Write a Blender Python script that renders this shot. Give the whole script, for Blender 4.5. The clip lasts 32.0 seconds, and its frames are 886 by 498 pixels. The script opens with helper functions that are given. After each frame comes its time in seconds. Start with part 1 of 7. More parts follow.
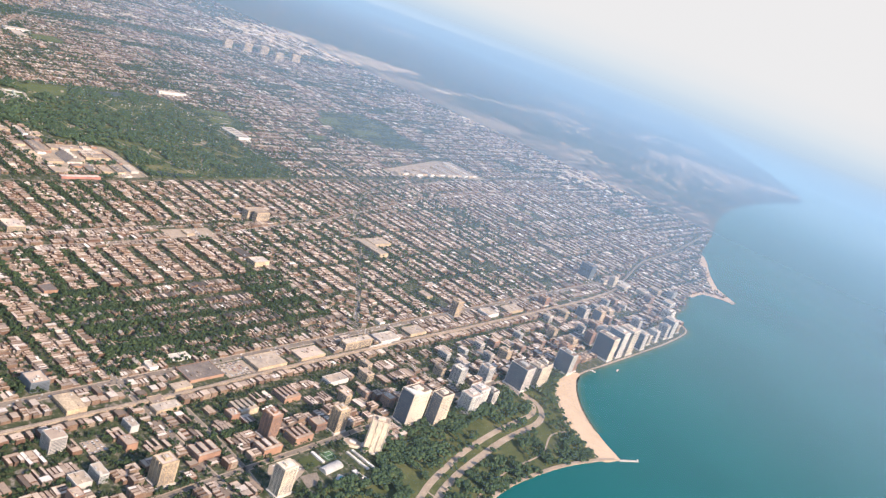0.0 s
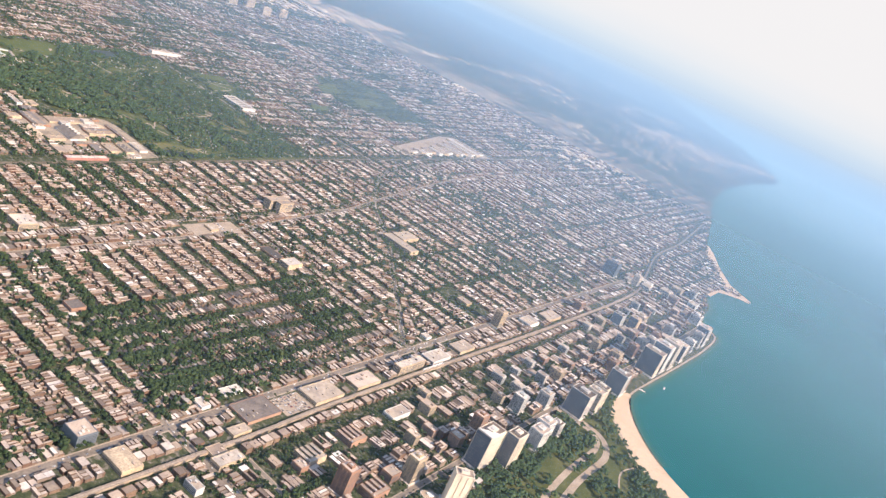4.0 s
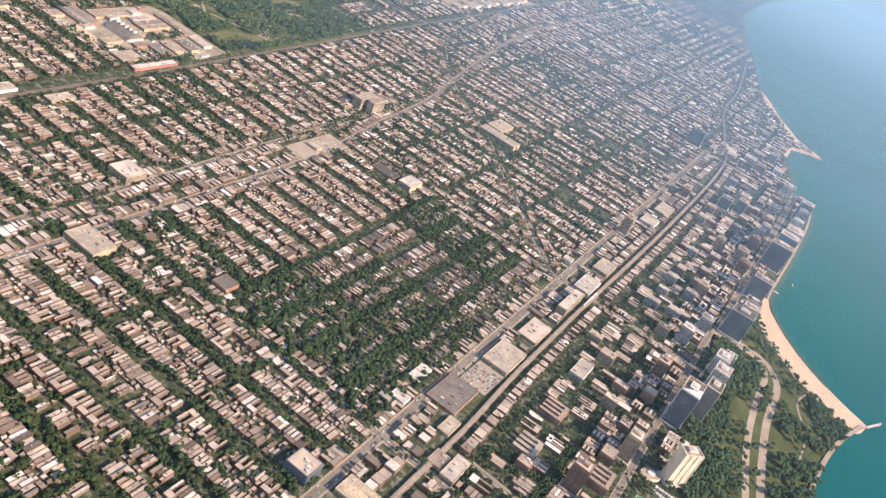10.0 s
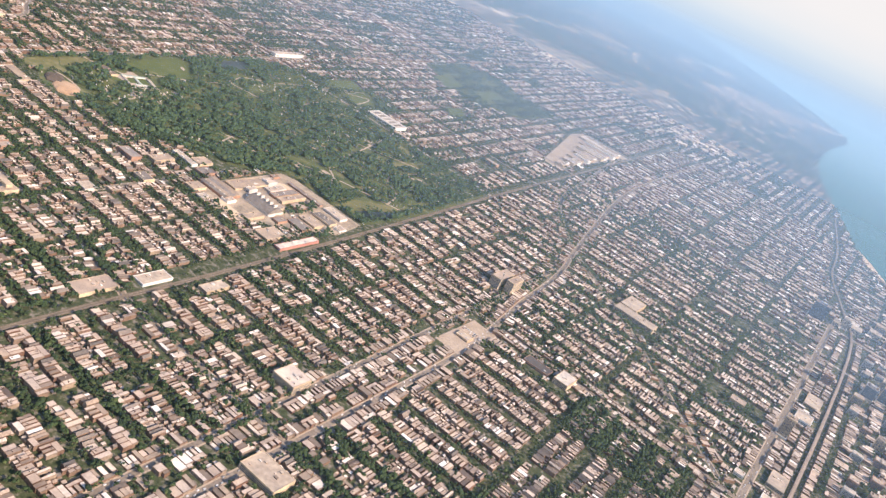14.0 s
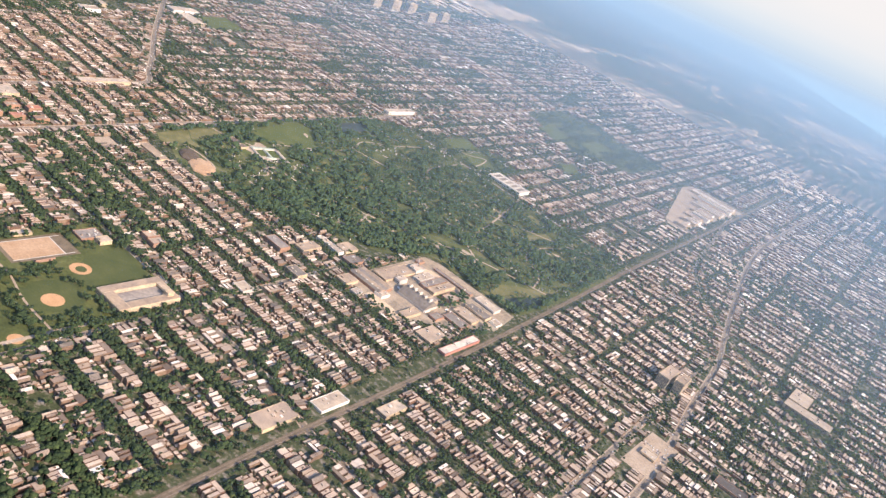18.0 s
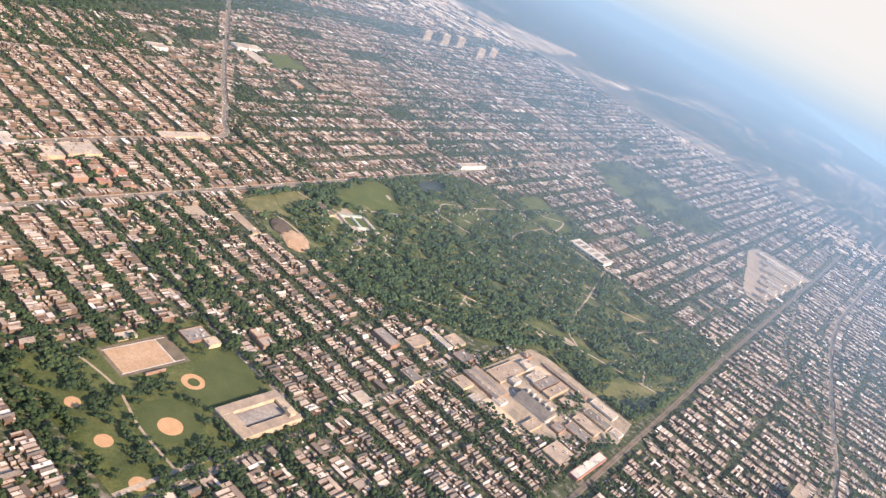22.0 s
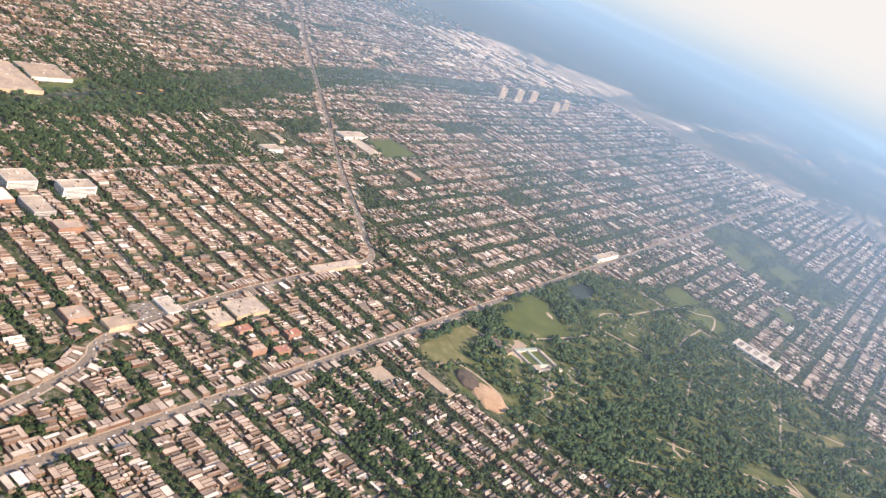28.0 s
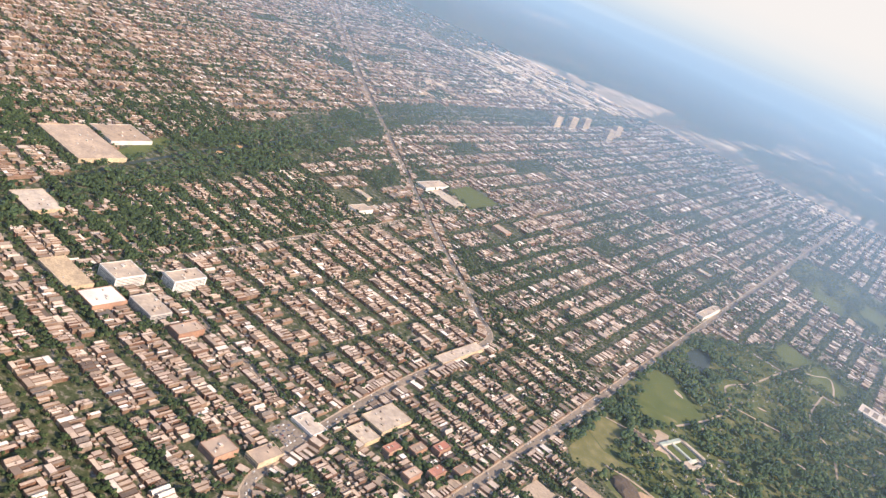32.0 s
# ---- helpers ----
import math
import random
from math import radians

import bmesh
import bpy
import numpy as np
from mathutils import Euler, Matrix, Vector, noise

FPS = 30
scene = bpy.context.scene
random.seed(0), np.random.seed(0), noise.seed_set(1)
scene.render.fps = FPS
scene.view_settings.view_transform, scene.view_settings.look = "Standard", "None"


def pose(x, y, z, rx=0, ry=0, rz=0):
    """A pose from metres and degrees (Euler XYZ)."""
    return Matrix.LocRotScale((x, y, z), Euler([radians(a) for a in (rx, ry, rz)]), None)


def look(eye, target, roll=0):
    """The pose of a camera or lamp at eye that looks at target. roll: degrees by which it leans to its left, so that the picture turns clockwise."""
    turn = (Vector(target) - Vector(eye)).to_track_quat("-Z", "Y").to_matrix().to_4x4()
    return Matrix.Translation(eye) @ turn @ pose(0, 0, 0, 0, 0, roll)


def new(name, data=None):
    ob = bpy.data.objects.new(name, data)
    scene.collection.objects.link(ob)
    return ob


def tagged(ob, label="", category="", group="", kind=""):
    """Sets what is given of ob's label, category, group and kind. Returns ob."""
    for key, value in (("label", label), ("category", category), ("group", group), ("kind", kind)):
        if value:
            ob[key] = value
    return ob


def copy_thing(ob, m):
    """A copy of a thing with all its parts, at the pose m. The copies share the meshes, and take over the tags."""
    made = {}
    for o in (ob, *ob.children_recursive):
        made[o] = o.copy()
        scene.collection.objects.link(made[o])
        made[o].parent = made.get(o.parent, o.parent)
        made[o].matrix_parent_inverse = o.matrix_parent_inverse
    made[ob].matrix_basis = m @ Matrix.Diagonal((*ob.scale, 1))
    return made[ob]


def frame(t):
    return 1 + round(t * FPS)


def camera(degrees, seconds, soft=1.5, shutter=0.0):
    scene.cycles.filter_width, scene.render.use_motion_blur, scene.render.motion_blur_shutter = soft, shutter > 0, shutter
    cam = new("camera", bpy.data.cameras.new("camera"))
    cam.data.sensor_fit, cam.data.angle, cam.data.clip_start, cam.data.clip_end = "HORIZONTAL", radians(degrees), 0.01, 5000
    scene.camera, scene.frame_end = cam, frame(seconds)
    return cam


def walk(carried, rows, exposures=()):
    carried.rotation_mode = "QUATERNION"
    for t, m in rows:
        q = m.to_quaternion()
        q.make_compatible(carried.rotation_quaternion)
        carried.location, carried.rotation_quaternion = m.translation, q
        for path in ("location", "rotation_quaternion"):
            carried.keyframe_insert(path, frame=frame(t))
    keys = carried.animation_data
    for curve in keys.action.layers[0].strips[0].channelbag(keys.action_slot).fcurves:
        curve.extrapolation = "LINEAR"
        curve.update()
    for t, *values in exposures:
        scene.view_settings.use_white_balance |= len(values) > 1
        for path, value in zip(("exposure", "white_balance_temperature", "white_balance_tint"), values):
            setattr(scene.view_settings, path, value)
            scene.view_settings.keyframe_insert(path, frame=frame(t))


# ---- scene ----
# The whole place is built at quarter size: 0.25 units stand for one metre of the town.
cam = camera(56.74, 32.0, soft=1.4)
PATH = [
    (0, (0.00, 0.00, 255.94), (-51.91, 80.30, 226.64), 19.74),
    (0.5, (-12.91, 0.43, 255.18), (-65.01, 80.67, 226.07), 19.83),
    (1, (-25.81, 0.84, 254.42), (-78.06, 81.06, 225.54), 19.98),
    (1.5, (-38.70, 1.24, 253.68), (-90.83, 81.63, 225.02), 20.14),
    (2, (-51.58, 1.63, 252.93), (-102.68, 82.40, 223.54), 20.85),
    (2.5, (-64.44, 2.00, 252.20), (-113.12, 83.84, 221.67), 22.10),
    (4.5, (-115.79, 3.35, 249.30), (-160.03, 86.95, 216.82), 23.20),
    (5, (-128.60, 3.66, 248.59), (-172.70, 87.28, 215.99), 22.80),
    (5.5, (-141.39, 3.95, 247.88), (-185.70, 87.44, 215.23), 22.97),
    (6, (-154.18, 4.23, 247.18), (-199.08, 87.32, 214.33), 24.32),
    (6.5, (-166.95, 4.49, 246.49), (-212.71, 86.96, 213.23), 25.82),
    (7, (-179.71, 4.74, 245.80), (-223.61, 87.15, 210.00), 24.37),
    (7.5, (-192.46, 4.98, 245.11), (-226.70, 84.82, 195.58), 24.42),
    (8, (-205.20, 5.21, 244.43), (-235.30, 82.30, 188.31), 25.38),
    (8.5, (-217.92, 5.42, 243.76), (-245.27, 84.10, 188.44), 25.10),
    (9, (-230.64, 5.61, 243.09), (-256.34, 85.49, 188.70), 25.74),
    (9.5, (-243.34, 5.79, 242.43), (-271.40, 86.60, 190.64), 25.15),
    (10, (-256.03, 5.96, 241.77), (-285.33, 87.80, 192.33), 24.43),
    (10.5, (-268.71, 6.12, 241.12), (-297.76, 88.62, 192.65), 24.29),
    (11, (-281.38, 6.26, 240.47), (-310.71, 88.72, 192.09), 24.07),
    (11.5, (-294.03, 6.39, 239.83), (-323.69, 88.52, 191.09), 23.44),
    (12, (-306.68, 6.51, 239.19), (-334.19, 89.46, 190.60), 23.90),
    (12.5, (-319.31, 6.61, 238.56), (-345.97, 91.67, 193.26), 25.79),
    (13, (-331.93, 6.70, 237.94), (-362.64, 92.19, 196.14), 25.46),
    (13.5, (-344.54, 6.77, 237.32), (-379.23, 91.50, 197.09), 24.71),
    (14, (-357.14, 6.83, 236.70), (-396.25, 90.03, 197.36), 24.15),
    (14.5, (-369.72, 6.88, 236.09), (-412.96, 88.51, 197.79), 23.02),
    (15, (-382.30, 6.91, 235.49), (-428.80, 87.46, 198.77), 22.20),
    (15.5, (-394.86, 6.93, 234.89), (-442.26, 87.13, 198.55), 21.94),
    (17.5, (-444.99, 6.88, 232.55), (-489.05, 87.79, 193.64), 23.47),
    (18, (-457.50, 6.83, 231.98), (-501.60, 87.52, 192.68), 23.31),
    (18.5, (-469.99, 6.77, 231.41), (-514.21, 87.23, 191.78), 23.02),
    (19, (-482.47, 6.70, 230.85), (-526.82, 87.07, 191.17), 22.99),
    (19.5, (-494.94, 6.61, 230.29), (-539.55, 86.86, 190.67), 22.95),
    (20, (-507.40, 6.51, 229.74), (-551.94, 86.79, 190.11), 23.17),
    (20.5, (-519.85, 6.39, 229.20), (-563.96, 86.86, 189.47), 23.84),
    (21, (-532.28, 6.26, 228.66), (-576.30, 86.92, 189.20), 24.51),
    (21.5, (-544.71, 6.12, 228.12), (-588.66, 87.17, 189.41), 25.67),
    (22, (-557.12, 5.96, 227.59), (-601.43, 87.23, 189.75), 26.01),
    (22.5, (-569.52, 5.79, 227.07), (-614.36, 87.09, 189.92), 25.43),
    (23, (-581.91, 5.61, 226.55), (-627.62, 86.69, 189.98), 24.82),
    (23.5, (-594.28, 5.42, 226.03), (-640.68, 86.33, 189.98), 24.43),
    (24, (-606.65, 5.21, 225.53), (-653.30, 86.15, 189.87), 24.24),
    (24.5, (-619.00, 4.98, 225.02), (-665.73, 86.00, 189.63), 24.12),
    (25, (-631.34, 4.74, 224.53), (-678.08, 85.76, 189.14), 24.00),
    (25.5, (-643.67, 4.49, 224.03), (-690.19, 85.63, 188.63), 24.08),
    (27.5, (-692.88, 3.35, 222.12), (-739.21, 84.21, 185.86), 23.66),
    (28, (-705.15, 3.04, 221.65), (-751.59, 83.84, 185.40), 23.29),
    (28.5, (-717.41, 2.70, 221.19), (-763.79, 83.57, 185.00), 23.14),
    (29, (-729.66, 2.36, 220.74), (-776.23, 83.14, 184.61), 22.97),
    (29.5, (-741.89, 2.00, 220.29), (-788.58, 82.76, 184.27), 22.94),
    (30, (-754.12, 1.63, 219.84), (-800.84, 82.40, 183.89), 23.01),
    (30.5, (-766.33, 1.24, 219.41), (-813.12, 81.97, 183.43), 23.03),
    (31, (-778.53, 0.84, 218.97), (-825.41, 81.50, 182.97), 22.78),
    (31.5, (-790.72, 0.43, 218.54), (-837.64, 81.09, 182.60), 22.52),
    (32, (-802.90, 0.00, 218.12), (-849.92, 80.60, 182.16), 22.33),
]
walk(cam, [(t, look(eye, target, roll)) for t, eye, target, roll in PATH], exposures=[(0.0, 1.38, 6750, 13), (5.0, 1.47, 6800, 14), (9.0, 1.34, 6850, 14), (11.0, 1.38, 6900, 14), (14.0, 1.47, 6900, 15), (22.0, 1.48, 7000, 15), (32.0, 1.48, 7100, 15)])

# ---- sky, sun ----
SUN_AZIMUTH, SUN_HEIGHT = 88.0, 33.0      # degrees from north, clockwise; degrees above the horizon
world = bpy.data.worlds.new("sky")
scene.world = world
world.use_nodes = True
wn = world.node_tree.nodes
sky = wn.new("ShaderNodeTexSky")
sky.sky_type, sky.sun_disc = "NISHITA", False
sky.sun_elevation, sky.sun_rotation = radians(SUN_HEIGHT), radians(SUN_AZIMUTH)
sky.air_density, sky.dust_density, sky.ozone_density = 1.0, 0.4, 1.5
wn["Background"].inputs["Strength"].default_value = 0.115
world.node_tree.links.new(sky.outputs["Color"], wn["Background"].inputs["Color"])
sun = new("sun", bpy.data.lights.new("sun", "SUN"))
sun.data.energy, sun.data.angle, sun.data.color = 3.0, radians(0.53), (1.0, 0.845, 0.69)
_a, _h = radians(SUN_AZIMUTH), radians(SUN_HEIGHT)
sun.matrix_world = look((0, 0, 900), (-math.sin(_a) * math.cos(_h), -math.cos(_a) * math.cos(_h), 900 - math.sin(_h)))
scene.cycles.transparent_max_bounces = 12


# ---- materials ----
def material(name, rough=0.9):
    mat = bpy.data.materials.new(name)
    mat.use_nodes = True
    bsdf = mat.node_tree.nodes["Principled BSDF"]
    bsdf.inputs["Roughness"].default_value = rough
    bsdf.inputs["Specular IOR Level"].default_value = 0.25
    return mat, mat.node_tree.nodes, mat.node_tree.links, bsdf


def ramp(nodes, stops, mode="LINEAR"):
    r = nodes.new("ShaderNodeValToRGB")
    r.color_ramp.interpolation = mode
    while len(r.color_ramp.elements) < len(stops):
        r.color_ramp.elements.new(0.5)
    for e, (at, c) in zip(r.color_ramp.elements, stops):
        e.position, e.color = at, (*c, 1)
    return r


def noise_tex(nodes, links, scale, detail=4.0, rough=0.55, coord=None):
    n = nodes.new("ShaderNodeTexNoise")
    n.inputs["Scale"].default_value, n.inputs["Detail"].default_value, n.inputs["Roughness"].default_value = scale, detail, rough
    if coord is None:
        coord = nodes.new("ShaderNodeNewGeometry").outputs["Position"]
    links.new(coord, n.inputs["Vector"])
    return n


def mixed(nodes, links, a, b, fac, how="MIX"):
    m = nodes.new("ShaderNodeMix")
    m.data_type, m.blend_type = "RGBA", how
    for value, key in ((a, 6), (b, 7), (fac, 0)):
        if isinstance(value, (int, float)):
            m.inputs[key].default_value = value
        elif isinstance(value, tuple):
            m.inputs[key].default_value = (*value, 1)
        else:
            links.new(value, m.inputs[key])
    return m.outputs[2]


def varied(name, stops, rough=0.9, fine=1.2, coarse=0.12, depth=0.35, bump=0.0, mode="LINEAR"):
    """A matt surface whose colour differs from piece to piece, with grain and broader stains."""
    mat, nodes, links, bsdf = material(name, rough)
    geo, info = nodes.new("ShaderNodeNewGeometry"), nodes.new("ShaderNodeObjectInfo")
    add, fract = nodes.new("ShaderNodeMath"), nodes.new("ShaderNodeMath")
    fract.operation = "FRACT"
    links.new(geo.outputs["Random Per Island"], add.inputs[0])
    links.new(info.outputs["Random"], add.inputs[1])
    links.new(add.outputs[0], fract.inputs[0])
    col = ramp(nodes, stops, mode)
    links.new(fract.outputs[0], col.inputs["Fac"])
    grain = noise_tex(nodes, links, fine, 3)
    g = ramp(nodes, [(0.3, (1 - depth,) * 3), (0.7, (1 + depth * 0.5,) * 3)])
    links.new(grain.outputs["Fac"], g.inputs["Fac"])
    out = mixed(nodes, links, col.outputs["Color"], g.outputs["Color"], 1.0, "MULTIPLY")
    stain = noise_tex(nodes, links, coarse, 2)
    s = ramp(nodes, [(0.35, (0.8, 0.8, 0.82)), (0.65, (1.1, 1.08, 1.04))])
    links.new(stain.outputs["Fac"], s.inputs["Fac"])
    out = mixed(nodes, links, out, s.outputs["Color"], 1.0, "MULTIPLY")
    links.new(out, bsdf.inputs["Base Color"])
    if bump:
        b = nodes.new("ShaderNodeBump")
        b.inputs["Strength"].default_value, b.inputs["Distance"].default_value = bump, 0.3
        links.new(grain.outputs["Fac"], b.inputs["Height"])
        links.new(b.outputs["Normal"], bsdf.inputs["Normal"])
    return mat


def patchy(name, stops, scale, rough=0.95, fine=None, depth=0.3):
    """Ground whose colour wanders with a broad noise, under a finer grain."""
    mat, nodes, links, bsdf = material(name, rough)
    broad = noise_tex(nodes, links, scale, 5, 0.6)
    col = ramp(nodes, stops)
    links.new(broad.outputs["Fac"], col.inputs["Fac"])
    grain = noise_tex(nodes, links, fine or scale * 12, 3)
    g = ramp(nodes, [(0.3, (1 - depth,) * 3), (0.7, (1 + depth * 0.5,) * 3)])
    links.new(grain.outputs["Fac"], g.inputs["Fac"])
    links.new(mixed(nodes, links, col.outputs["Color"], g.outputs["Color"], 1.0, "MULTIPLY"), bsdf.inputs["Base Color"])
    return mat


BRICK = varied("brick_wall", [(0, (0.17, 0.105, 0.075)), (0.3, (0.24, 0.165, 0.12)), (0.55, (0.16, 0.085, 0.06)), (0.75, (0.29, 0.22, 0.165)), (1, (0.25, 0.2, 0.17))])
FLAT_ROOF = varied("flat_roof", [(0, (0.13, 0.1, 0.082)), (0.12, (0.25, 0.19, 0.15)), (0.3, (0.4, 0.31, 0.24)), (0.6, (0.49, 0.385, 0.305)), (0.84, (0.59, 0.48, 0.39)), (0.93, (0.72, 0.62, 0.53)), (1, (0.84, 0.79, 0.72))], fine=1.8, depth=0.2)
SHINGLE = varied("shingle_roof", [(0, (0.1, 0.09, 0.085)), (0.4, (0.2, 0.17, 0.15)), (0.7, (0.3, 0.23, 0.18)), (0.9, (0.4, 0.34, 0.29)), (1, (0.58, 0.52, 0.46))], fine=1.5)
PALE_ROOF = varied("pale_membrane_roof", [(0, (0.42, 0.34, 0.265)), (0.7, (0.5, 0.42, 0.34)), (1, (0.6, 0.54, 0.47))], fine=0.5, depth=0.22)
WORKS_ROOF = varied("works_roof", [(0, (0.4, 0.3, 0.22)), (0.3, (0.58, 0.45, 0.33)), (0.7, (0.74, 0.6, 0.46)), (1, (0.85, 0.76, 0.65))], fine=0.3, depth=0.15)
PALE_SHOP = varied("shop_roof", [(0, (0.17, 0.135, 0.11)), (0.2, (0.34, 0.27, 0.21)), (0.5, (0.45, 0.36, 0.29)), (0.8, (0.54, 0.45, 0.37)), (1, (0.78, 0.71, 0.63))], fine=0.6, depth=0.2)
TAN_WALL = varied("tan_brick", [(0, (0.5, 0.38, 0.25)), (1, (0.58, 0.46, 0.33))])
CONCRETE = varied("concrete", [(0, (0.5, 0.46, 0.42)), (1, (0.62, 0.58, 0.53))], depth=0.15)
WHITE_WALL = varied("white_facade", [(0, (0.68, 0.63, 0.57)), (1, (0.8, 0.77, 0.72))], depth=0.1)
DARK_GLASS = varied("dark_window_band", [(0, (0.05, 0.06, 0.075)), (1, (0.09, 0.105, 0.125))], rough=0.3, depth=0.2)
RED_PAINT = varied("red_painted_wall", [(0, (0.36, 0.16, 0.13)), (1, (0.42, 0.2, 0.165))], depth=0.1)
LEAF = varied("foliage", [(0, (0.022, 0.04, 0.018)), (0.5, (0.034, 0.058, 0.024)), (0.9, (0.05, 0.078, 0.03)), (1, (0.082, 0.105, 0.04))], fine=2.2, depth=0.5, bump=0.6)
PARK_LEAF = varied("parkland_foliage", [(0, (0.03, 0.058, 0.03)), (0.5, (0.044, 0.077, 0.037)), (0.9, (0.06, 0.096, 0.043)), (1, (0.095, 0.122, 0.052))], fine=1.6, depth=0.35, bump=0.4)
BARK = varied("bark", [(0, (0.11, 0.085, 0.065)), (1, (0.16, 0.12, 0.09))])
ASPHALT = patchy("asphalt", [(0.3, (0.19, 0.155, 0.125)), (0.7, (0.29, 0.24, 0.19))], 0.06)
PAVED = patchy("pale_paving", [(0.3, (0.34, 0.265, 0.195)), (0.7, (0.46, 0.365, 0.28))], 0.08)
BALLAST = patchy("rail_ballast", [(0.3, (0.19, 0.15, 0.105)), (0.7, (0.31, 0.24, 0.175))], 0.15)
WORKS_GROUND = patchy("worn_works_yard", [(0.3, (0.2, 0.165, 0.125)), (0.5, (0.36, 0.285, 0.21)), (0.7, (0.47, 0.38, 0.285))], 0.11, fine=0.9, depth=0.3)
TRACK_BED = patchy("brown_track_bed", [(0.3, (0.12, 0.095, 0.065)), (0.7, (0.22, 0.17, 0.12))], 0.15)
GRASS = patchy("grass", [(0.3, (0.05, 0.065, 0.022)), (0.5, (0.085, 0.1, 0.032)), (0.7, (0.14, 0.14, 0.055))], 0.05)
PARK_GRASS = patchy("park_grass", [(0.3, (0.06, 0.075, 0.025)), (0.5, (0.09, 0.102, 0.036)), (0.72, (0.15, 0.145, 0.065))], 0.06)
MEADOW = patchy("cemetery_lawn", [(0.3, (0.065, 0.085, 0.034)), (0.55, (0.105, 0.12, 0.047)), (0.75, (0.22, 0.195, 0.1))], 0.09)
SAND = patchy("beach_sand", [(0.3, (0.55, 0.4, 0.27)), (0.7, (0.64, 0.48, 0.34))], 0.05, depth=0.12)
TAN_ROOF = varied("tan_roof_felt", [(0, (0.36, 0.275, 0.205)), (1, (0.44, 0.345, 0.265))], fine=0.6, depth=0.2)
GREY_ROOF = varied("grey_roof_felt", [(0, (0.2, 0.175, 0.155)), (1, (0.32, 0.28, 0.25))], fine=0.6, depth=0.25)
CLAY = patchy("infield_clay", [(0.3, (0.46, 0.26, 0.13)), (0.7, (0.55, 0.33, 0.18))], 0.2, depth=0.12)
YARD = patchy("yards_and_alleys", [(0.34, (0.035, 0.05, 0.022)), (0.52, (0.075, 0.085, 0.042)), (0.62, (0.2, 0.175, 0.14)), (0.76, (0.34, 0.3, 0.26))], 0.28, fine=1.3, depth=0.35)


def far_land_material():
    """Distant suburbs: woods, lawns and pale roofs in small specks."""
    mat, nodes, links, bsdf = material("far_suburbs")
    broad = noise_tex(nodes, links, 0.006, 5, 0.6)
    speck = noise_tex(nodes, links, 0.16, 3, 0.7)
    add = nodes.new("ShaderNodeMath")
    add.operation = "MULTIPLY_ADD"
    add.inputs[1].default_value, add.inputs[2].default_value = 0.5, 0.0
    links.new(broad.outputs["Fac"], add.inputs[0])
    half = nodes.new("ShaderNodeMath")
    half.operation = "MULTIPLY_ADD"
    half.inputs[1].default_value = 0.5
    links.new(speck.outputs["Fac"], half.inputs[0])
    links.new(add.outputs[0], half.inputs[2])
    col = ramp(nodes, [(0.42, (0.03, 0.05, 0.025)), (0.55, (0.06, 0.08, 0.04)), (0.61, (0.28, 0.24, 0.19)), (0.68, (0.55, 0.47, 0.38))])
    links.new(half.outputs[0], col.inputs["Fac"])
    links.new(col.outputs["Color"], bsdf.inputs["Base Color"])
    return mat


FAR_LAND = far_land_material()


def water_material():
    mat, nodes, links, bsdf = material("lake_water", 0.22)
    geo = nodes.new("ShaderNodeNewGeometry")
    broad = noise_tex(nodes, links, 0.004, 3)
    col = ramp(nodes, [(0.35, (0.001, 0.09, 0.091)), (0.65, (0.002, 0.114, 0.115))])
    links.new(broad.outputs["Fac"], col.inputs["Fac"])
    links.new(col.outputs["Color"], bsdf.inputs["Base Color"])
    bsdf.inputs["IOR"].default_value, bsdf.inputs["Specular IOR Level"].default_value = 1.33, 0.1
    rip = noise_tex(nodes, links, 0.35, 4, 0.6, geo.outputs["Position"])
    b = nodes.new("ShaderNodeBump")
    b.inputs["Strength"].default_value, b.inputs["Distance"].default_value = 0.25, 0.4
    links.new(rip.outputs["Fac"], b.inputs["Height"])
    links.new(b.outputs["Normal"], bsdf.inputs["Normal"])
    return mat


WATER = water_material()


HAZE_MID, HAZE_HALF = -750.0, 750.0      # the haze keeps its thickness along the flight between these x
# painted haze by distance: cover, colour of the daylit part, glow of the far part
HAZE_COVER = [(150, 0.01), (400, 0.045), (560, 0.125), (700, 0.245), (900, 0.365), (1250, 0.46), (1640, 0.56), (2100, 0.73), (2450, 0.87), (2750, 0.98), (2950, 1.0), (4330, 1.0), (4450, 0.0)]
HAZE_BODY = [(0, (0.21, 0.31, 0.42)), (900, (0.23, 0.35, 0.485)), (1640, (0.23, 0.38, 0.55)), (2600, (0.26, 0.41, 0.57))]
HAZE_GLOW = [(2250, (0.145, 0.228, 0.33)), (2500, (0.166, 0.243, 0.334)), (2800, (0.192, 0.261, 0.336)), (3150, (0.225, 0.281, 0.337)),
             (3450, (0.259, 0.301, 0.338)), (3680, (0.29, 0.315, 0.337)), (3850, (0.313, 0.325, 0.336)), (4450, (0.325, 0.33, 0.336))]


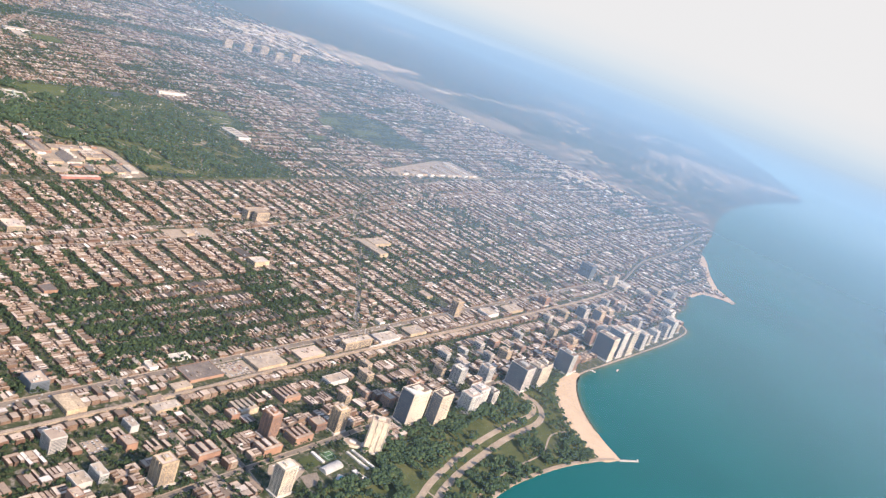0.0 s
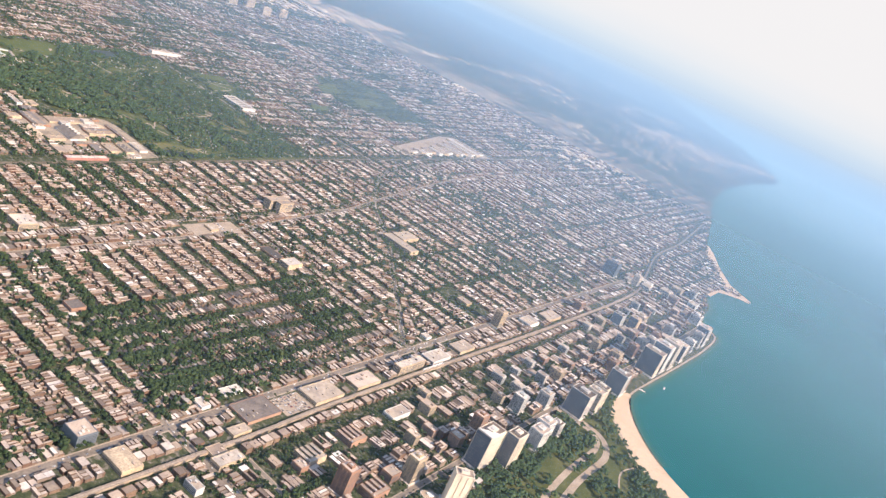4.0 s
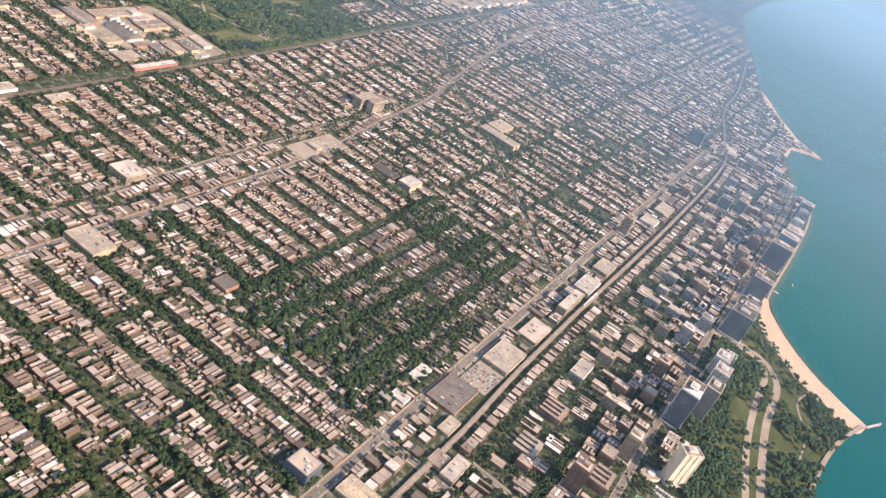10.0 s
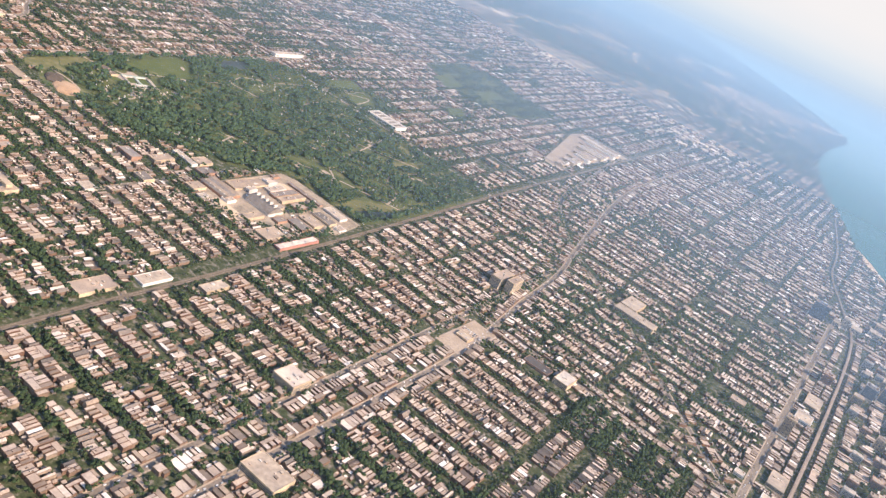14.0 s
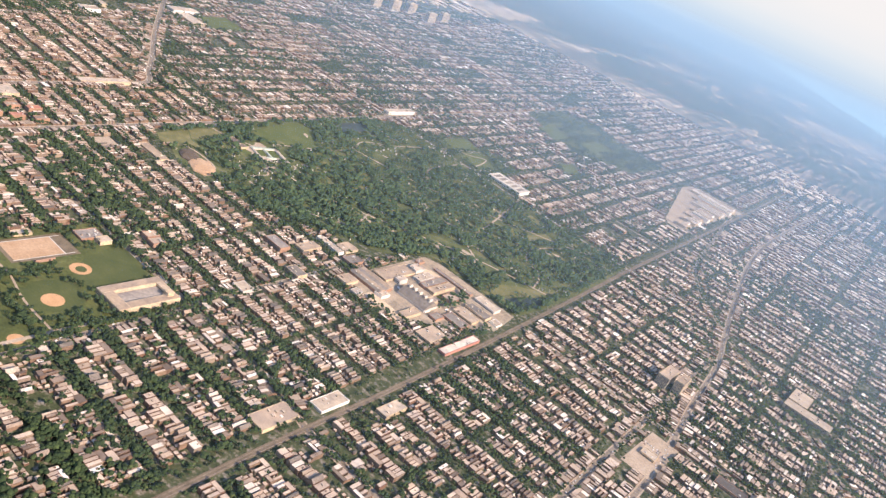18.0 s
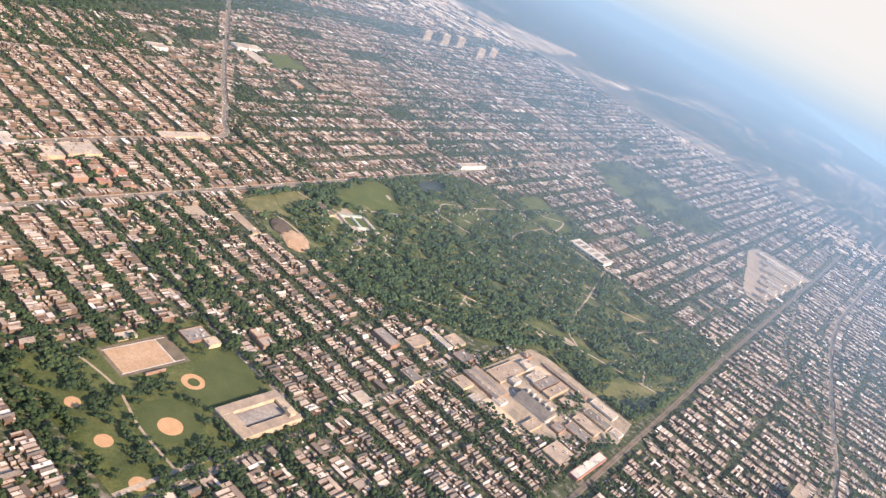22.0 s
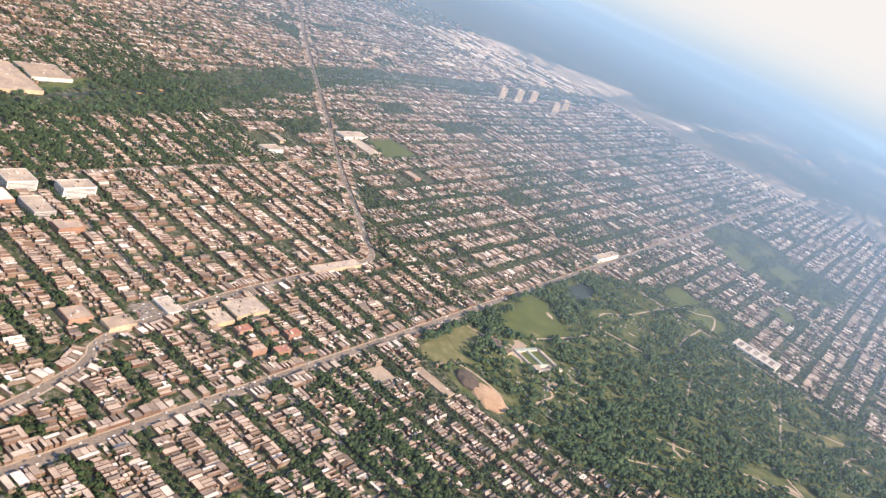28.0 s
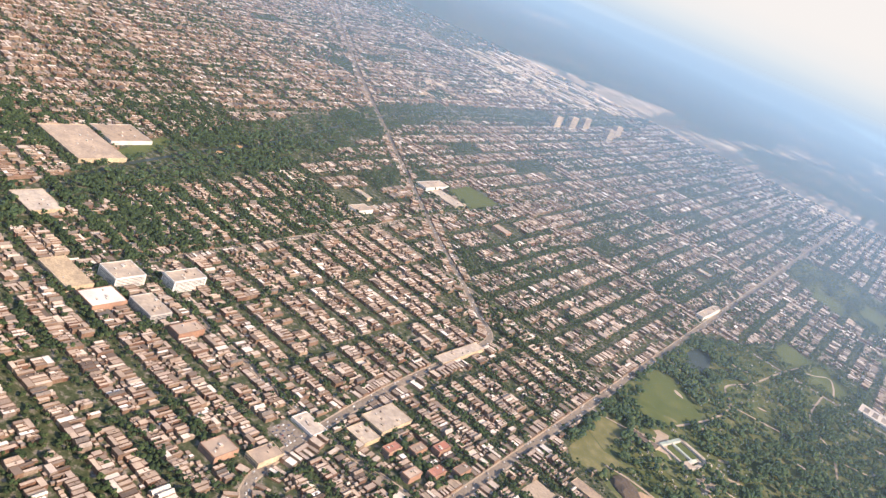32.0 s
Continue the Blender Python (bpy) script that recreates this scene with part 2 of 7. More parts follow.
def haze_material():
    """Blue summer haze painted on a see-through shell: a daylit tint, thin over the town, thicker northwards, closed at
    the horizon; far off it glows, beyond as the white lower sky.
    """
    mat = bpy.data.materials.new("painted_haze")
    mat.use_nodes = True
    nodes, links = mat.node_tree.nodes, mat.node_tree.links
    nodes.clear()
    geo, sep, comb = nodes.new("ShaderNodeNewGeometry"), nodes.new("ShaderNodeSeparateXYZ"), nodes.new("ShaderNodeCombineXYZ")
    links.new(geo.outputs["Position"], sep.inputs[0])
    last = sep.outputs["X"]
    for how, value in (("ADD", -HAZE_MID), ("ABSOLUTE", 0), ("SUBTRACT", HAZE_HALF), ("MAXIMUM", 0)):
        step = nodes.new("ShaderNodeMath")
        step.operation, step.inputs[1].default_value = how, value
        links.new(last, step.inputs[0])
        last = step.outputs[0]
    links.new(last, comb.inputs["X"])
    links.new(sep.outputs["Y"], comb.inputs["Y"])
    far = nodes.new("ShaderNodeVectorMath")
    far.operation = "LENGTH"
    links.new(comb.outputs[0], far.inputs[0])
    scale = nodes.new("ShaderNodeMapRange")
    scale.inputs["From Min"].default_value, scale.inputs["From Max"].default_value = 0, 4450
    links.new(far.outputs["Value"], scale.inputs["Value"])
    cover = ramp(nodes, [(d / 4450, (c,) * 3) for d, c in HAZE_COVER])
    tint = ramp(nodes, [(d / 4450, c) for d, c in HAZE_GLOW])
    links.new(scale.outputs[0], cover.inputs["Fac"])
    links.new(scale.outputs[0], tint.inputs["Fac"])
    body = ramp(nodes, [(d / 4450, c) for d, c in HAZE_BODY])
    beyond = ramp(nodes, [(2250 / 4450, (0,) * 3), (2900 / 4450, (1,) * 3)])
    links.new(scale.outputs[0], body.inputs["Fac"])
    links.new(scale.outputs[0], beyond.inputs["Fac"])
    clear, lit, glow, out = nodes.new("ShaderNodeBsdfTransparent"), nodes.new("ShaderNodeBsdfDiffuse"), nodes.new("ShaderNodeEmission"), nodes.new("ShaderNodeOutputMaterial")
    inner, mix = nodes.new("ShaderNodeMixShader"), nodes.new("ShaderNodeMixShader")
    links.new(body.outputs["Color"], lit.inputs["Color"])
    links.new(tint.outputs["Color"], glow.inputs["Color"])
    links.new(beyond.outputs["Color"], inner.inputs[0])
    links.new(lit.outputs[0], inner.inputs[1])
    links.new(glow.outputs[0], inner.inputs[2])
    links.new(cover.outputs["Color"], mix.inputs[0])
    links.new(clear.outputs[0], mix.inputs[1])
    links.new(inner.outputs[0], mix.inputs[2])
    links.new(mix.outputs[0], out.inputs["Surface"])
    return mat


# ---- plan of the town: west and north house numbers to units ----
def plan(w, n):
    """Where the street numbers w (west) and n (north) meet."""
    y = 671 + (n - 6000) * 0.503
    lean = np.interp(w, [1165, 1780, 2400], [0.012, 0.043, 0.05])
    x0 = np.interp(w, [-4000, 1165, 1780, 2375, 8000], [-312 + 5165 * 0.503, -312, -621.5, -913, -913 - 5625 * 0.503])
    return x0 - lean * (y - 300), y


def inside(px, py, poly):
    """Which of the points lie within a polygon."""
    poly = np.asarray(poly, float)
    hit = np.zeros(np.shape(px), bool)
    for (x0, y0), (x1, y1) in zip(poly, np.roll(poly, -1, 0)):
        if y0 != y1:
            hit ^= ((y0 > py) != (y1 > py)) & (px < (x1 - x0) * (py - y0) / (y1 - y0) + x0)
    return hit


OX, OY = -2600, 0                     # corner of the map of what is taken, one cell a unit
taken = np.zeros((2700, 2700), bool)  # rows y, columns x: no ordinary house here
bare = np.zeros((2700, 2700), bool)   # no tree here
CX, CY = np.meshgrid(np.arange(2700) + OX + 0.5, np.arange(2700) + OY + 0.5)


def claim(poly, houses=True, trees=True):
    poly = np.asarray(poly, float)
    x0, y0 = np.clip((poly.min(0) - (OX, OY)).astype(int) - 1, 0, 2699)
    x1, y1 = np.clip((poly.max(0) - (OX, OY)).astype(int) + 2, 0, 2700)
    m = inside(CX[y0:y1, x0:x1], CY[y0:y1, x0:x1], poly)
    if houses:
        taken[y0:y1, x0:x1] |= m
    if trees:
        bare[y0:y1, x0:x1] |= m


def claim_line(pts, half, houses=True, trees=True):
    for (x0, y0), (x1, y1) in zip(pts[:-1], pts[1:]):
        d = np.array([x1 - x0, y1 - y0])
        n = np.array([-d[1], d[0]]) / np.linalg.norm(d) * half
        claim([(x0 + n[0], y0 + n[1]), (x1 + n[0], y1 + n[1]), (x1 - n[0], y1 - n[1]), (x0 - n[0], y0 - n[1])], houses, trees)


def at_map(grid, x, y):
    i, j = np.clip(np.asarray(y - OY, int), 0, 2699), np.clip(np.asarray(x - OX, int), 0, 2699)
    return grid[i, j]


# ---- meshes ----
def mesh_from(name, verts, faces, mats, slot=None, smooth=False):
    """One mesh from arrays: verts (n, 3), faces a list of (m, k) arrays of one corner count each; slot: material of each face."""
    me = bpy.data.meshes.new(name)
    faces = [np.asarray(f, np.int32) for f in faces if len(f)]
    loops = np.concatenate([f.ravel() for f in faces])
    counts = np.concatenate([np.full(len(f), f.shape[1]) for f in faces])
    me.vertices.add(len(verts))
    me.vertices.foreach_set("co", np.asarray(verts, np.float32).ravel())
    me.loops.add(len(loops))
    me.loops.foreach_set("vertex_index", loops.astype(np.int32))
    me.polygons.add(len(counts))
    me.polygons.foreach_set("loop_start", np.r_[0, np.cumsum(counts)[:-1]].astype(np.int32))
    for m in mats:
        me.materials.append(m)
    if slot is not None:
        me.polygons.foreach_set("material_index", np.asarray(slot, np.int32))
    me.polygons.foreach_set("use_smooth", np.full(len(counts), smooth))
    me.update(calc_edges=True)
    me.validate()
    return me


def sheet(name, pts, z, mat, label="", category="", kind="structure", parent=None):
    """A flat piece of ground with any outline."""
    bm = bmesh.new()
    bm.faces.new([bm.verts.new((x, y, z)) for x, y in pts])
    bmesh.ops.triangulate(bm, faces=bm.faces[:])
    bmesh.ops.recalc_face_normals(bm, faces=bm.faces[:])
    if sum(f.normal.z for f in bm.faces) < 0:
        bmesh.ops.reverse_faces(bm, faces=bm.faces[:])
    me = bpy.data.meshes.new(name)
    bm.to_mesh(me)
    bm.free()
    me.materials.append(mat)
    ob = new(name, me)
    ob.parent = parent
    return tagged(ob, label, category, "", kind) if parent is None else ob


def offset_line(pts, d):
    pts = np.asarray(pts, float)
    t = np.gradient(pts, axis=0)
    t /= np.linalg.norm(t, axis=1)[:, None]
    return pts + np.stack([-t[:, 1], t[:, 0]], 1) * d


def strip(name, pts, half, z, mat, label, category="road", kind="structure", thick=0.0):
    """A ribbon of road along a line, with a low edge where it has a height."""
    a, b = offset_line(pts, half), offset_line(pts, -half)
    n = len(a)
    v = np.r_[np.c_[a, np.full(n, z)], np.c_[b, np.full(n, z)]]
    i = np.arange(n - 1)
    quads = [np.c_[i, i + n, i + n + 1, i + 1]]
    if thick:
        v = np.r_[v, v - (0, 0, thick)]
        quads += [np.c_[i, i + 1, i + 1 + 2 * n, i + 2 * n], np.c_[i + n + 1, i + n, i + 3 * n, i + 3 * n + 1]]
    return tagged(new(name, mesh_from(name, v, quads, [mat])), label, category, "", kind)


def smooth_line(pts, steps=6):
    """A line that bends gently through its points."""
    p = np.asarray(pts, float)
    p = np.r_[[2 * p[0] - p[1]], p, [2 * p[-1] - p[-2]]]
    out = []
    for i in range(1, len(p) - 2):
        for s in np.arange(steps) / steps:
            out.append(0.5 * ((2 * p[i]) + (p[i + 1] - p[i - 1]) * s + (2 * p[i - 1] - 5 * p[i] + 4 * p[i + 1] - p[i + 2]) * s * s + (3 * p[i] - p[i - 1] - 3 * p[i + 1] + p[i + 2]) * s ** 3))
    return np.array(out + [p[-2]])


def house_arrays(x, y, w, d, h, turn, gable, fancy=True):
    """Vertices, quads, tris and slots of many houses: walls (0), flat roofs behind a parapet (1), gabled roofs (2)."""
    n = len(x)
    c, s = np.cos(turn), np.sin(turn)

    def corners(f, z, gx=0.0):
        sx, sy = np.array([-1, 1, 1, -1]) / 2, np.array([-1, -1, 1, 1]) / 2
        lx, ly = sx * (w * f)[:, None], sy * (d * f)[:, None]
        return np.stack([x[:, None] + lx * c[:, None] - ly * s[:, None], y[:, None] + lx * s[:, None] + ly * c[:, None], np.broadcast_to(z[:, None], lx.shape)], 2)

    base, top = corners(np.ones(n), np.zeros(n)), corners(np.ones(n), h)
    k = np.arange(4)
    side = np.stack([k, (k + 1) % 4, (k + 1) % 4 + 4, k + 4], 1)
    verts, quads, tris, slots_q, slots_t, at = [], [], [], [], [], 0
    flat, gab = np.where(~gable)[0], np.where(gable)[0]
    if len(flat):
        if fancy:
            f = np.full(n, 0.94)
            v = np.concatenate([base, top, corners(f, h), corners(f, h - 0.1)], 1)[flat]
            q = np.r_[side, side + 4, side + 8, [[12, 13, 14, 15]]]
            sl = np.r_[np.zeros(4), np.zeros(4), np.zeros(4), 1]
        else:
            v = np.concatenate([base, top], 1)[flat]
            q, sl = np.r_[side, [[4, 5, 6, 7]]], np.r_[np.zeros(4), 1]
        quads.append((q[None] + (np.arange(len(flat)) * v.shape[1])[:, None, None]).reshape(-1, 4))
        slots_q.append(np.tile(sl, len(flat)))
        verts.append(v.reshape(-1, 3))
        at = len(verts[-1])
    if len(gab):
        # the ridge runs along the longer way of the lot
        lx, ly = np.zeros((n, 2)), np.stack([-d / 2, d / 2], 1)
        rz = np.broadcast_to((h + 0.42 * w)[:, None], ly.shape)
        ridge = np.stack([x[:, None] + lx * c[:, None] - ly * s[:, None], y[:, None] + lx * s[:, None] + ly * c[:, None], rz], 2)
        v = np.concatenate([base, top, ridge], 1)[gab]
        q = np.r_[side, [[5, 6, 9, 8], [7, 4, 8, 9]]]
        t = np.array([[4, 5, 8], [6, 7, 9]])
        o = (np.arange(len(gab)) * 10)[:, None, None] + at
        quads.append((q[None] + o).reshape(-1, 4))
        slots_q.append(np.tile(np.r_[np.zeros(4), 2, 2], len(gab)))
        tris.append((t[None] + o).reshape(-1, 3))
        slots_t.append(np.zeros(2 * len(gab)))
        verts.append(v.reshape(-1, 3))
    return np.concatenate(verts), [np.concatenate(quads)] + ([np.concatenate(tris)] if tris else []), np.concatenate(slots_q + slots_t)


PHI = (1 + 5 ** 0.5) / 2
ICO_V = np.array([(-1, PHI, 0), (1, PHI, 0), (-1, -PHI, 0), (1, -PHI, 0), (0, -1, PHI), (0, 1, PHI), (0, -1, -PHI), (0, 1, -PHI), (PHI, 0, -1), (PHI, 0, 1), (-PHI, 0, -1), (-PHI, 0, 1)]) / (1 + PHI ** 2) ** 0.5
ICO_F = np.array([(0, 11, 5), (0, 5, 1), (0, 1, 7), (0, 7, 10), (0, 10, 11), (1, 5, 9), (5, 11, 4), (11, 10, 2), (10, 7, 6), (7, 1, 8), (3, 9, 4), (3, 4, 2), (3, 2, 6), (3, 6, 8), (3, 8, 9), (4, 9, 5), (2, 4, 11), (6, 2, 10), (8, 6, 7), (9, 8, 1)])


OCT_V = np.array([(1, 0, 0), (0, 1, 0), (-1, 0, 0), (0, -1, 0), (0.1, 0, 1), (0, 0.1, -0.9)])
OCT_F = np.array([(0, 1, 4), (1, 2, 4), (2, 3, 4), (3, 0, 4), (1, 0, 5), (2, 1, 5), (3, 2, 5), (0, 3, 5)])
KEEP = ICO_V[ICO_F].mean(1)[:, 2] > -0.25    # the underside of a clump is never seen
ICO_F = ICO_F[KEEP]
OCT_F = OCT_F[:4]


def crown_arrays(x, y, z, r, clumps, rng, coarse=False):
    """Leaf clumps of many trees: each crown is a few uneven lumps round its middle."""
    n = len(x)
    unit_v, unit_f = (OCT_V, OCT_F) if coarse else (ICO_V, ICO_F)
    k_v = len(unit_v)
    cx, cy, cz, cr = [], [], [], []
    for k in range(clumps):
        if clumps == 1:
            a, off, size = rng.uniform(0, 6.28, n), np.zeros(n), r
        else:
            a, off, size = 6.28 * k / clumps + rng.uniform(-0.7, 0.7, n), r * rng.uniform(0.25, 0.85, n), r * rng.uniform(0.36, 0.72, n)
        cx.append(x + off * np.cos(a)), cy.append(y + off * np.sin(a)), cr.append(size)
        cz.append(z + r * (rng.uniform(-0.25, 0.35, n) if clumps > 1 else 0))
    cx, cy, cz, cr = (np.concatenate(v) for v in (cx, cy, cz, cr))
    m = len(cx)
    turn = rng.uniform(0, 6.28, m)
    rad = cr[:, None] * rng.uniform(0.66, 1.26, (m, k_v))
    vx, vy = unit_v[:, 0], unit_v[:, 1]
    px = vx[None] * np.cos(turn)[:, None] - vy[None] * np.sin(turn)[:, None]
    py = vx[None] * np.sin(turn)[:, None] + vy[None] * np.cos(turn)[:, None]
    v = np.stack([cx[:, None] + px * rad, cy[:, None] + py * rad, cz[:, None] + unit_v[None, :, 2] * rad * 0.85], 2)
    f = (unit_f[None] + (np.arange(m) * k_v)[:, None, None]).reshape(-1, 3)
    return v.reshape(-1, 3), f


def trunk_arrays(x, y, h, r):
    n = len(x)
    a = np.arange(3) * 2.094
    lo = np.stack([x[:, None] + r[:, None] * np.cos(a), y[:, None] + r[:, None] * np.sin(a), np.zeros((n, 3))], 2)
    hi = np.stack([x[:, None] + 0.5 * r[:, None] * np.cos(a), y[:, None] + 0.5 * r[:, None] * np.sin(a), np.broadcast_to(h[:, None], (n, 3))], 2)
    v = np.concatenate([lo, hi], 1).reshape(-1, 3)
    k = np.arange(3)
    q = np.stack([k, (k + 1) % 3, (k + 1) % 3 + 3, k + 3], 1)
    return v, (q[None] + (np.arange(n) * 6)[:, None, None]).reshape(-1, 4)


def part(name, bm, mat, parent, label=""):
    """One mesh object from a bmesh, under a thing or a part."""
    me = bpy.data.meshes.new(name)
    bm.to_mesh(me)
    bm.free()
    me.materials.append(mat)
    ob = new(name, me)
    ob.parent = parent
    return tagged(ob, label) if label else ob


def box_into(bm, x0, y0, z0, x1, y1, z1, bevel=0.0):
    v = [bm.verts.new(p) for p in ((x0, y0, z0), (x1, y0, z0), (x1, y1, z0), (x0, y1, z0), (x0, y0, z1), (x1, y0, z1), (x1, y1, z1), (x0, y1, z1))]
    fs = [bm.faces.new([v[i] for i in f]) for f in ((3, 2, 1, 0), (4, 5, 6, 7), (0, 1, 5, 4), (1, 2, 6, 5), (2, 3, 7, 6), (3, 0, 4, 7))]
    if bevel:
        bmesh.ops.bevel(bm, geom=list({e for f in fs for e in f.edges}), offset=bevel, segments=1, affect="EDGES")
    return v


def boxes(*dims):
    bm = bmesh.new()
    for d in dims:
        box_into(bm, *d)
    return bm


def anchor(name, x, y, turn, label, category, group="", z=0.0):
    e = new(name)
    e.matrix_basis = pose(x, y, z, 0, 0, turn)
    e.empty_display_size = 1
    return tagged(e, label, category, group)


def shallows(name, base):
    mat, nodes, links, bsdf = material(name, 0.22)
    bsdf.inputs["IOR"].default_value, bsdf.inputs["Specular IOR Level"].default_value = 1.33, 0.1
    n = noise_tex(nodes, links, 0.08, 3)
    c = ramp(nodes, [(0.3, base), (0.7, tuple(v * 1.2 for v in base))])
    links.new(n.outputs["Fac"], c.inputs["Fac"])
    links.new(c.outputs["Color"], bsdf.inputs["Base Color"])
    return mat


SHALLOWS = [shallows(nm, c) for nm, c in (("sandy_shallows", (0.07, 0.1, 0.07)), ("pale_green_shallows", (0.036, 0.105, 0.083)), ("green_shallows", (0.012, 0.098, 0.09)), ("outer_shallows", (0.004, 0.094, 0.093)))]


# ---- ground, lake and distance ----
SHORE = smooth_line([(-120, -400), (-135, 120), (-140, 250), (-151, 340), (-158, 376), (-161, 410), (-157, 455), (-149, 490), (-141, 512), (-139, 517), (-163, 529), (-191, 552), (-212, 580), (-223, 606),
                     (-223.5, 650), (-222.5, 703), (-222, 750), (-222, 800), (-226, 860), (-238, 880), (-256, 899), (-264, 950), (-280, 1005), (-279, 1062), (-246, 1084), (-288, 1106), (-316, 1172),
                     (-361, 1260), (-420, 1475), (-500, 1760), (-546, 2060), (-560, 2400), (-555, 2600), (-585, 2790), (-674, 2961), (-880, 3340), (-1250, 3900), (-1750, 4700)], 5)
lake = [tuple(p) for p in SHORE] + [(6500, 6500), (6500, -6500), (-120, -6500)]
sheet("water", lake, 0.12, WATER, "turquoise lake water with faint ripples", "lake")
sheet("ground", [(-2300, -900), (0, -900), (0, 1500), (-2300, 1500)], 0.0, YARD, "dusty yards, alleys and lawns between the houses", "ground")
for ring in ([(-6500, -6500), (6500, -6500), (6500, -900), (-6500, -900)], [(-6500, 1500), (6500, 1500), (6500, 6500), (-6500, 6500)],
             [(-6500, -900), (-2300, -900), (-2300, 1500), (-6500, 1500)], [(0, -900), (6500, -900), (6500, 1500), (0, 1500)]):
    sheet("ground", ring, 0.0, FAR_LAND, "distant suburbs with woods and pale roofs", "ground")
claim(lake)

# added shell that stands in for hazy air, from above the roofs to the sky
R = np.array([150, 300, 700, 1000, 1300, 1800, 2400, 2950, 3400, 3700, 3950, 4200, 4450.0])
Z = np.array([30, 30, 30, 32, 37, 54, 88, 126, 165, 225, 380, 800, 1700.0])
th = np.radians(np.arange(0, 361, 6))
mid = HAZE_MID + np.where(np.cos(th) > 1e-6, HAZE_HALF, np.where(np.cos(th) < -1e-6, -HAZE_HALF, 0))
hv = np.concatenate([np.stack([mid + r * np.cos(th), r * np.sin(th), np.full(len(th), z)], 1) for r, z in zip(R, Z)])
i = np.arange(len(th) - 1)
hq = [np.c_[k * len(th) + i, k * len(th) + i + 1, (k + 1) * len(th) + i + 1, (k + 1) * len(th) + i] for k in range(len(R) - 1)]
haze_shell = tagged(new("haze_shell", mesh_from("haze_shell", hv, hq, [haze_material()], smooth=True)), "see-through shell painted as blue haze over town, lake and horizon", "haze", "", "structure")
haze_shell.visible_shadow = False

# ---- arterial streets and railways ----
METRA = smooth_line([(-608, -200), (-615, 100), (-620, 233), (-622, 318), (-627, 430), (-634, 560), (-641, 682), (-657, 1047), (-675, 1390), (-700, 1800)], 4)
CTA = smooth_line([(-311, -200), (-312, 200), (-312, 287), (-314, 339), (-315, 435), (-315, 634), (-321, 846), (-345, 950), (-372, 1060), (-385, 1200), (-420, 1420)], 4)
LINCOLN = smooth_line([(-880, -60), (-940, 164), (-963, 205), (-975, 260), (-982, 316), (-987, 385), (-992, 418), (-1016, 436), (-1043, 457), (-1117, 510), (-1225, 595), (-1327, 675), (-1512, 822), (-1771, 1037), (-2200, 1400)], 4)
CLARK = smooth_line([(-496, -100), (-500, 100), (-503, 288), (-505, 386), (-510, 440), (-520, 505), (-531, 592), (-552, 680), (-590, 860), (-606, 1020), (-612, 1300)], 4)
RIDGE = smooth_line([plan(1225, 5570), plan(1255, 5604), plan(1408, 5773), plan(1490, 5860), plan(1600, 5960), plan(1720, 6150), plan(1760, 6400), plan(1800, 6700)], 4)


def ns(w, n0, n1):
    return np.array([plan(w, n) for n in np.linspace(n0, n1, 9)])


def ew(n, w0, w1):
    return np.array([plan(w, n) for w in np.linspace(w0, w1, 9)])


LEAFY = []
MAIN = [("road_western", ns(2375, 4300, 7600), 2.0), ("road_broadway", ns(1212, 4300, 6400), 1.9), ("road_clark", CLARK, 1.4), ("road_ridge", RIDGE, 1.4), ("road_lincoln", LINCOLN, 1.7),
        ("road_sheridan", ns(1023, 5640, 6420), 1.8), ("road_ashland", ns(1590, 4300, 5850), 1.3), ("road_damen", ns(1978, 4300, 5480), 1.2), ("road_california", ns(2790, 4300, 7600), 1.2),
        ("road_kedzie", ns(3190, 4300, 7600), 1.6), ("road_foster", np.array([plan(w, n) for w, n in ((940, 5168), (1400, 5168), (1780, 5172), (1850, 5187), (2000, 5187), (2370, 5184), (2480, 5168), (3000, 5168), (3600, 5168))]), 1.5), ("road_lawrence", ew(4780, 900, 3600), 1.6), ("road_bryn_mawr", ew(5575, 1000, 1776), 1.5),
        ("road_bryn_mawr_west", ew(5575, 2375, 3600), 1.5), ("road_peterson", ew(5975, 1640, 3700), 1.7), ("road_devon", ew(6380, 1040, 3700), 2.0), ("road_granville", ew(6180, 1040, 2375), 1.2),
        ("road_touhy", ew(7200, 1300, 3700), 2.0), ("road_pratt", ew(6800, 1100, 3700), 1.4)]
for k, (name, line, half) in enumerate(MAIN):
    strip(name, line, half, 0.05 + 0.006 * k, ASPHALT, "worn asphalt street between shops and flats")
    leafy_street = name in ("road_ashland", "road_damen", "road_foster", "road_california", "road_granville", "road_ridge", "road_bryn_mawr", "road_bryn_mawr_west", "road_kedzie", "road_pratt")
    claim_line(line, half + 1.0, True, not leafy_street)
    if leafy_street:
        LEAFY.append((line, half))
    pave = strip("pavement", line, half + 0.9, 0.03 + 0.001 * k, PAVED, "pale concrete pavement along the street", "pavement")
claim_line(METRA, 3.6)
claim_line(CTA, 3.2)
strip("rail_bed", METRA, 1.6, 0.3, TRACK_BED, "ballast bed of a long straight railway", "railway", thick=0.4)
strip("rail_viaduct", CTA[CTA[:, 1] < 860], 1.15, 1.5, PAVED, "raised concrete viaduct of the city railway", "railway", thick=1.6)
strip("rail_viaduct", CTA[CTA[:, 1] > 830], 1.2, 1.44, BALLAST, "ballasted railway bank curving north", "railway", thick=1.5)

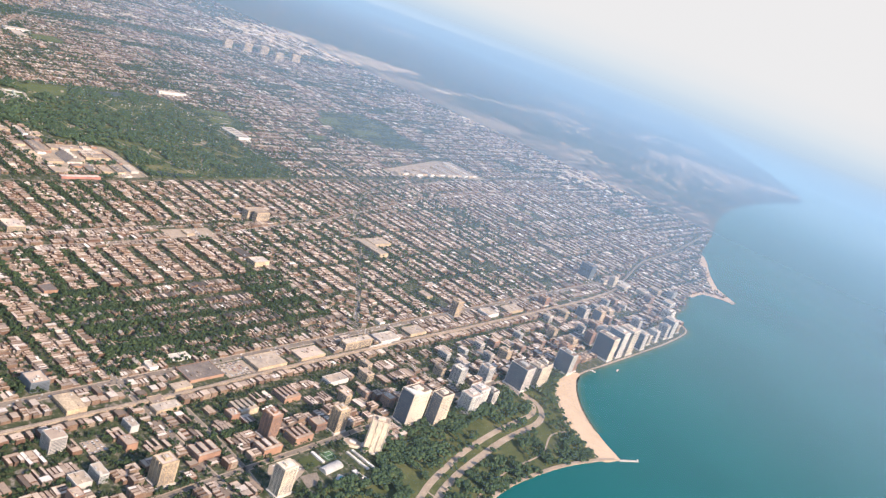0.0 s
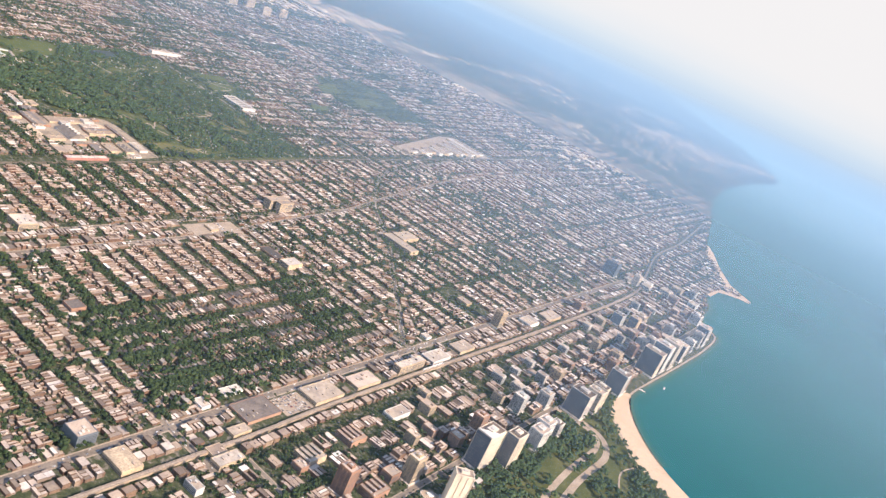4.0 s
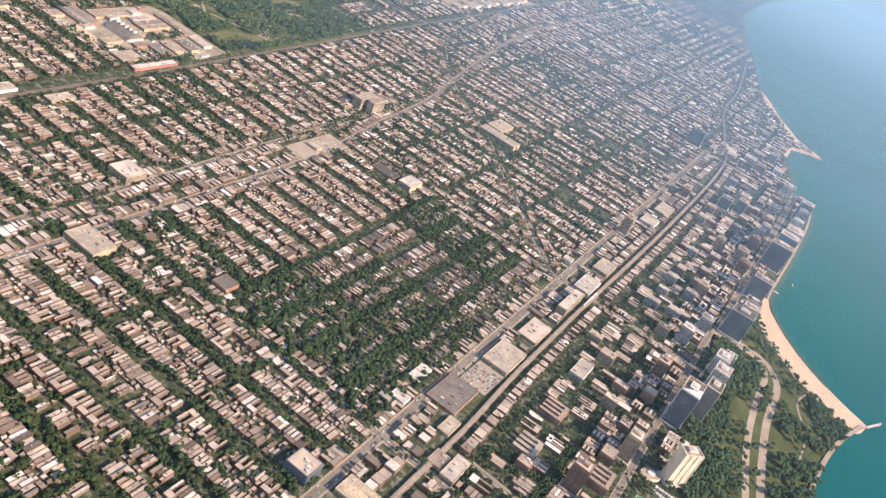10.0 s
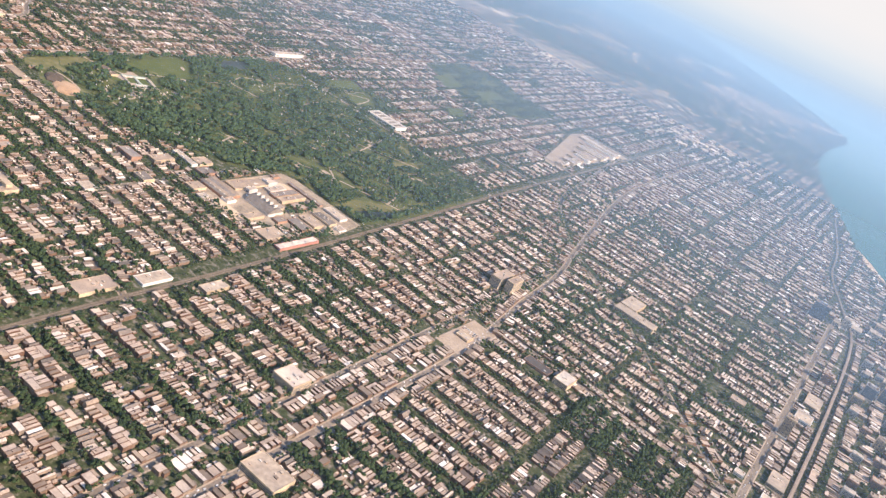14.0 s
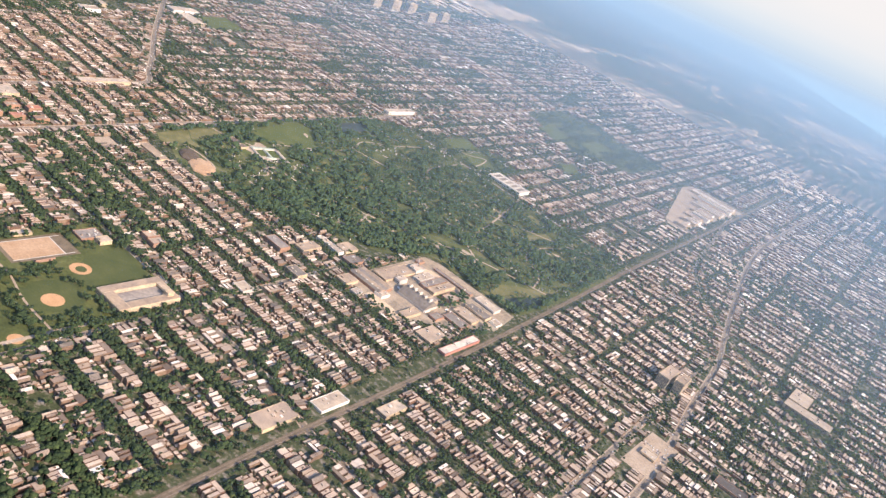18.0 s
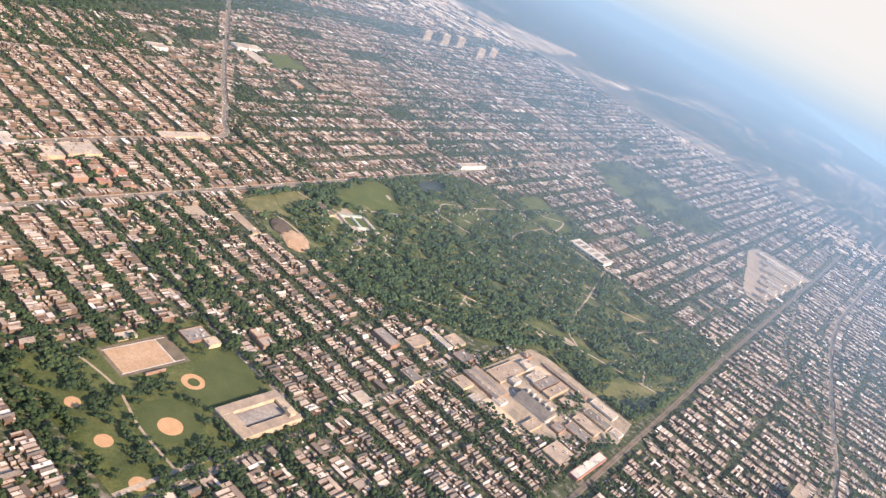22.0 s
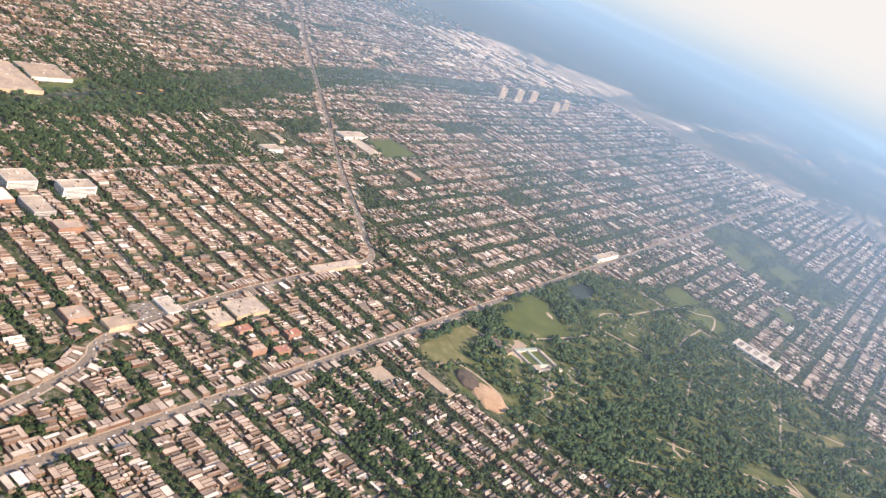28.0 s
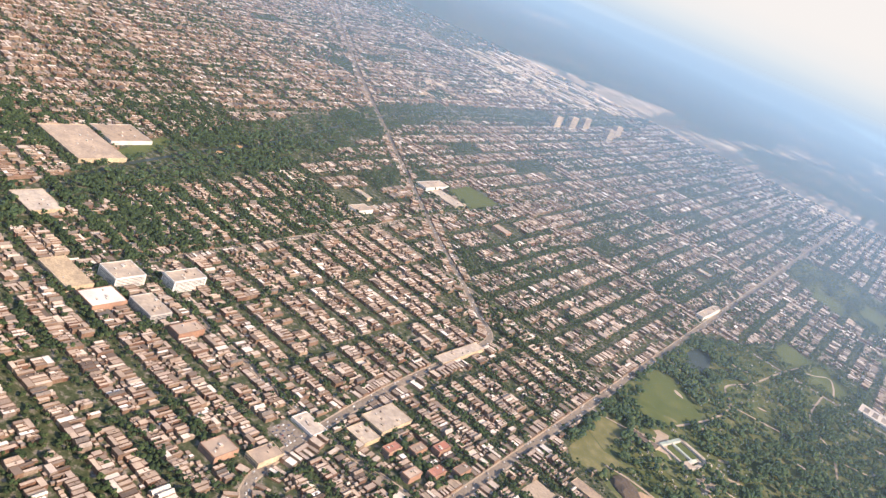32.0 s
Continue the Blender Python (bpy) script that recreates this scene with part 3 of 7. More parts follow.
CEMETERY = [(-909, 376), (-862, 357), (-839, 364), (-794, 372), (-756, 403), (-727, 425), (-714, 458), (-702, 463), (-637, 463), (-634, 500), (-636, 586), (-645, 662), (-706, 663), (-760, 661), (-803, 664), (-806, 730), (-846, 732), (-887, 695), (-903, 650), (-928, 622), (-920, 476)]
claim(CEMETERY, True, False)
sheet("cemetery_ground", CEMETERY, 0.08, MEADOW, "mown cemetery lawn under old trees", "lawn")
FACTORY = [(-713, 371), (-714, 456), (-702, 461), (-637, 461), (-632, 430), (-665, 372)]
claim(FACTORY)
WINNEMAC = [(-800, 165), (-800, 262), (-718, 262), (-714, 165)]
claim(WINNEMAC, True, False)
sheet("park_ground", WINNEMAC, 0.08, GRASS, "green park lawn with ball fields", "lawn")
LAKEPARK = [(-170, 100), (-205, 250), (-215, 330), (-232, 420), (-238, 470), (-245, 510), (-236, 560), (-226, 600), (-205, 560), (-175, 522), (-148, 500), (-153, 470), (-160, 410), (-152, 340), (-141, 250), (-136, 120)]
claim(LAKEPARK, True, False)
sheet("lakeside_park_ground", LAKEPARK, 0.08, PARK_GRASS, "lakeside park lawn", "lawn")
BEACH = smooth_line([(-139, 517), (-163, 530), (-191, 553), (-212, 581), (-223, 606), (-228, 604), (-226, 575), (-212, 546), (-182, 517), (-148, 499), (-139, 517)], 4)[:-1]
sheet("beach", BEACH, 0.16, SAND, "pale sand beach beside the lake", "beach")
claim(BEACH)
RIVER = [(-1150, 130), (-1179, 242), (-1199, 287), (-1206, 376), (-1224, 453), (-1293, 633), (-1330, 750), (-1345, 1088), (-1340, 1400), (-1375, 1400), (-1385, 1088), (-1385, 850), (-1356, 667), (-1296, 454), (-1260, 340), (-1210, 250), (-1190, 130)]
claim(RIVER, True, False)

strip("shore_terrace", offset_line(SHORE[(SHORE[:, 1] > 604) & (SHORE[:, 1] < 905)], 1.0), 0.9, 0.14, PAVED, "pale paved terrace between towers and lake", "terrace")
for k, (o, hw_) in enumerate(((-0.7, 0.8), (-2.4, 1.3), (-5.2, 2.0), (-10, 3.4))):
    strip("water_shallows", offset_line(SHORE[(SHORE[:, 1] > 532) & (SHORE[:, 1] < 1000)], o), hw_, 0.16 - 0.008 * k, SHALLOWS[k], ("sandy shallow water along the beach", "pale green shallow water", "green shallow water", "greenish deeper water")[k], "lake")
sheet("works_ground", FACTORY, 0.1, WORKS_GROUND, "paved yards between factory halls", "yard")


# ---- buildings that stand out ----
def rect(x0, y0, x1, y1):
    return [(x0, y0), (x1, y0), (x1, y1), (x0, y1)]


def ring_into(bm, x0, y0, x1, y1, z0, z1, t):
    """A low wall round a rectangle."""
    box_into(bm, x0, y0, z0, x1, y0 + t, z1)
    box_into(bm, x0, y1 - t, z0, x1, y1, z1)
    box_into(bm, x0, y0 + t, z0, x0 + t, y1 - t, z1)
    box_into(bm, x1 - t, y0 + t, z0, x1, y1 - t, z1)


WORK_BOXES = []


def building(name, x0, y0, x1, y1, h, wall, roof, label, category, units=3, bands=True, group="", seed=0, z=0.0):
    """A flat-roofed block: walls, roof deck behind a parapet, rows of windows, boxes of machinery on the roof."""
    claim(rect(x0 - 0.5, y0 - 0.5, x1 + 0.5, y1 + 0.5))
    WORK_BOXES.append(((x0 + x1) / 2, (y0 + y1) / 2, (x1 - x0) / 2, (y1 - y0) / 2))
    rnd = random.Random(seed + int(abs(x0 * 7 + y0 * 13)))
    cx, cy, w, d = (x0 + x1) / 2, (y0 + y1) / 2, (x1 - x0) / 2, (y1 - y0) / 2
    top = anchor(name, cx, cy, 0, label, category, group, z)
    part("outer_wall", boxes((-w, -d, 0, w, d, h - 0.25)), wall, top)
    part("roof_deck", boxes((-w + 0.3, -d + 0.3, h - 0.25, w - 0.3, d - 0.3, h - 0.15)), roof, top)
    bm = bmesh.new()
    ring_into(bm, -w, -d, w, d, h - 0.25, h + 0.05, 0.3)
    part("parapet", bm, wall, top)
    for k in range(units):
        ux, uy, s = rnd.uniform(-0.7, 0.7) * w, rnd.uniform(-0.7, 0.7) * d, rnd.uniform(0.35, 0.9)
        part("roof_unit", boxes((ux - s, uy - s * 0.7, h - 0.15, ux + s, uy + s * 0.7, h + rnd.uniform(0.25, 0.6))), rnd.choice((CONCRETE, PALE_ROOF, FLAT_ROOF)), top)
    if bands:
        for k in range(max(1, int((h - 0.5) / 0.85))):
            zz = 0.4 + k * 0.85
            part("window_band", boxes((-w * 0.92, -d - 0.03, zz, w * 0.92, -d + 0.02, zz + 0.4)), DARK_GLASS, top)
            if h > 4.5:
                part("window_band", boxes((w - 0.02, -d * 0.92, zz, w + 0.03, d * 0.92, zz + 0.4)), DARK_GLASS, top)
    return top


def tower(x0, y0, x1, y1, h, wall, label, balconies=True, wedge=False, name="apartment_tower"):
    """A high block of flats: floor by floor balconies to the south, window rows to the east and west, piers, plant on the roof."""
    claim(rect(x0 - 1, y0 - 1, x1 + 1, y1 + 1))
    cx, cy, w, d = (x0 + x1) / 2, (y0 + y1) / 2, (x1 - x0) / 2, (y1 - y0) / 2
    top = anchor(name, cx, cy, 0, label, "apartment building", "lakeside towers")
    part("outer_wall", boxes((-w, -d, 0, w, d, h - 0.3)), wall, top)
    part("roof_deck", boxes((-w + 0.35, -d + 0.35, h - 0.3, w - 0.35, d - 0.35, h - 0.2)), FLAT_ROOF, top)
    bm = bmesh.new()
    ring_into(bm, -w, -d, w, d, h - 0.3, h + 0.15, 0.35)
    part("parapet", bm, wall, top)
    part("podium", boxes((-w - 0.9, -d - 1.1, 0, w + 0.6, d + 1.0, 1.1)), CONCRETE, top)
    pent = part("penthouse", boxes((-w * 0.45, -d * 0.4, h - 0.2, w * 0.45, d * 0.4, h + 1.0)), wall, top)
    part("roof_unit", boxes((-w * 0.2, -d * 0.2, h + 1.0, w * 0.25, d * 0.15, h + 1.4)), CONCRETE, pent)
    if wedge:
        bm = bmesh.new()
        vs = [bm.verts.new(p) for p in ((-w, -d, h + 0.16), (w, -d, h + 0.16), (w, d * 0.1, h + 0.16), (-w, -d, h + 0.5), (w, -d, h + 0.5), (w, d * 0.1, h + 0.5))]
        for f in ((2, 1, 0), (3, 4, 5), (0, 1, 4, 3), (1, 2, 5, 4), (2, 0, 3, 5)):
            bm.faces.new([vs[i] for i in f])
        part("roof_canopy", bm, WHITE_WALL, top, "white triangular roof canopy")
    south = bpy.data.meshes.new("balcony")
    bm = boxes((-w * 0.96, -d - 0.12, 0, w * 0.96, -d + 0.02, 0.07)) if balconies == "glass" else boxes((-w * 0.96, -d - 0.28, 0, w * 0.96, -d + 0.02, 0.1), (-w * 0.96, -d - 0.28, 0.1, w * 0.96, -d - 0.22, 0.3)) if balconies else boxes((-w * 0.94, -d - 0.05, 0, w * 0.94, -d + 0.02, 0.12))
    bm.to_mesh(south)
    bm.free()
    south.materials.append(wall)
    glass = bpy.data.meshes.new("window_band")
    if balconies is None:
        bm = boxes((w - 0.02, -d * 0.9, 0, w + 0.04, d * 0.9, 0.22))
    else:
        bm = bmesh.new()
        band = [(-w * 0.94, -d - 0.03), (w + 0.04, -d - 0.03), (w + 0.04, d * 0.9), (w - 0.02, d * 0.9), (w - 0.02, -d + 0.02), (-w * 0.94, -d + 0.02)]
        lo, hi = [[bm.verts.new((x, y, z)) for x, y in band] for z in (0, 0.2 if balconies == "glass" else 0.3)]
        bm.faces.new(lo[::-1]), bm.faces.new(hi)
        for k in range(6):
            bm.faces.new((lo[k], lo[(k + 1) % 6], hi[(k + 1) % 6], hi[k]))
    bm.to_mesh(glass)
    bm.free()
    glass.materials.append(DARK_GLASS)
    for k in range(int((h - 2.0) / 0.78)):
        for nm, me, dz in (("balcony", south, 0.0), ("window_band", glass, 0.24)):
            if nm == "balcony" and balconies == "glass" and k % 2:
                continue
            o = new(nm, me)
            o.parent, o.location = top, (0, 0, 1.4 + k * 0.78 + dz)
    if balconies == "glass":
        part("glass_front", boxes((-w * 0.98, -d - 0.09, 1.2, w * 0.98, -d + 0.02, h - 0.4)), GREY_GLASS, top, "dark glass front")
    for k in range(4):
        px = -w + 2 * w * k / 3
        if balconies == "glass" and k in (1, 2):
            continue
        part("pier", boxes((px - 0.12, -d - 0.32, 0, px + 0.12, -d + 0.02, h)), wall, top)
        py = -d + 2 * d * k / 3
        part("pier", boxes((w - 0.02, py - 0.14, 0, w + 0.12, py + 0.14, h)), wall, top)
    return top


CREAM = varied("cream_facade", [(0, (0.66, 0.56, 0.44)), (1, (0.74, 0.65, 0.53))], depth=0.1)
GREY_GLASS = varied("grey_glass_wall", [(0, (0.085, 0.105, 0.135)), (1, (0.14, 0.165, 0.195))], rough=0.4, fine=3.0, depth=0.15)
BROWN = varied("brown_brick", [(0, (0.33, 0.19, 0.13)), (1, (0.4, 0.25, 0.18))], depth=0.2)
GREY_CONC = varied("grey_concrete", [(0, (0.46, 0.45, 0.43)), (1, (0.56, 0.54, 0.51))], depth=0.15)

def raise_towers(*rows):
    for x0, y0, x1, y1, h, wall, balconies, wedge, label in rows:
        block = tower(x0, y0, x1, y1, h, wall, label, balconies, wedge)
        if balconies is None:
            block.matrix_basis = pose(-225.5, 349, 0, 0, 0, 42)


raise_towers((-265, 296, -257, 303, 16, BROWN, True, False, "brown brick apartment tower with a flat roof"),
             (-253, 338, -246, 346, 16, TAN_WALL, True, False, "tan brick tower with dark ribbed sides"),
             (-230.5, 345.5, -220.5, 352, 21, CREAM, None, False, "smooth cream concrete apartment tower beside the park"),
             (-244, 388, -234, 405, 23, CREAM, "glass", True, "dark glass apartment slab under a white roof canopy"),
             (-234, 408, -226, 420, 22, CREAM, "glass", False, "pale apartment slab with dark glass front and with long balconies"),
             (-234, 444, -225, 456, 14, WHITE_WALL, True, False, "white apartment block with stepped front"),
             (-237, 459, -228, 470, 14, WHITE_WALL, True, False, "white apartment block beside the park"),
             (-233, 474, -226, 481, 10.5, CONCRETE, True, False, "pale concrete apartment block by the drive"),
             (-243, 517, -228, 529, 19, CONCRETE, "glass", False, "grey apartment slab with a dark glass front by the beach"),
             (-238, 538, -227, 546, 17, CREAM, True, False, "cream apartment slab facing the beach"),
             (-239, 549, -228, 557, 17, CREAM, True, False, "cream apartment slab facing the beach"),
             (-242, 590, -228, 598, 18, GREY_CONC, "glass", False, "dark grey apartment slab at the top of the beach"))
raise_towers((-239, 600, -229, 607, 15, BROWN, True, False, "brown apartment slab at the top of the beach"),
             (-244, 663, -227, 674, 22, CREAM, "glass", False, "tall dark-fronted pale apartment slab on the lake shore"),
             (-242, 682, -227, 694, 25, WHITE_WALL, "glass", False, "tall dark-fronted concrete apartment slab on the lake shore"),
             (-240, 700, -226, 714, 25, CREAM, True, False, "tall cream apartment slab on the lake shore"),
             (-238, 733, -226, 743, 17, CONCRETE, "glass", False, "grey dark-fronted apartment slab on the lake shore"),
             (-238, 800, -229, 808, 15, CONCRETE, True, False, "pale apartment slab on the lake shore"),
             (-240, 812, -228, 824, 19, GREY_CONC, "glass", False, "grey apartment tower with a dark glass front on the lake shore"),
             (-259, 674, -252, 682, 13, BROWN, True, False, "reddish brick apartment tower among low flats"),
             (-288, 762, -278, 772, 11, TAN_WALL, True, False, "tan apartment tower among low flats"),
             (-339, 566, -332, 574, 15, TAN_WALL, True, False, "tan tower beside the broad shopping street"),
             (-368, 858, -353, 870, 17, GREY_GLASS, False, False, "dark college tower with a flat roof"),
             (-338, 880, -331, 890, 11, CREAM, False, False, "white college tower with a flat roof"))
raise_towers((-256, 222, -248, 231, 14, TAN_WALL, True, False, "tan brick tower south of the cross street"),
             (-224, 270, -217, 279, 17, CREAM, True, False, "slender cream tower beside the club grounds"),
             (-262, 420, -255, 428, 12, BROWN, True, False, "brown brick tower behind the lakeside slabs"),
             (-262, 470, -254, 478, 13, GREY_CONC, True, False, "grey tower behind the lakeside slabs"),
             (-256, 498, -248, 506, 12, GREY_CONC, True, False, "grey balconied tower behind the lakeside slabs"),
             (-270, 545, -262, 552, 10, TAN_WALL, True, False, "tan mid-height tower behind the lakeside slabs"),
             (-256, 620, -248, 628, 11, BROWN, True, False, "brown mid-height tower behind the lakeside slabs"),
             (-258, 718, -250, 726, 12, GREY_CONC, True, False, "grey mid-height tower behind the lakeside slabs"),
             (-262, 640, -253, 648, 11, TAN_WALL, True, False, "tan brick tower behind the lakeside slabs"),
             (-261, 700, -252, 707, 13, CONCRETE, True, False, "pale tower behind the lakeside slabs"),
             (-262, 745, -254, 752, 9, BROWN, True, False, "brown mid-height tower near the lake"),
             (-238, 757, -229, 764, 10, CREAM, True, False, "cream apartment block on the lake shore"))
raise_towers((-238, 776, -229, 783, 12, WHITE_WALL, True, False, "white apartment block on the lake shore"),
             (-240, 840, -231, 847, 9, TAN_WALL, True, False, "tan apartment block on the lake shore"),
             (-262, 785, -253, 793, 10, GREY_CONC, True, False, "grey mid-height tower near the lake"),
             (-280, 640, -273, 647, 10, TAN_WALL, True, False, "tan tower among low lakeside flats"),
             (-330, 705, -322, 714, 9, BROWN, True, False, "brown tower beside the railway"),
             (-286, 740, -277, 750, 13, TAN_WALL, "glass", False, "tan tower with a dark glass front"),
             (-299, 730, -289, 740, 11, GREY_CONC, "glass", False, "grey tower with a dark glass front"),
             (-262, 868, -251, 880, 10, WHITE_WALL, True, False, "white apartment block near the point"),
             (-1336, 1060, -1328, 1078, 17, TAN_WALL, True, False, "tan apartment slab beyond the channel"),
             (-1336, 1108, -1328, 1128, 17, TAN_WALL, True, False, "tan apartment slab beyond the channel"),
             (-1336, 1152, -1328, 1172, 17, TAN_WALL, True, False, "tan apartment slab beyond the channel"),
             (-1295, 1158, -1287, 1178, 17, TAN_WALL, True, False, "tan apartment slab beyond the channel"))
raise_towers((-1310, 1217, -1302, 1237, 17, TAN_WALL, True, False, "tan apartment slab beyond the channel"))

def raise_halls(*rows):
    for name, x0, y0, x1, y1, h, wall, roof, label, cat, units in rows:
        block = building(name, x0, y0, x1, y1, h, wall, roof, label, cat, units)
        if name == "community_block":
            for k in range(5):
                part("roof_well", boxes((-16 + k * 6.8, -5.5, h - 0.14, -12 + k * 6.8, 5.5, h - 0.08)), GREY_ROOF, block, "dark roof well")


raise_halls(("supermarket", -330, 213, -315, 224, 3, TAN_WALL, TAN_WALL, "cream flat-roofed parking block beside the viaduct", "shop", 2),
            ("office_block", -350, 206, -339, 216, 6, GREY_GLASS, FLAT_ROOF, "dark green glass office block with a grey roof", "office", 5),
            ("store", -321, 276, -314.8, 288, 2, TAN_WALL, PALE_ROOF, "pale flat-roofed store beside the viaduct", "shop", 2),
            ("store", -336, 290, -320, 314, 1.8, BROWN, SHINGLE, "low store with a dark tarred roof", "shop", 6),
            ("warehouse", -332, 338, -317, 362, 2.6, TAN_WALL, PALE_ROOF, "broad tan warehouse with a pale roof", "warehouse", 8),
            ("store", -347, 275, -339, 281, 2, WHITE_WALL, PALE_ROOF, "small white flat-roofed street shop", "shop", 1),
            ("store", -349, 292, -343, 306, 2, WHITE_WALL, PALE_ROOF, "long white flat-roofed street shop", "shop", 2),
            ("school", -306, 254, -299, 270, 3, TAN_WALL, PALE_ROOF, "tan brick school hall with a pale roof", "school", 3),
            ("school_wing", -314, 257, -307, 266, 2, TAN_WALL, FLAT_ROOF, "lower tan brick school wing", "school", 2),
            ("garage_block", -295, 373, -287, 390, 3, WHITE_WALL, PALE_ROOF, "white flat-roofed garage block among flats", "garage", 2),
            ("apartment_house", -325, 418, -319, 446, 6, TAN_WALL, PALE_ROOF, "yellow brick apartment house beside the viaduct", "apartments", 5),
            ("store", -330, 376, -318, 398, 2.2, TAN_WALL, FLAT_ROOF, "grey-roofed store by the viaduct", "shop", 5),
            ("store", -329, 456, -318, 478, 2.4, WHITE_WALL, PALE_ROOF, "white-roofed store by the viaduct", "shop", 4))
raise_halls(("store", -330, 492, -319, 512, 2.4, TAN_WALL, PALE_ROOF, "pale-roofed store by the viaduct", "shop", 4),
            ("market_hall", -334, 605, -322, 622, 3, WHITE_WALL, PALE_ROOF, "bright white-roofed market hall", "shop", 3),
            ("store", -333, 640, -321, 664, 2.6, TAN_WALL, PALE_ROOF, "tan-roofed store by the railway", "shop", 4),
            ("store", -348, 480, -342, 486, 2, WHITE_WALL, PALE_ROOF, "small white-roofed shop at a corner", "shop", 1),
            ("hospital", -547, 502, -539, 523, 8.5, TAN_WALL, TAN_ROOF, "tan brick hospital slab over low houses", "hospital", 3),
            ("hospital", -536, 505, -530, 520, 10, TAN_WALL, TAN_ROOF, "taller tan brick hospital slab over low houses", "hospital", 2),
            ("store", -519, 417, -510, 424, 1.8, TAN_WALL, PALE_ROOF, "pale store inside a broad car park", "shop", 2),
            ("school", -540, 279, -526, 292, 5, TAN_WALL, FLAT_ROOF, "tan brick school with stepped roofs", "school", 5),
            ("school", -504, 226, -484, 239, 3.5, TAN_WALL, PALE_ROOF, "broad tan school with a pale roof", "school", 6),
            ("apartment_house", -459, 440, -449, 455, 4, TAN_WALL, PALE_ROOF, "yellow brick apartment block over the houses", "apartments", 2),
            ("car_works", -481, 440, -463, 449, 2, BROWN, SHINGLE, "long brown-roofed hall among brick houses", "hall", 1),
            ("church", -445, 261, -436, 270, 3, BROWN, SHINGLE, "red brick church hall among flats", "church", 0),
            ("high_school", -480, 590, -446, 602, 4, TAN_WALL, PALE_ROOF, "long tan brick high school front", "school", 6))
raise_halls(("high_school_wing", -480, 604, -466, 628, 4, TAN_WALL, PALE_ROOF, "tan brick high school wing", "school", 5),
            ("red_store", -634, 371, -628.5, 407, 2, RED_PAINT, PALE_ROOF, "long storage shed with red walls and pale roof beside the railway", "storage shed", 3),
            ("bakery", -614, 295, -607, 311, 2.2, TAN_WALL, PALE_ROOF, "tan-roofed workshop beside the railway", "workshop", 3),
            ("depot", -633, 268, -624.5, 287, 1.6, WHITE_WALL, PALE_ROOF, "low white-roofed depot beside the railway", "depot", 4),
            ("workshop", -638, 234, -627, 256, 2, TAN_WALL, FLAT_ROOF, "brick workshop with grey roof bays", "workshop", 6),
            ("factory", -713, 365, -704, 376, 2, TAN_WALL, TAN_ROOF, "tan-roofed brick hall at the works corner", "factory", 2),
            ("factory", -710, 397, -699, 427, 1.6, TAN_WALL, TAN_ROOF, "broad low factory hall with a tan roof", "factory", 5),
            ("factory", -696, 421, -690, 437, 2.2, CONCRETE, PALE_ROOF, "pale-roofed factory hall in the works yard", "factory", 3),
            ("factory", -689, 419, -683, 443, 2.0, BROWN, GREY_ROOF, "grey-roofed brown factory wing in the works", "factory", 5),
            ("factory", -682, 419, -676, 443, 2.4, TAN_WALL, TAN_ROOF, "tan-roofed factory wing in the works", "factory", 4),
            ("factory", -670, 376, -664, 391, 2, TAN_WALL, TAN_ROOF, "brick factory block beside a sandy yard", "factory", 2),
            ("boiler_house", -698, 404, -693.5, 412, 3, CONCRETE, PALE_ROOF, "small pale boiler house between halls", "factory", 1),
            ("shed", -699, 447.5, -666, 451, 1.5, BROWN, GREY_ROOF, "long narrow red-brown shed along the fence", "shed", 2))
raise_halls(("workshop", -699, 363, -694, 369.5, 1.8, CONCRETE, PALE_ROOF, "small pale workshop beside the works", "workshop", 1),
            ("workshop", -661, 395, -655, 404, 1.8, BROWN, GREY_ROOF, "dark-roofed brick workshop by the fence", "workshop", 2),
            ("factory", -662, 447, -645, 455, 2, CONCRETE, PALE_ROOF, "long pale-roofed works hall beside the cemetery", "factory", 3),
            ("factory", -659, 432, -642, 440, 2, TAN_WALL, GREY_ROOF, "long grey-roofed works hall near the railway", "factory", 4),
            ("factory", -659, 418, -643, 427, 1.8, TAN_WALL, TAN_ROOF, "tan-roofed works hall near the railway", "factory", 3),
            ("factory", -657, 405, -642, 414, 1.8, BROWN, GREY_ROOF, "grey-roofed brick works near the railway", "factory", 3),
            ("workshop", -652, 371, -640, 388, 1.8, TAN_WALL, TAN_ROOF, "tan workshop in a paved yard", "workshop", 4),
            ("factory", -754, 387, -733, 392, 2.2, WHITE_WALL, PALE_ROOF, "long white-roofed works hall beside the cemetery", "factory", 3),
            ("factory", -749, 363, -741, 379, 2.6, TAN_WALL, TAN_ROOF, "tan-roofed works hall near the cemetery", "factory", 3),
            ("factory", -743, 394, -733, 406, 1.8, TAN_WALL, TAN_ROOF, "low tan works hall beside the cemetery", "factory", 2),
            ("factory", -729, 386, -720, 398, 2.2, BROWN, GREY_ROOF, "grey-roofed brick works by the street", "factory", 3),
            ("apartment_house", -761, 348, -746, 356, 3.4, BROWN, GREY_ROOF, "dark brick apartment house near the cemetery", "apartments", 2),
            ("apartment_house", -729, 337, -718, 345, 3.2, TAN_WALL, GREY_ROOF, "tan brick apartment house with a dark roof", "apartments", 2))
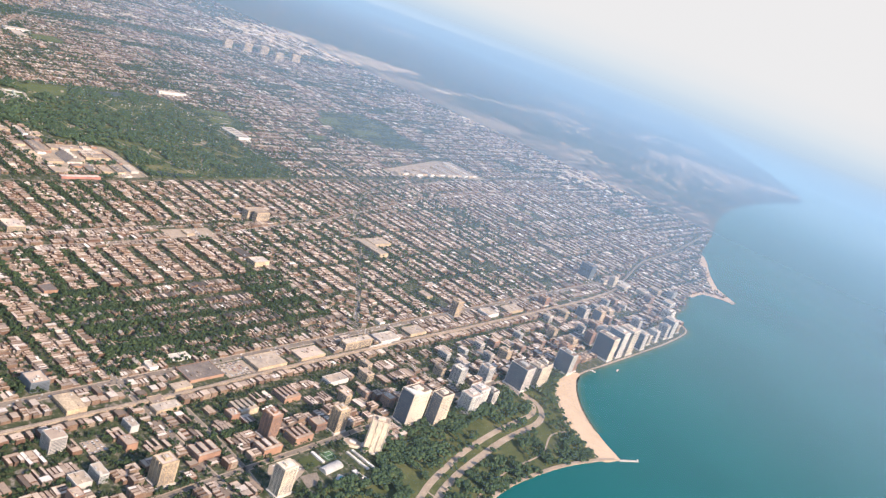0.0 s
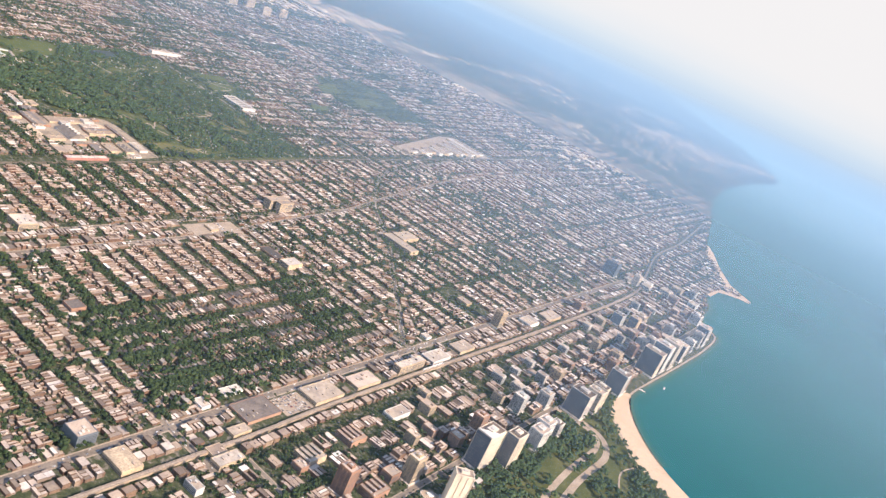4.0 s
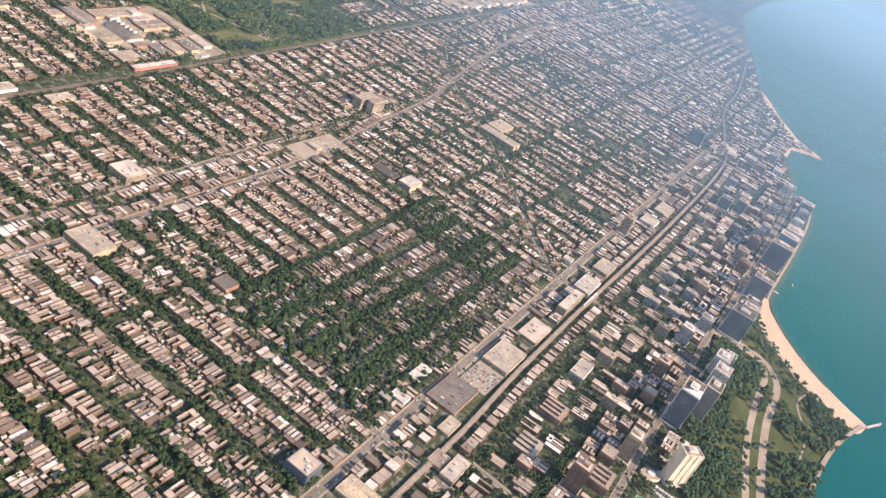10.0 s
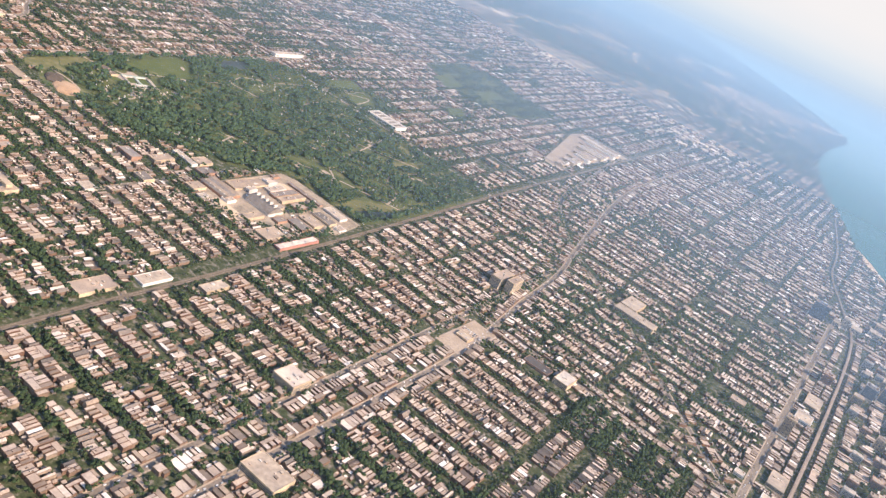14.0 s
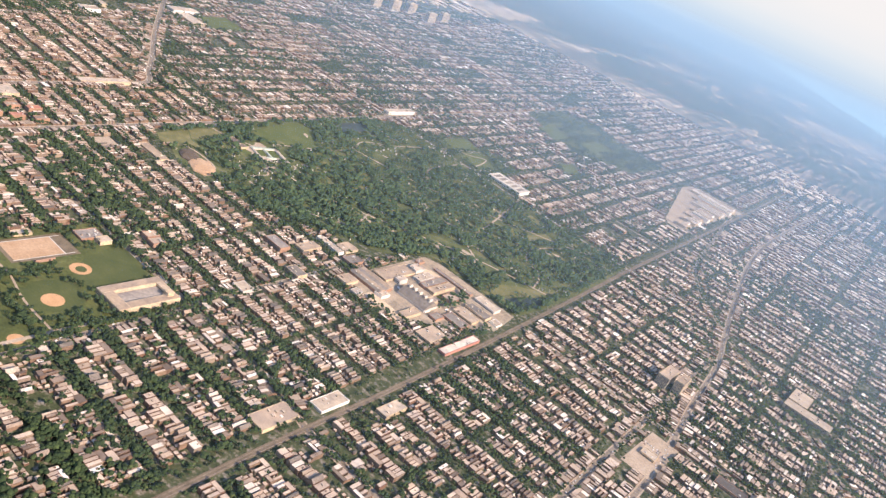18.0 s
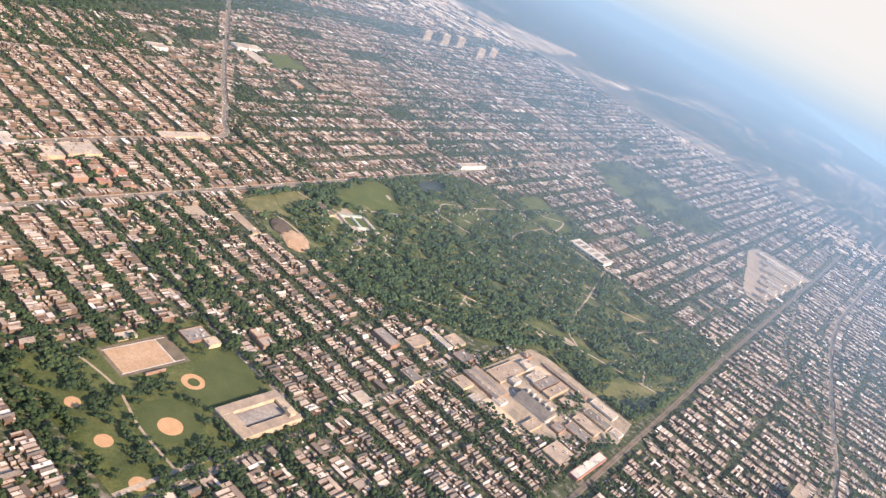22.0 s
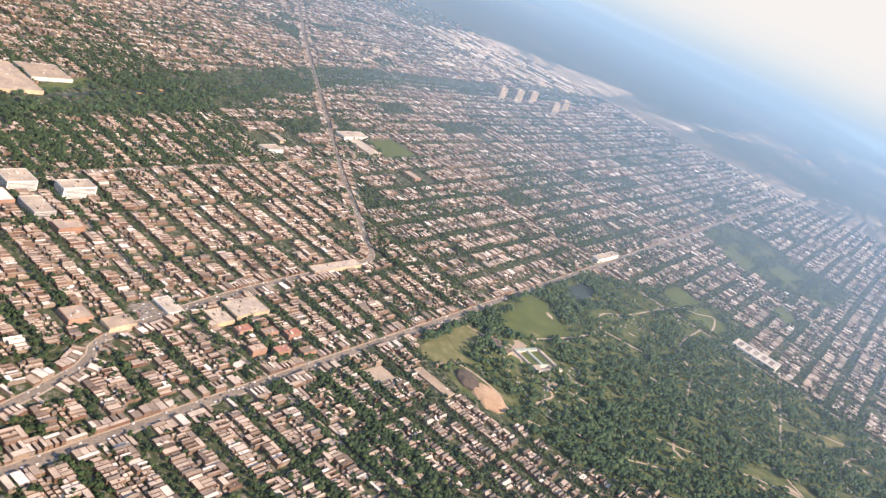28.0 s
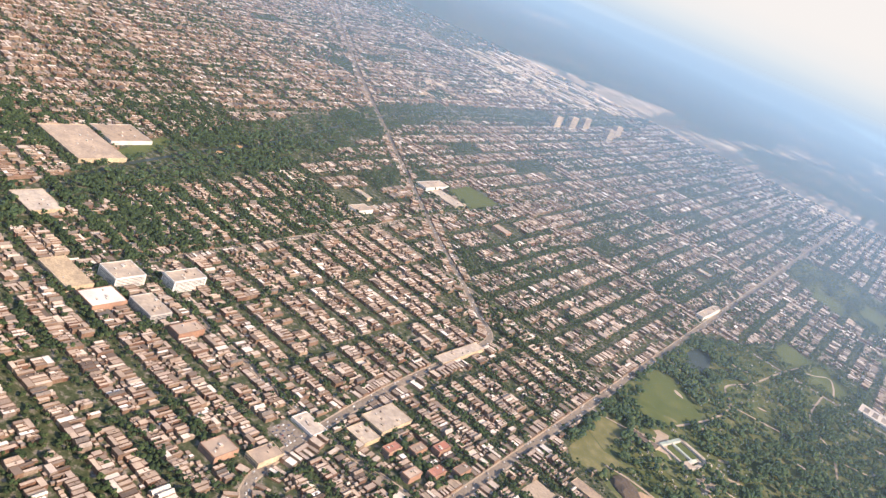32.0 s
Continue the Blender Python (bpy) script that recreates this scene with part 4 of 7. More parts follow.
raise_halls(("store", -726, 296, -717, 304, 1.6, CONCRETE, PALE_ROOF, "pale low store on a street corner", "shop", 1),
            ("park_school", -793, 242, -784, 255, 1.6, BROWN, GREY_ROOF, "low dark-roofed school beside the park", "school", 5),
            ("park_school_hall", -783.5, 249, -778, 256, 2.4, TAN_WALL, PALE_ROOF, "pale-roofed school hall beside the park", "school", 1),
            ("apartment_house", -782, 276, -776, 284, 3, BROWN, TAN_ROOF, "red-brown brick courtyard flats by the park", "apartments", 2),
            ("apartment_house", -775, 275, -769, 283, 3, BROWN, TAN_ROOF, "red-brown brick courtyard flats by the park", "apartments", 2),
            ("community_block", -805, 667, -767, 686, 3, WHITE_WALL, PALE_ROOF, "long white-roofed block with dark roof wells", "community centre", 0),
            ("market", -942, 662, -935, 705, 3.5, WHITE_WALL, PALE_ROOF, "white-walled store at a broad crossing", "shop", 4),
            ("bowling_hall", -990, 356, -983, 398, 2.6, TAN_WALL, PALE_ROOF, "long tan-roofed hall on the diagonal avenue", "hall", 5),
            ("supermarket", -984, 244, -970, 253, 2, WHITE_WALL, PALE_ROOF, "white-roofed supermarket beside its car park", "shop", 4),
            ("mall", -967, 262, -955, 273, 2.4, TAN_WALL, PALE_ROOF, "pale-roofed shopping hall on the avenue", "shop", 6),
            ("theatre", -970, 275, -956, 297, 3.4, TAN_WALL, PALE_ROOF, "cream stepped hall with angled roofs", "hall", 6),
            ("parking_deck", -1129, 204, -1102, 218, 3, TAN_WALL, TAN_WALL, "broad cream hospital parking deck", "parking deck", 1),
            ("hospital", -1114, 227, -1099, 244, 6, WHITE_WALL, PALE_ROOF, "white hospital block with green glass corner", "hospital", 6))
raise_halls(("hospital", -1098, 253, -1088, 273, 7, WHITE_WALL, PALE_ROOF, "pale green and white hospital block", "hospital", 5),
            ("hospital", -1085, 226, -1067, 238, 5, CONCRETE, PALE_ROOF, "grey-white hospital wing with flat roof", "hospital", 6),
            ("hospital", -1059, 231, -1051, 246, 4, BROWN, FLAT_ROOF, "red-brown brick hospital annexe", "hospital", 3),
            ("hospital", -1097, 206, -1083, 224, 4, BROWN, FLAT_ROOF, "red brick hospital wing with flat roof", "hospital", 4),
            ("white_school", -1156, 452, -1146, 470, 3, WHITE_WALL, PALE_ROOF, "white-roofed school among trees", "school", 2),
            ("school", -1186, 570, -1174, 604, 3, WHITE_WALL, PALE_ROOF, "white-roofed school beside a playing field", "school", 5),
            ("school", -1170, 570, -1140, 586, 2.6, TAN_WALL, PALE_ROOF, "tan-roofed school hall beside the field", "school", 4),
            ("depot", -1288, 284, -1236, 318, 3, TAN_WALL, TAN_ROOF, "vast tan-roofed depot beside the river woods", "depot", 10),
            ("depot", -1290, 322, -1262, 354, 3, CONCRETE, TAN_ROOF, "tan-roofed concrete depot beside the river woods", "depot", 8),
            ("water_works", -1200, 224, -1176, 243, 2.4, TAN_WALL, PALE_ROOF, "sandy works hall near the river woods", "works", 4))
raise_halls(("tower_block", -986, 196, -976, 208, 3.5, BROWN, FLAT_ROOF, "brick corner block with setbacks", "apartments", 4),
            ("flatiron_shops", -974, 210, -966, 224, 3.0, TAN_WALL, FLAT_ROOF, "tan corner block on the diagonal avenue", "apartments", 3))



def bay_hall(name, x0, y0, x1, y1, h, bays, wall, roof, label, arched=False):
    """A works hall under long parallel roof bays, gabled or as one barrel."""
    claim(rect(x0 - 0.5, y0 - 0.5, x1 + 0.5, y1 + 0.5))
    top = anchor(name, x0, y0, 0, label, "factory")
    w, d = x1 - x0, (y1 - y0) / bays
    part("outer_wall", boxes((0, 0, 0, w, y1 - y0, h)), wall, top)
    for k in range(bays):
        bm, n = bmesh.new(), 8 if arched else 2
        rows = [[bm.verts.new((x, k * d + d * q / n, h + (d * 0.22 * math.sin(math.pi * q / n) if arched else 0.3 * d * (q == 1)))) for q in range(n + 1)] for x in (0, w)]
        for q in range(n):
            bm.faces.new((rows[0][q], rows[1][q], rows[1][q + 1], rows[0][q + 1]))
        bm.faces.new(rows[0]), bm.faces.new(rows[1][::-1])
        part("roof_bay", bm, roof[k % len(roof)], top)
    for k in range(5):
        part("roof_vent", boxes((w * (0.12 + 0.19 * k), d * 0.4, h, w * (0.12 + 0.19 * k) + 0.8, d * 0.6, h + 0.3 * d + 0.3)), CONCRETE, top)


bay_hall("factory", -715, 379, -690, 393, 2.0, 4, BROWN, (GREY_ROOF, TAN_ROOF), "long factory under four parallel brown roof bays")
bay_hall("factory", -687, 395, -665, 410, 1.8, 1, CONCRETE, (GREY_ROOF,), "grey factory hall under a broad arched roof", True)
sheet("sandy_yard", rect(-694, 370, -666, 378), 0.16, SAND, "pale sandy yard in the works", "yard")
sheet("sandy_yard", [(-712, 430), (-699, 445), (-690, 446), (-697, 430)], 0.17, SAND, "pale sandy yard beside the cemetery fence", "yard")
sheet("lawn", rect(-675, 421, -664, 436), 0.18, GRASS, "overgrown patch between works halls", "lawn")
# high school with an open court, beside the ball fields
claim(rect(-742, 223, -720, 260))
school = anchor("court_school", -731, 241.5, 0, "U-shaped tan brick high school round an open court", "school")
for nm, dims in (("west_wing", (-10, -17, 0, -5, 17, 3)), ("south_wing", (-5, -17, 0, 10, -11, 3)), ("east_wing", (5, -11, 0, 10, 17, 3)), ("north_wing", (-5, 13, 0, 5, 17, 3))):
    wing = part(nm, boxes(dims), TAN_WALL, school)
    part("roof_deck", boxes((dims[0] + 0.3, dims[1] + 0.3, 3, dims[3] - 0.3, dims[4] - 0.3, 3.08)), TAN_ROOF, wing)
    part("window_band", boxes((dims[0] + 0.4, dims[1] - 0.03, 0.5, dims[3] - 0.4, dims[1] + 0.02, 0.95), (dims[0] + 0.4, dims[1] - 0.03, 1.5, dims[3] - 0.4, dims[1] + 0.02, 1.95)), DARK_GLASS, wing)
part("stair_tower", boxes((4, 11, 0, 7.5, 14.5, 5)), TAN_WALL, school)
part("court_roof", boxes((-4.5, -10.8, 0, 3.2, 12.6, 1.4)), GREY_ROOF, school, "grey low roof in the court")


def disc(name, x, y, r, z, mat, label, parent=None, squash=1.0, turn=0.0):
    n = 28
    pts = [(x + r * math.cos(a + turn) * (1 if math.cos(a) < 0.5 else squash), y + r * math.sin(a + turn)) for a in (6.2832 * k / n for k in range(n))]
    return sheet(name, pts, z, mat, label, "ball field", parent=parent)


# sports grounds
TRACK = patchy("dusty_pitch", [(0.3, (0.4, 0.25, 0.15)), (0.7, (0.5, 0.34, 0.22))], 0.1, depth=0.25)
OUTFIELD = patchy("mown_outfield", [(0.3, (0.07, 0.095, 0.03)), (0.7, (0.115, 0.13, 0.045))], 0.08, depth=0.12)
PARK_TURF = patchy("sports_turf", [(0.3, (0.055, 0.073, 0.024)), (0.7, (0.088, 0.1, 0.036))], 0.08, depth=0.15)
sheet("outfield", [(-771, 237), (-772, 258), (-747, 258), (-744, 224), (-757, 222)], 0.14, PARK_TURF, "even green baseball outfield", "lawn")
disc("outfield_south", -744, 206, 13, 0.13, PARK_TURF, "green outfield round a clay infield")
for x, y, r in ((-761, 228.5, 5.3), (-741, 203.5, 5.2), (-744, 176, 3.6), (-767, 176, 3.2), (-720, 176, 3.6)):
    disc("infield", x, y, r, 0.2, CLAY, "orange clay baseball infield")
    claim(rect(x - r - 3, y - r - 3, x + r + 3, y + r + 3))
disc("infield_grass", -760.5, 228.5, 2.7, 0.26, PARK_TURF, "grass square inside the clay infield")
for poly in (rect(-800, 162, -714, 264),):
    claim(poly, True, False)
claim(rect(-772, 222, -743, 260)), claim([(-756, 194), (-730, 194), (-730, 216), (-756, 216)])
claim(rect(-793, 198, -768, 236))
sheet("stadium_ground", rect(-794, 201, -773.5, 236), 0.14, TRACK_BED, "worn brown surround of the stadium pitch", "stadium")
sheet("stadium_pitch", rect(-791.5, 203, -775.5, 228.5), 0.2, TRACK, "worn orange-brown football pitch", "sports pitch")
for x0_, y0_, x1_, y1_ in ((-792, 202.4, -791.5, 234), (-775.5, 202.4, -775, 234), (-791.5, 228.5, -775.5, 229)):
    sheet("pitch_edge", rect(x0_, y0_, x1_, y1_), 0.22, CONCRETE, "pale kerb along the pitch", "kerb")
stand = anchor("grandstand", -772, 216, 0, "red-brown brick grandstand beside the pitch", "grandstand")
for k in range(4):
    part("seat_step", boxes((-1 + 0.5 * k, -5, 0, -0.5 + 0.5 * k, 5, 0.4 + 0.4 * k)), BROWN, stand)
building("field_house", -799.5, 212, -795, 222, 1.5, TAN_WALL, PALE_ROOF, "small white-roofed field house", "pavilion", 1)
strip("park_path", smooth_line([(-800, 190), (-770, 196), (-745, 192), (-719, 192)]), 0.6, 0.2, PAVED, "pale footpath across the park", "path")
strip("park_road", np.array([(-719, 165), (-719.5, 190), (-720, 218)]), 1.1, 0.22, PAVED, "pale service road beside the school", "road")

# lakeside: drive, beach edge, pier, club grounds
DRIVE_W = smooth_line([(-140, 150), (-160, 270), (-177, 330), (-187, 358), (-193, 382), (-199, 412), (-203, 448), (-204, 476), (-205, 498), (-212, 512), (-226, 514), (-246, 512)], 5)
DRIVE_E = smooth_line([(-133, 150), (-153, 270), (-169, 332), (-180, 363), (-186, 388), (-190, 414), (-194, 444), (-195, 468), (-196, 494), (-203, 510), (-214, 518), (-232, 519)], 5)
for nm, ln, hw_ in (("drive_west", DRIVE_W, 2.0), ("drive_east", DRIVE_E, 2.3)):
    strip("road_" + nm, ln, hw_, 0.2, PAVED, "pale concrete lakeside expressway", "road")
    claim_line(ln, hw_ + 0.4)
strip("cycle_path", smooth_line([(-150, 330), (-166, 380), (-172, 420), (-172, 460), (-182, 490), (-178, 512)]), 0.6, 0.19, PAVED, "pale cycle path through the park", "path")
strip("park_path", smooth_line([(-182, 512), (-196, 530), (-210, 545), (-222, 560)]), 0.6, 0.21, PAVED, "pale footpath behind the beach", "path")
strip("seawall", offset_line(SHORE[(SHORE[:, 1] > 330) & (SHORE[:, 1] < 513)], 1.3), 1.3, 0.8, PAVED, "curved concrete seawall along the lake", "seawall", thick=0.9)
pier = anchor("pier", -136, 522, math.degrees(math.atan2(15, 8)), "narrow concrete pier reaching into the lake", "pier")
part("deck", boxes((-8, -0.7, 0, 9, 0.7, 0.7)), CONCRETE, pier)
part("beacon", boxes((8, -0.3, 0.7, 8.6, 0.3, 1.8)), WHITE_WALL, pier)
jetty = anchor("breakwater", -262, 1073, 18, "sandy stone breakwater reaching into the lake", "breakwater")
part("stones", boxes((-20, -1.6, 0, 18, 1.6, 0.6)), SAND, jetty)
sheet("far_beach", [(-278, 1008), (-279, 1050), (-244, 1088), (-282, 1118), (-313, 1174), (-345, 1245), (-363, 1279), (-368, 1278), (-345, 1215), (-327, 1170), (-306, 1100), (-295, 1060), (-288, 1012)], 0.18, SAND, "far sand beach along the lake", "beach")
for x, y, turn_ in ((-213, 659, 100), (-222, 628, 20)):
    boat = anchor("dinghy" if x > -215 else "motor_boat", x, y, turn_, "small white boat lying off the shore", "boat", z=0.1)
    bm = bmesh.new()
    v_ = [bm.verts.new(p) for p in ((-2.2, -0.6, 0), (1.6, -0.6, 0), (2.6, 0, 0), (1.6, 0.6, 0), (-2.2, 0.6, 0), (-2.2, -0.7, 0.5), (1.6, -0.7, 0.5), (2.9, 0, 0.6), (1.6, 0.7, 0.5), (-2.2, 0.7, 0.5))]
    for k in range(5):
        bm.faces.new((v_[k], v_[(k + 1) % 5], v_[(k + 1) % 5 + 5], v_[k + 5]))
    bm.faces.new(v_[5:])
    part("hull", bm, WHITE_WALL, boat)
    part("cabin", boxes((-1.0, -0.4, 0.5, 0.6, 0.4, 0.95)), WHITE_WALL, boat)
claim(rect(-240, 280, -208, 342), True, False)
for r_ in ((-234.5, 318.5, -228.5, 326.5), (-238.5, 301.5, -228.5, 313.5), (-239.5, 281.5, -227.5, 299.5), (-216.5, 310.5, -211, 316.5), (-230, 327, -211, 337), (-228, 299, -211, 324)):
    claim(rect(*r_))
sheet("tennis_court", rect(-236, 316.5, -228.5, 325), 0.2, varied("court_green", [(0, (0.09, 0.17, 0.08)), (1, (0.1, 0.19, 0.09))], depth=0.1), "green tennis court of the club", "tennis court")
for x0_, y0_, x1_, y1_ in ((-235.2, 317.6, -229.3, 317.8), (-235.2, 323.7, -229.3, 323.9), (-235.2, 317.8, -235, 323.7), (-229.5, 317.8, -229.3, 323.7), (-232.4, 317.8, -232.2, 323.7)):
    sheet("court_line", rect(x0_, y0_, x1_, y1_), 0.23, WHITE_WALL, "white painted line of the tennis court", "court line")
sheet("club_lawn", rect(-237, 300.5, -228, 311.5), 0.19, PARK_TURF, "square green lawn of the club", "lawn")
sheet("car_park", [(-240, 284), (-238.2, 300), (-228.2, 300), (-223.5, 288.3), (-225.9, 277), (-234.7, 278.5)], 0.19, PAVED, "pale car park of the club", "car park")
sheet("car_park", [(-225.4, 292.8), (-224, 304), (-215.8, 299.9), (-216, 290.2)], 0.2, ASPHALT, "small grey car park of the club", "car park")
claim([(-240, 284), (-238.2, 300), (-228.2, 300), (-223.5, 288.3), (-225.9, 277), (-234.7, 278.5)]), claim(rect(-225.5, 290, -215.5, 304.5))
sheet("pool_deck", [(-217.6, 314.3), (-211, 319), (-209.2, 312.9), (-214.6, 308.8)], 0.2, CONCRETE, "pale paved deck round the pool", "terrace")
sheet("swimming_pool", [(-215.9, 314.2), (-212, 316.6), (-210.8, 314), (-214.2, 311.2)], 0.23, varied("pool_water", [(0, (0.1, 0.5, 0.45)), (1, (0.12, 0.55, 0.5))], rough=0.1, depth=0.05), "turquoise swimming pool of the club", "swimming pool")
# indoor court hall under a barrel roof
barn = anchor("court_hall", -223.2, 314, 4, "pale indoor court hall under a round roof", "sports hall")
bm = bmesh.new()
arch = [[bm.verts.new((2.9 * math.cos(math.pi * q / 10), y, 0.6 + 1.5 * math.sin(math.pi * q / 10))) for q in range(11)] for y in (-7, 7)]
for q in range(10):
    bm.faces.new((arch[0][q], arch[1][q], arch[1][q + 1], arch[0][q + 1]))
bm.faces.new(arch[0][::-1]), bm.faces.new(arch[1])
bmesh.ops.recalc_face_normals(bm, faces=bm.faces[:])
part("barrel_roof", bm, GREY_CONC, barn)
part("outer_wall", boxes((-2.9, -7, 0, 2.9, 7, 0.6)), CONCRETE, barn)
for k in range(6):
    part("roof_rib", boxes((-0.25, -6.2 + k * 2.4, 2.08, 0.25, -5.9 + k * 2.4, 2.16)), WHITE_WALL, barn)
claim(rect(-227, 306, -219.5, 322))
building("club_pavilion", -238.5, 312.4, -228.5, 314.2, 0.9, WHITE_WALL, WHITE_WALL, "long low white pavilion beside the lawn", "pavilion", 0, bands=False)
building("club_wing", -215.5, 322.6, -210.5, 325.4, 1.2, WHITE_WALL, WHITE_WALL, "white club pavilion by the pool", "club house", 2)
building("club_wing", -210, 323.4, -205.5, 326.2, 1.0, WHITE_WALL, WHITE_WALL, "low white club wing in the gardens", "club house", 1)
rotunda = anchor("rotunda", -234.6, 342, 35, "low oval pink-roofed hall beside the tower", "hall")
for nm, r0_, z0_, z1_, mat_ in (("outer_wall", 1.0, 0, 1.5, CREAM), ("roof_deck", 0.93, 1.5, 1.6, TAN_ROOF), ("lantern", 0.4, 1.6, 2.2, WHITE_WALL)):
    bm = bmesh.new()
    bmesh.ops.create_cone(bm, cap_ends=True, segments=28, radius1=r0_, radius2=r0_, depth=z1_ - z0_, matrix=Matrix.Diagonal((5.4, 3.6, 1, 1)) @ Matrix.Translation((0, 0, (z0_ + z1_) / 2)))
    part(nm, bm, mat_, rotunda)
claim(rect(-240, 337.5, -229, 346.5))
for row_y in (333.2, 337.4):
    cabins = anchor("cabin_row", -221.2, row_y, 1, "long row of white beach cabins with ribbed roofs", "cabins", "beach cabins")
    for k in range(11):
        part("cabin", boxes((-8.8 + k * 1.6, -0.8, 0, -7.6 + k * 1.6, 0.8, 0.9)), WHITE_WALL, cabins)
    part("walkway", boxes((-8.8, 0.8, 0, 8.4, 1.25, 0.2)), CONCRETE, cabins)
claim(rect(-231, 331.5, -211.5, 339.5))
# streets to the lake and the boulevard beside the club
for nm, pts, hw_ in (("road_cross", [(-300, 273), (-282, 272.6), (-264, 272), (-246, 270.6), (-229, 268)], 1.0), ("road_boulevard", [(-241.5, 180), (-242.4, 240), (-243, 321), (-244.5, 400), (-246, 510)], 1.3)):
    strip(nm, np.array(pts, float), hw_ + 0.7, 0.11, PAVED, "pale concrete pavement beside the lakeside street", "pavement")
    strip(nm, np.array(pts, float), hw_, 0.2, ASPHALT, "grey asphalt street near the lake")
    claim_line(pts, hw_ + 0.6)


def comb_flats(x0, y0, x1, y1, h, wings, wall, roof, label):
    """Flats with parallel wings to the west of a spine, narrow courts between them."""
    claim(rect(x0 - 0.5, y0 - 0.5, x1 + 0.5, y1 + 0.5))
    top = anchor("comb_flats", (x0 + x1) / 2, (y0 + y1) / 2, 0, label, "apartments", "comb-shaped flats")
    w, d = (x1 - x0) / 2, (y1 - y0) / 2
    pitch = 2 * d / (wings - 0.4)
    for dims in [(w - 2.2, -d, 0, w, d, h)] + [(-w, -d + k * pitch, 0, w - 2.2, -d + k * pitch + pitch * 0.6, h) for k in range(wings)]:
        wing = part("wing", boxes(dims), wall, top)
        part("roof_deck", boxes((dims[0] + 0.2, dims[1] + 0.2, h, dims[3] - 0.2, dims[4] - 0.2, h + 0.05)), roof, wing)
        bm = bmesh.new()
        ring_into(bm, dims[0], dims[1], dims[3], dims[4], h, h + 0.22, 0.18)
        part("parapet", bm, wall, wing)
        part("stair_head", boxes((dims[3] - 1.2, dims[1] + 0.5, h + 0.05, dims[3] - 0.5, dims[1] + 1.2, h + 0.6)), CONCRETE, wing)
        for q in range(int(h / 0.9)):
            part("window_band", boxes((dims[0] + 0.2, dims[1] - 0.03, 0.4 + q * 0.9, dims[3] - 0.2, dims[1] + 0.02, 0.8 + q * 0.9)), DARK_GLASS, wing)


comb_flats(-255.5, 284.5, -246, 297.5, 4.4, 3, BROWN, PALE_ROOF, "red-brown brick flats in parallel wings")
comb_flats(-257, 308, -247, 321.5, 4.4, 4, BROWN, TAN_ROOF, "red-brown brick flats with four narrow wings")
comb_flats(-267, 251, -256.5, 264.5, 3.8, 3, BROWN, PALE_ROOF, "brick flats with pale-roofed parallel wings")
comb_flats(-292, 296, -281, 309, 3.6, 4, TAN_WALL, PALE_ROOF, "tan brick flats with four narrow wings")
comb_flats(-294, 330, -282, 343, 3.6, 4, BROWN, TAN_ROOF, "brick flats with four narrow tan-roofed wings")
strip("park_path", np.array([(-184, 351.5), (-172, 352.7), (-157, 353.2)]), 0.6, 0.24, PAVED, "pale footpath crossing the lakeside drive", "path")
sheet("car_park", rect(-293, 208, -283, 218), 0.2, PAVED, "tan car park among flats", "car park")
claim(rect(-294, 207, -282, 219))
sheet("car_park", rect(-984, 230, -970, 243), 0.2, ASPHALT, "grey car park before the supermarket", "car park")
claim(rect(-985, 229, -969, 244))
sheet("car_park", rect(-899, 314, -887, 328), 0.2, PAVED, "tan yard among houses", "car park")
claim(rect(-899, 314, -887, 328))
sheet("car_park", rect(-523, 400, -505, 446), 0.2, PAVED, "broad tan car park along the shopping street", "car park")
claim(rect(-523, 400, -505, 446))
sheet("car_park", rect(-332, 316, -317, 337), 0.2, PAVED, "pale car park beside the viaduct", "car park")
claim(rect(-332, 316, -317, 337))

# cemetery: lawns, pond, halls, earth mound, drives
CEM_FIELDS = [([(-909, 399), (-909, 426), (-893, 423), (-892, 390)], "dry mown lawn beside the street"), ([(-905, 461), (-917, 512), (-912, 525), (-875, 506), (-872, 483), (-881, 456), (-893, 449)], "bright open cemetery lawn"),
              ([(-880, 685), (-880, 730), (-864, 724), (-851, 721), (-856, 675)], "open cemetery lawn"), ([(-850, 710), (-839, 718), (-818, 700), (-817, 667), (-833, 668), (-845, 672)], "open cemetery lawn with drives"),
              ([(-883, 551), (-881, 582), (-873, 571), (-878, 547)], "open cemetery lawn"), ([(-904, 369), (-907, 397), (-892, 389), (-877, 390), (-882, 377), (-886, 366), (-897, 362)], "dry lawn before the spoil bank"),
              ([(-888, 404), (-886, 424), (-868, 412), (-853, 408), (-846, 393), (-854, 387), (-869, 390)], "lawn with scattered trees before the halls"), ([(-882, 427), (-878, 457), (-850, 443), (-855, 425), (-871, 420)], "lawn round the memorial halls"),
              ([(-891, 646), (-874, 658), (-854, 641), (-868, 624)], "open cemetery lawn among trees"), ([(-713, 587), (-708, 620), (-695, 621), (-699, 591)], "dry glade among the cemetery trees"),
              ([(-754, 638), (-725, 641), (-716, 640), (-723, 625)], "dry lawn at the cemetery edge"), ([(-673, 475), (-666, 495), (-648, 524), (-638, 550), (-640, 526), (-657, 468)], "dry lawn beside the narrow pond")]
DRY = patchy("dry_lawn", [(0.3, (0.115, 0.12, 0.048)), (0.55, (0.165, 0.155, 0.068)), (0.75, (0.25, 0.21, 0.11))], 0.12, depth=0.18)
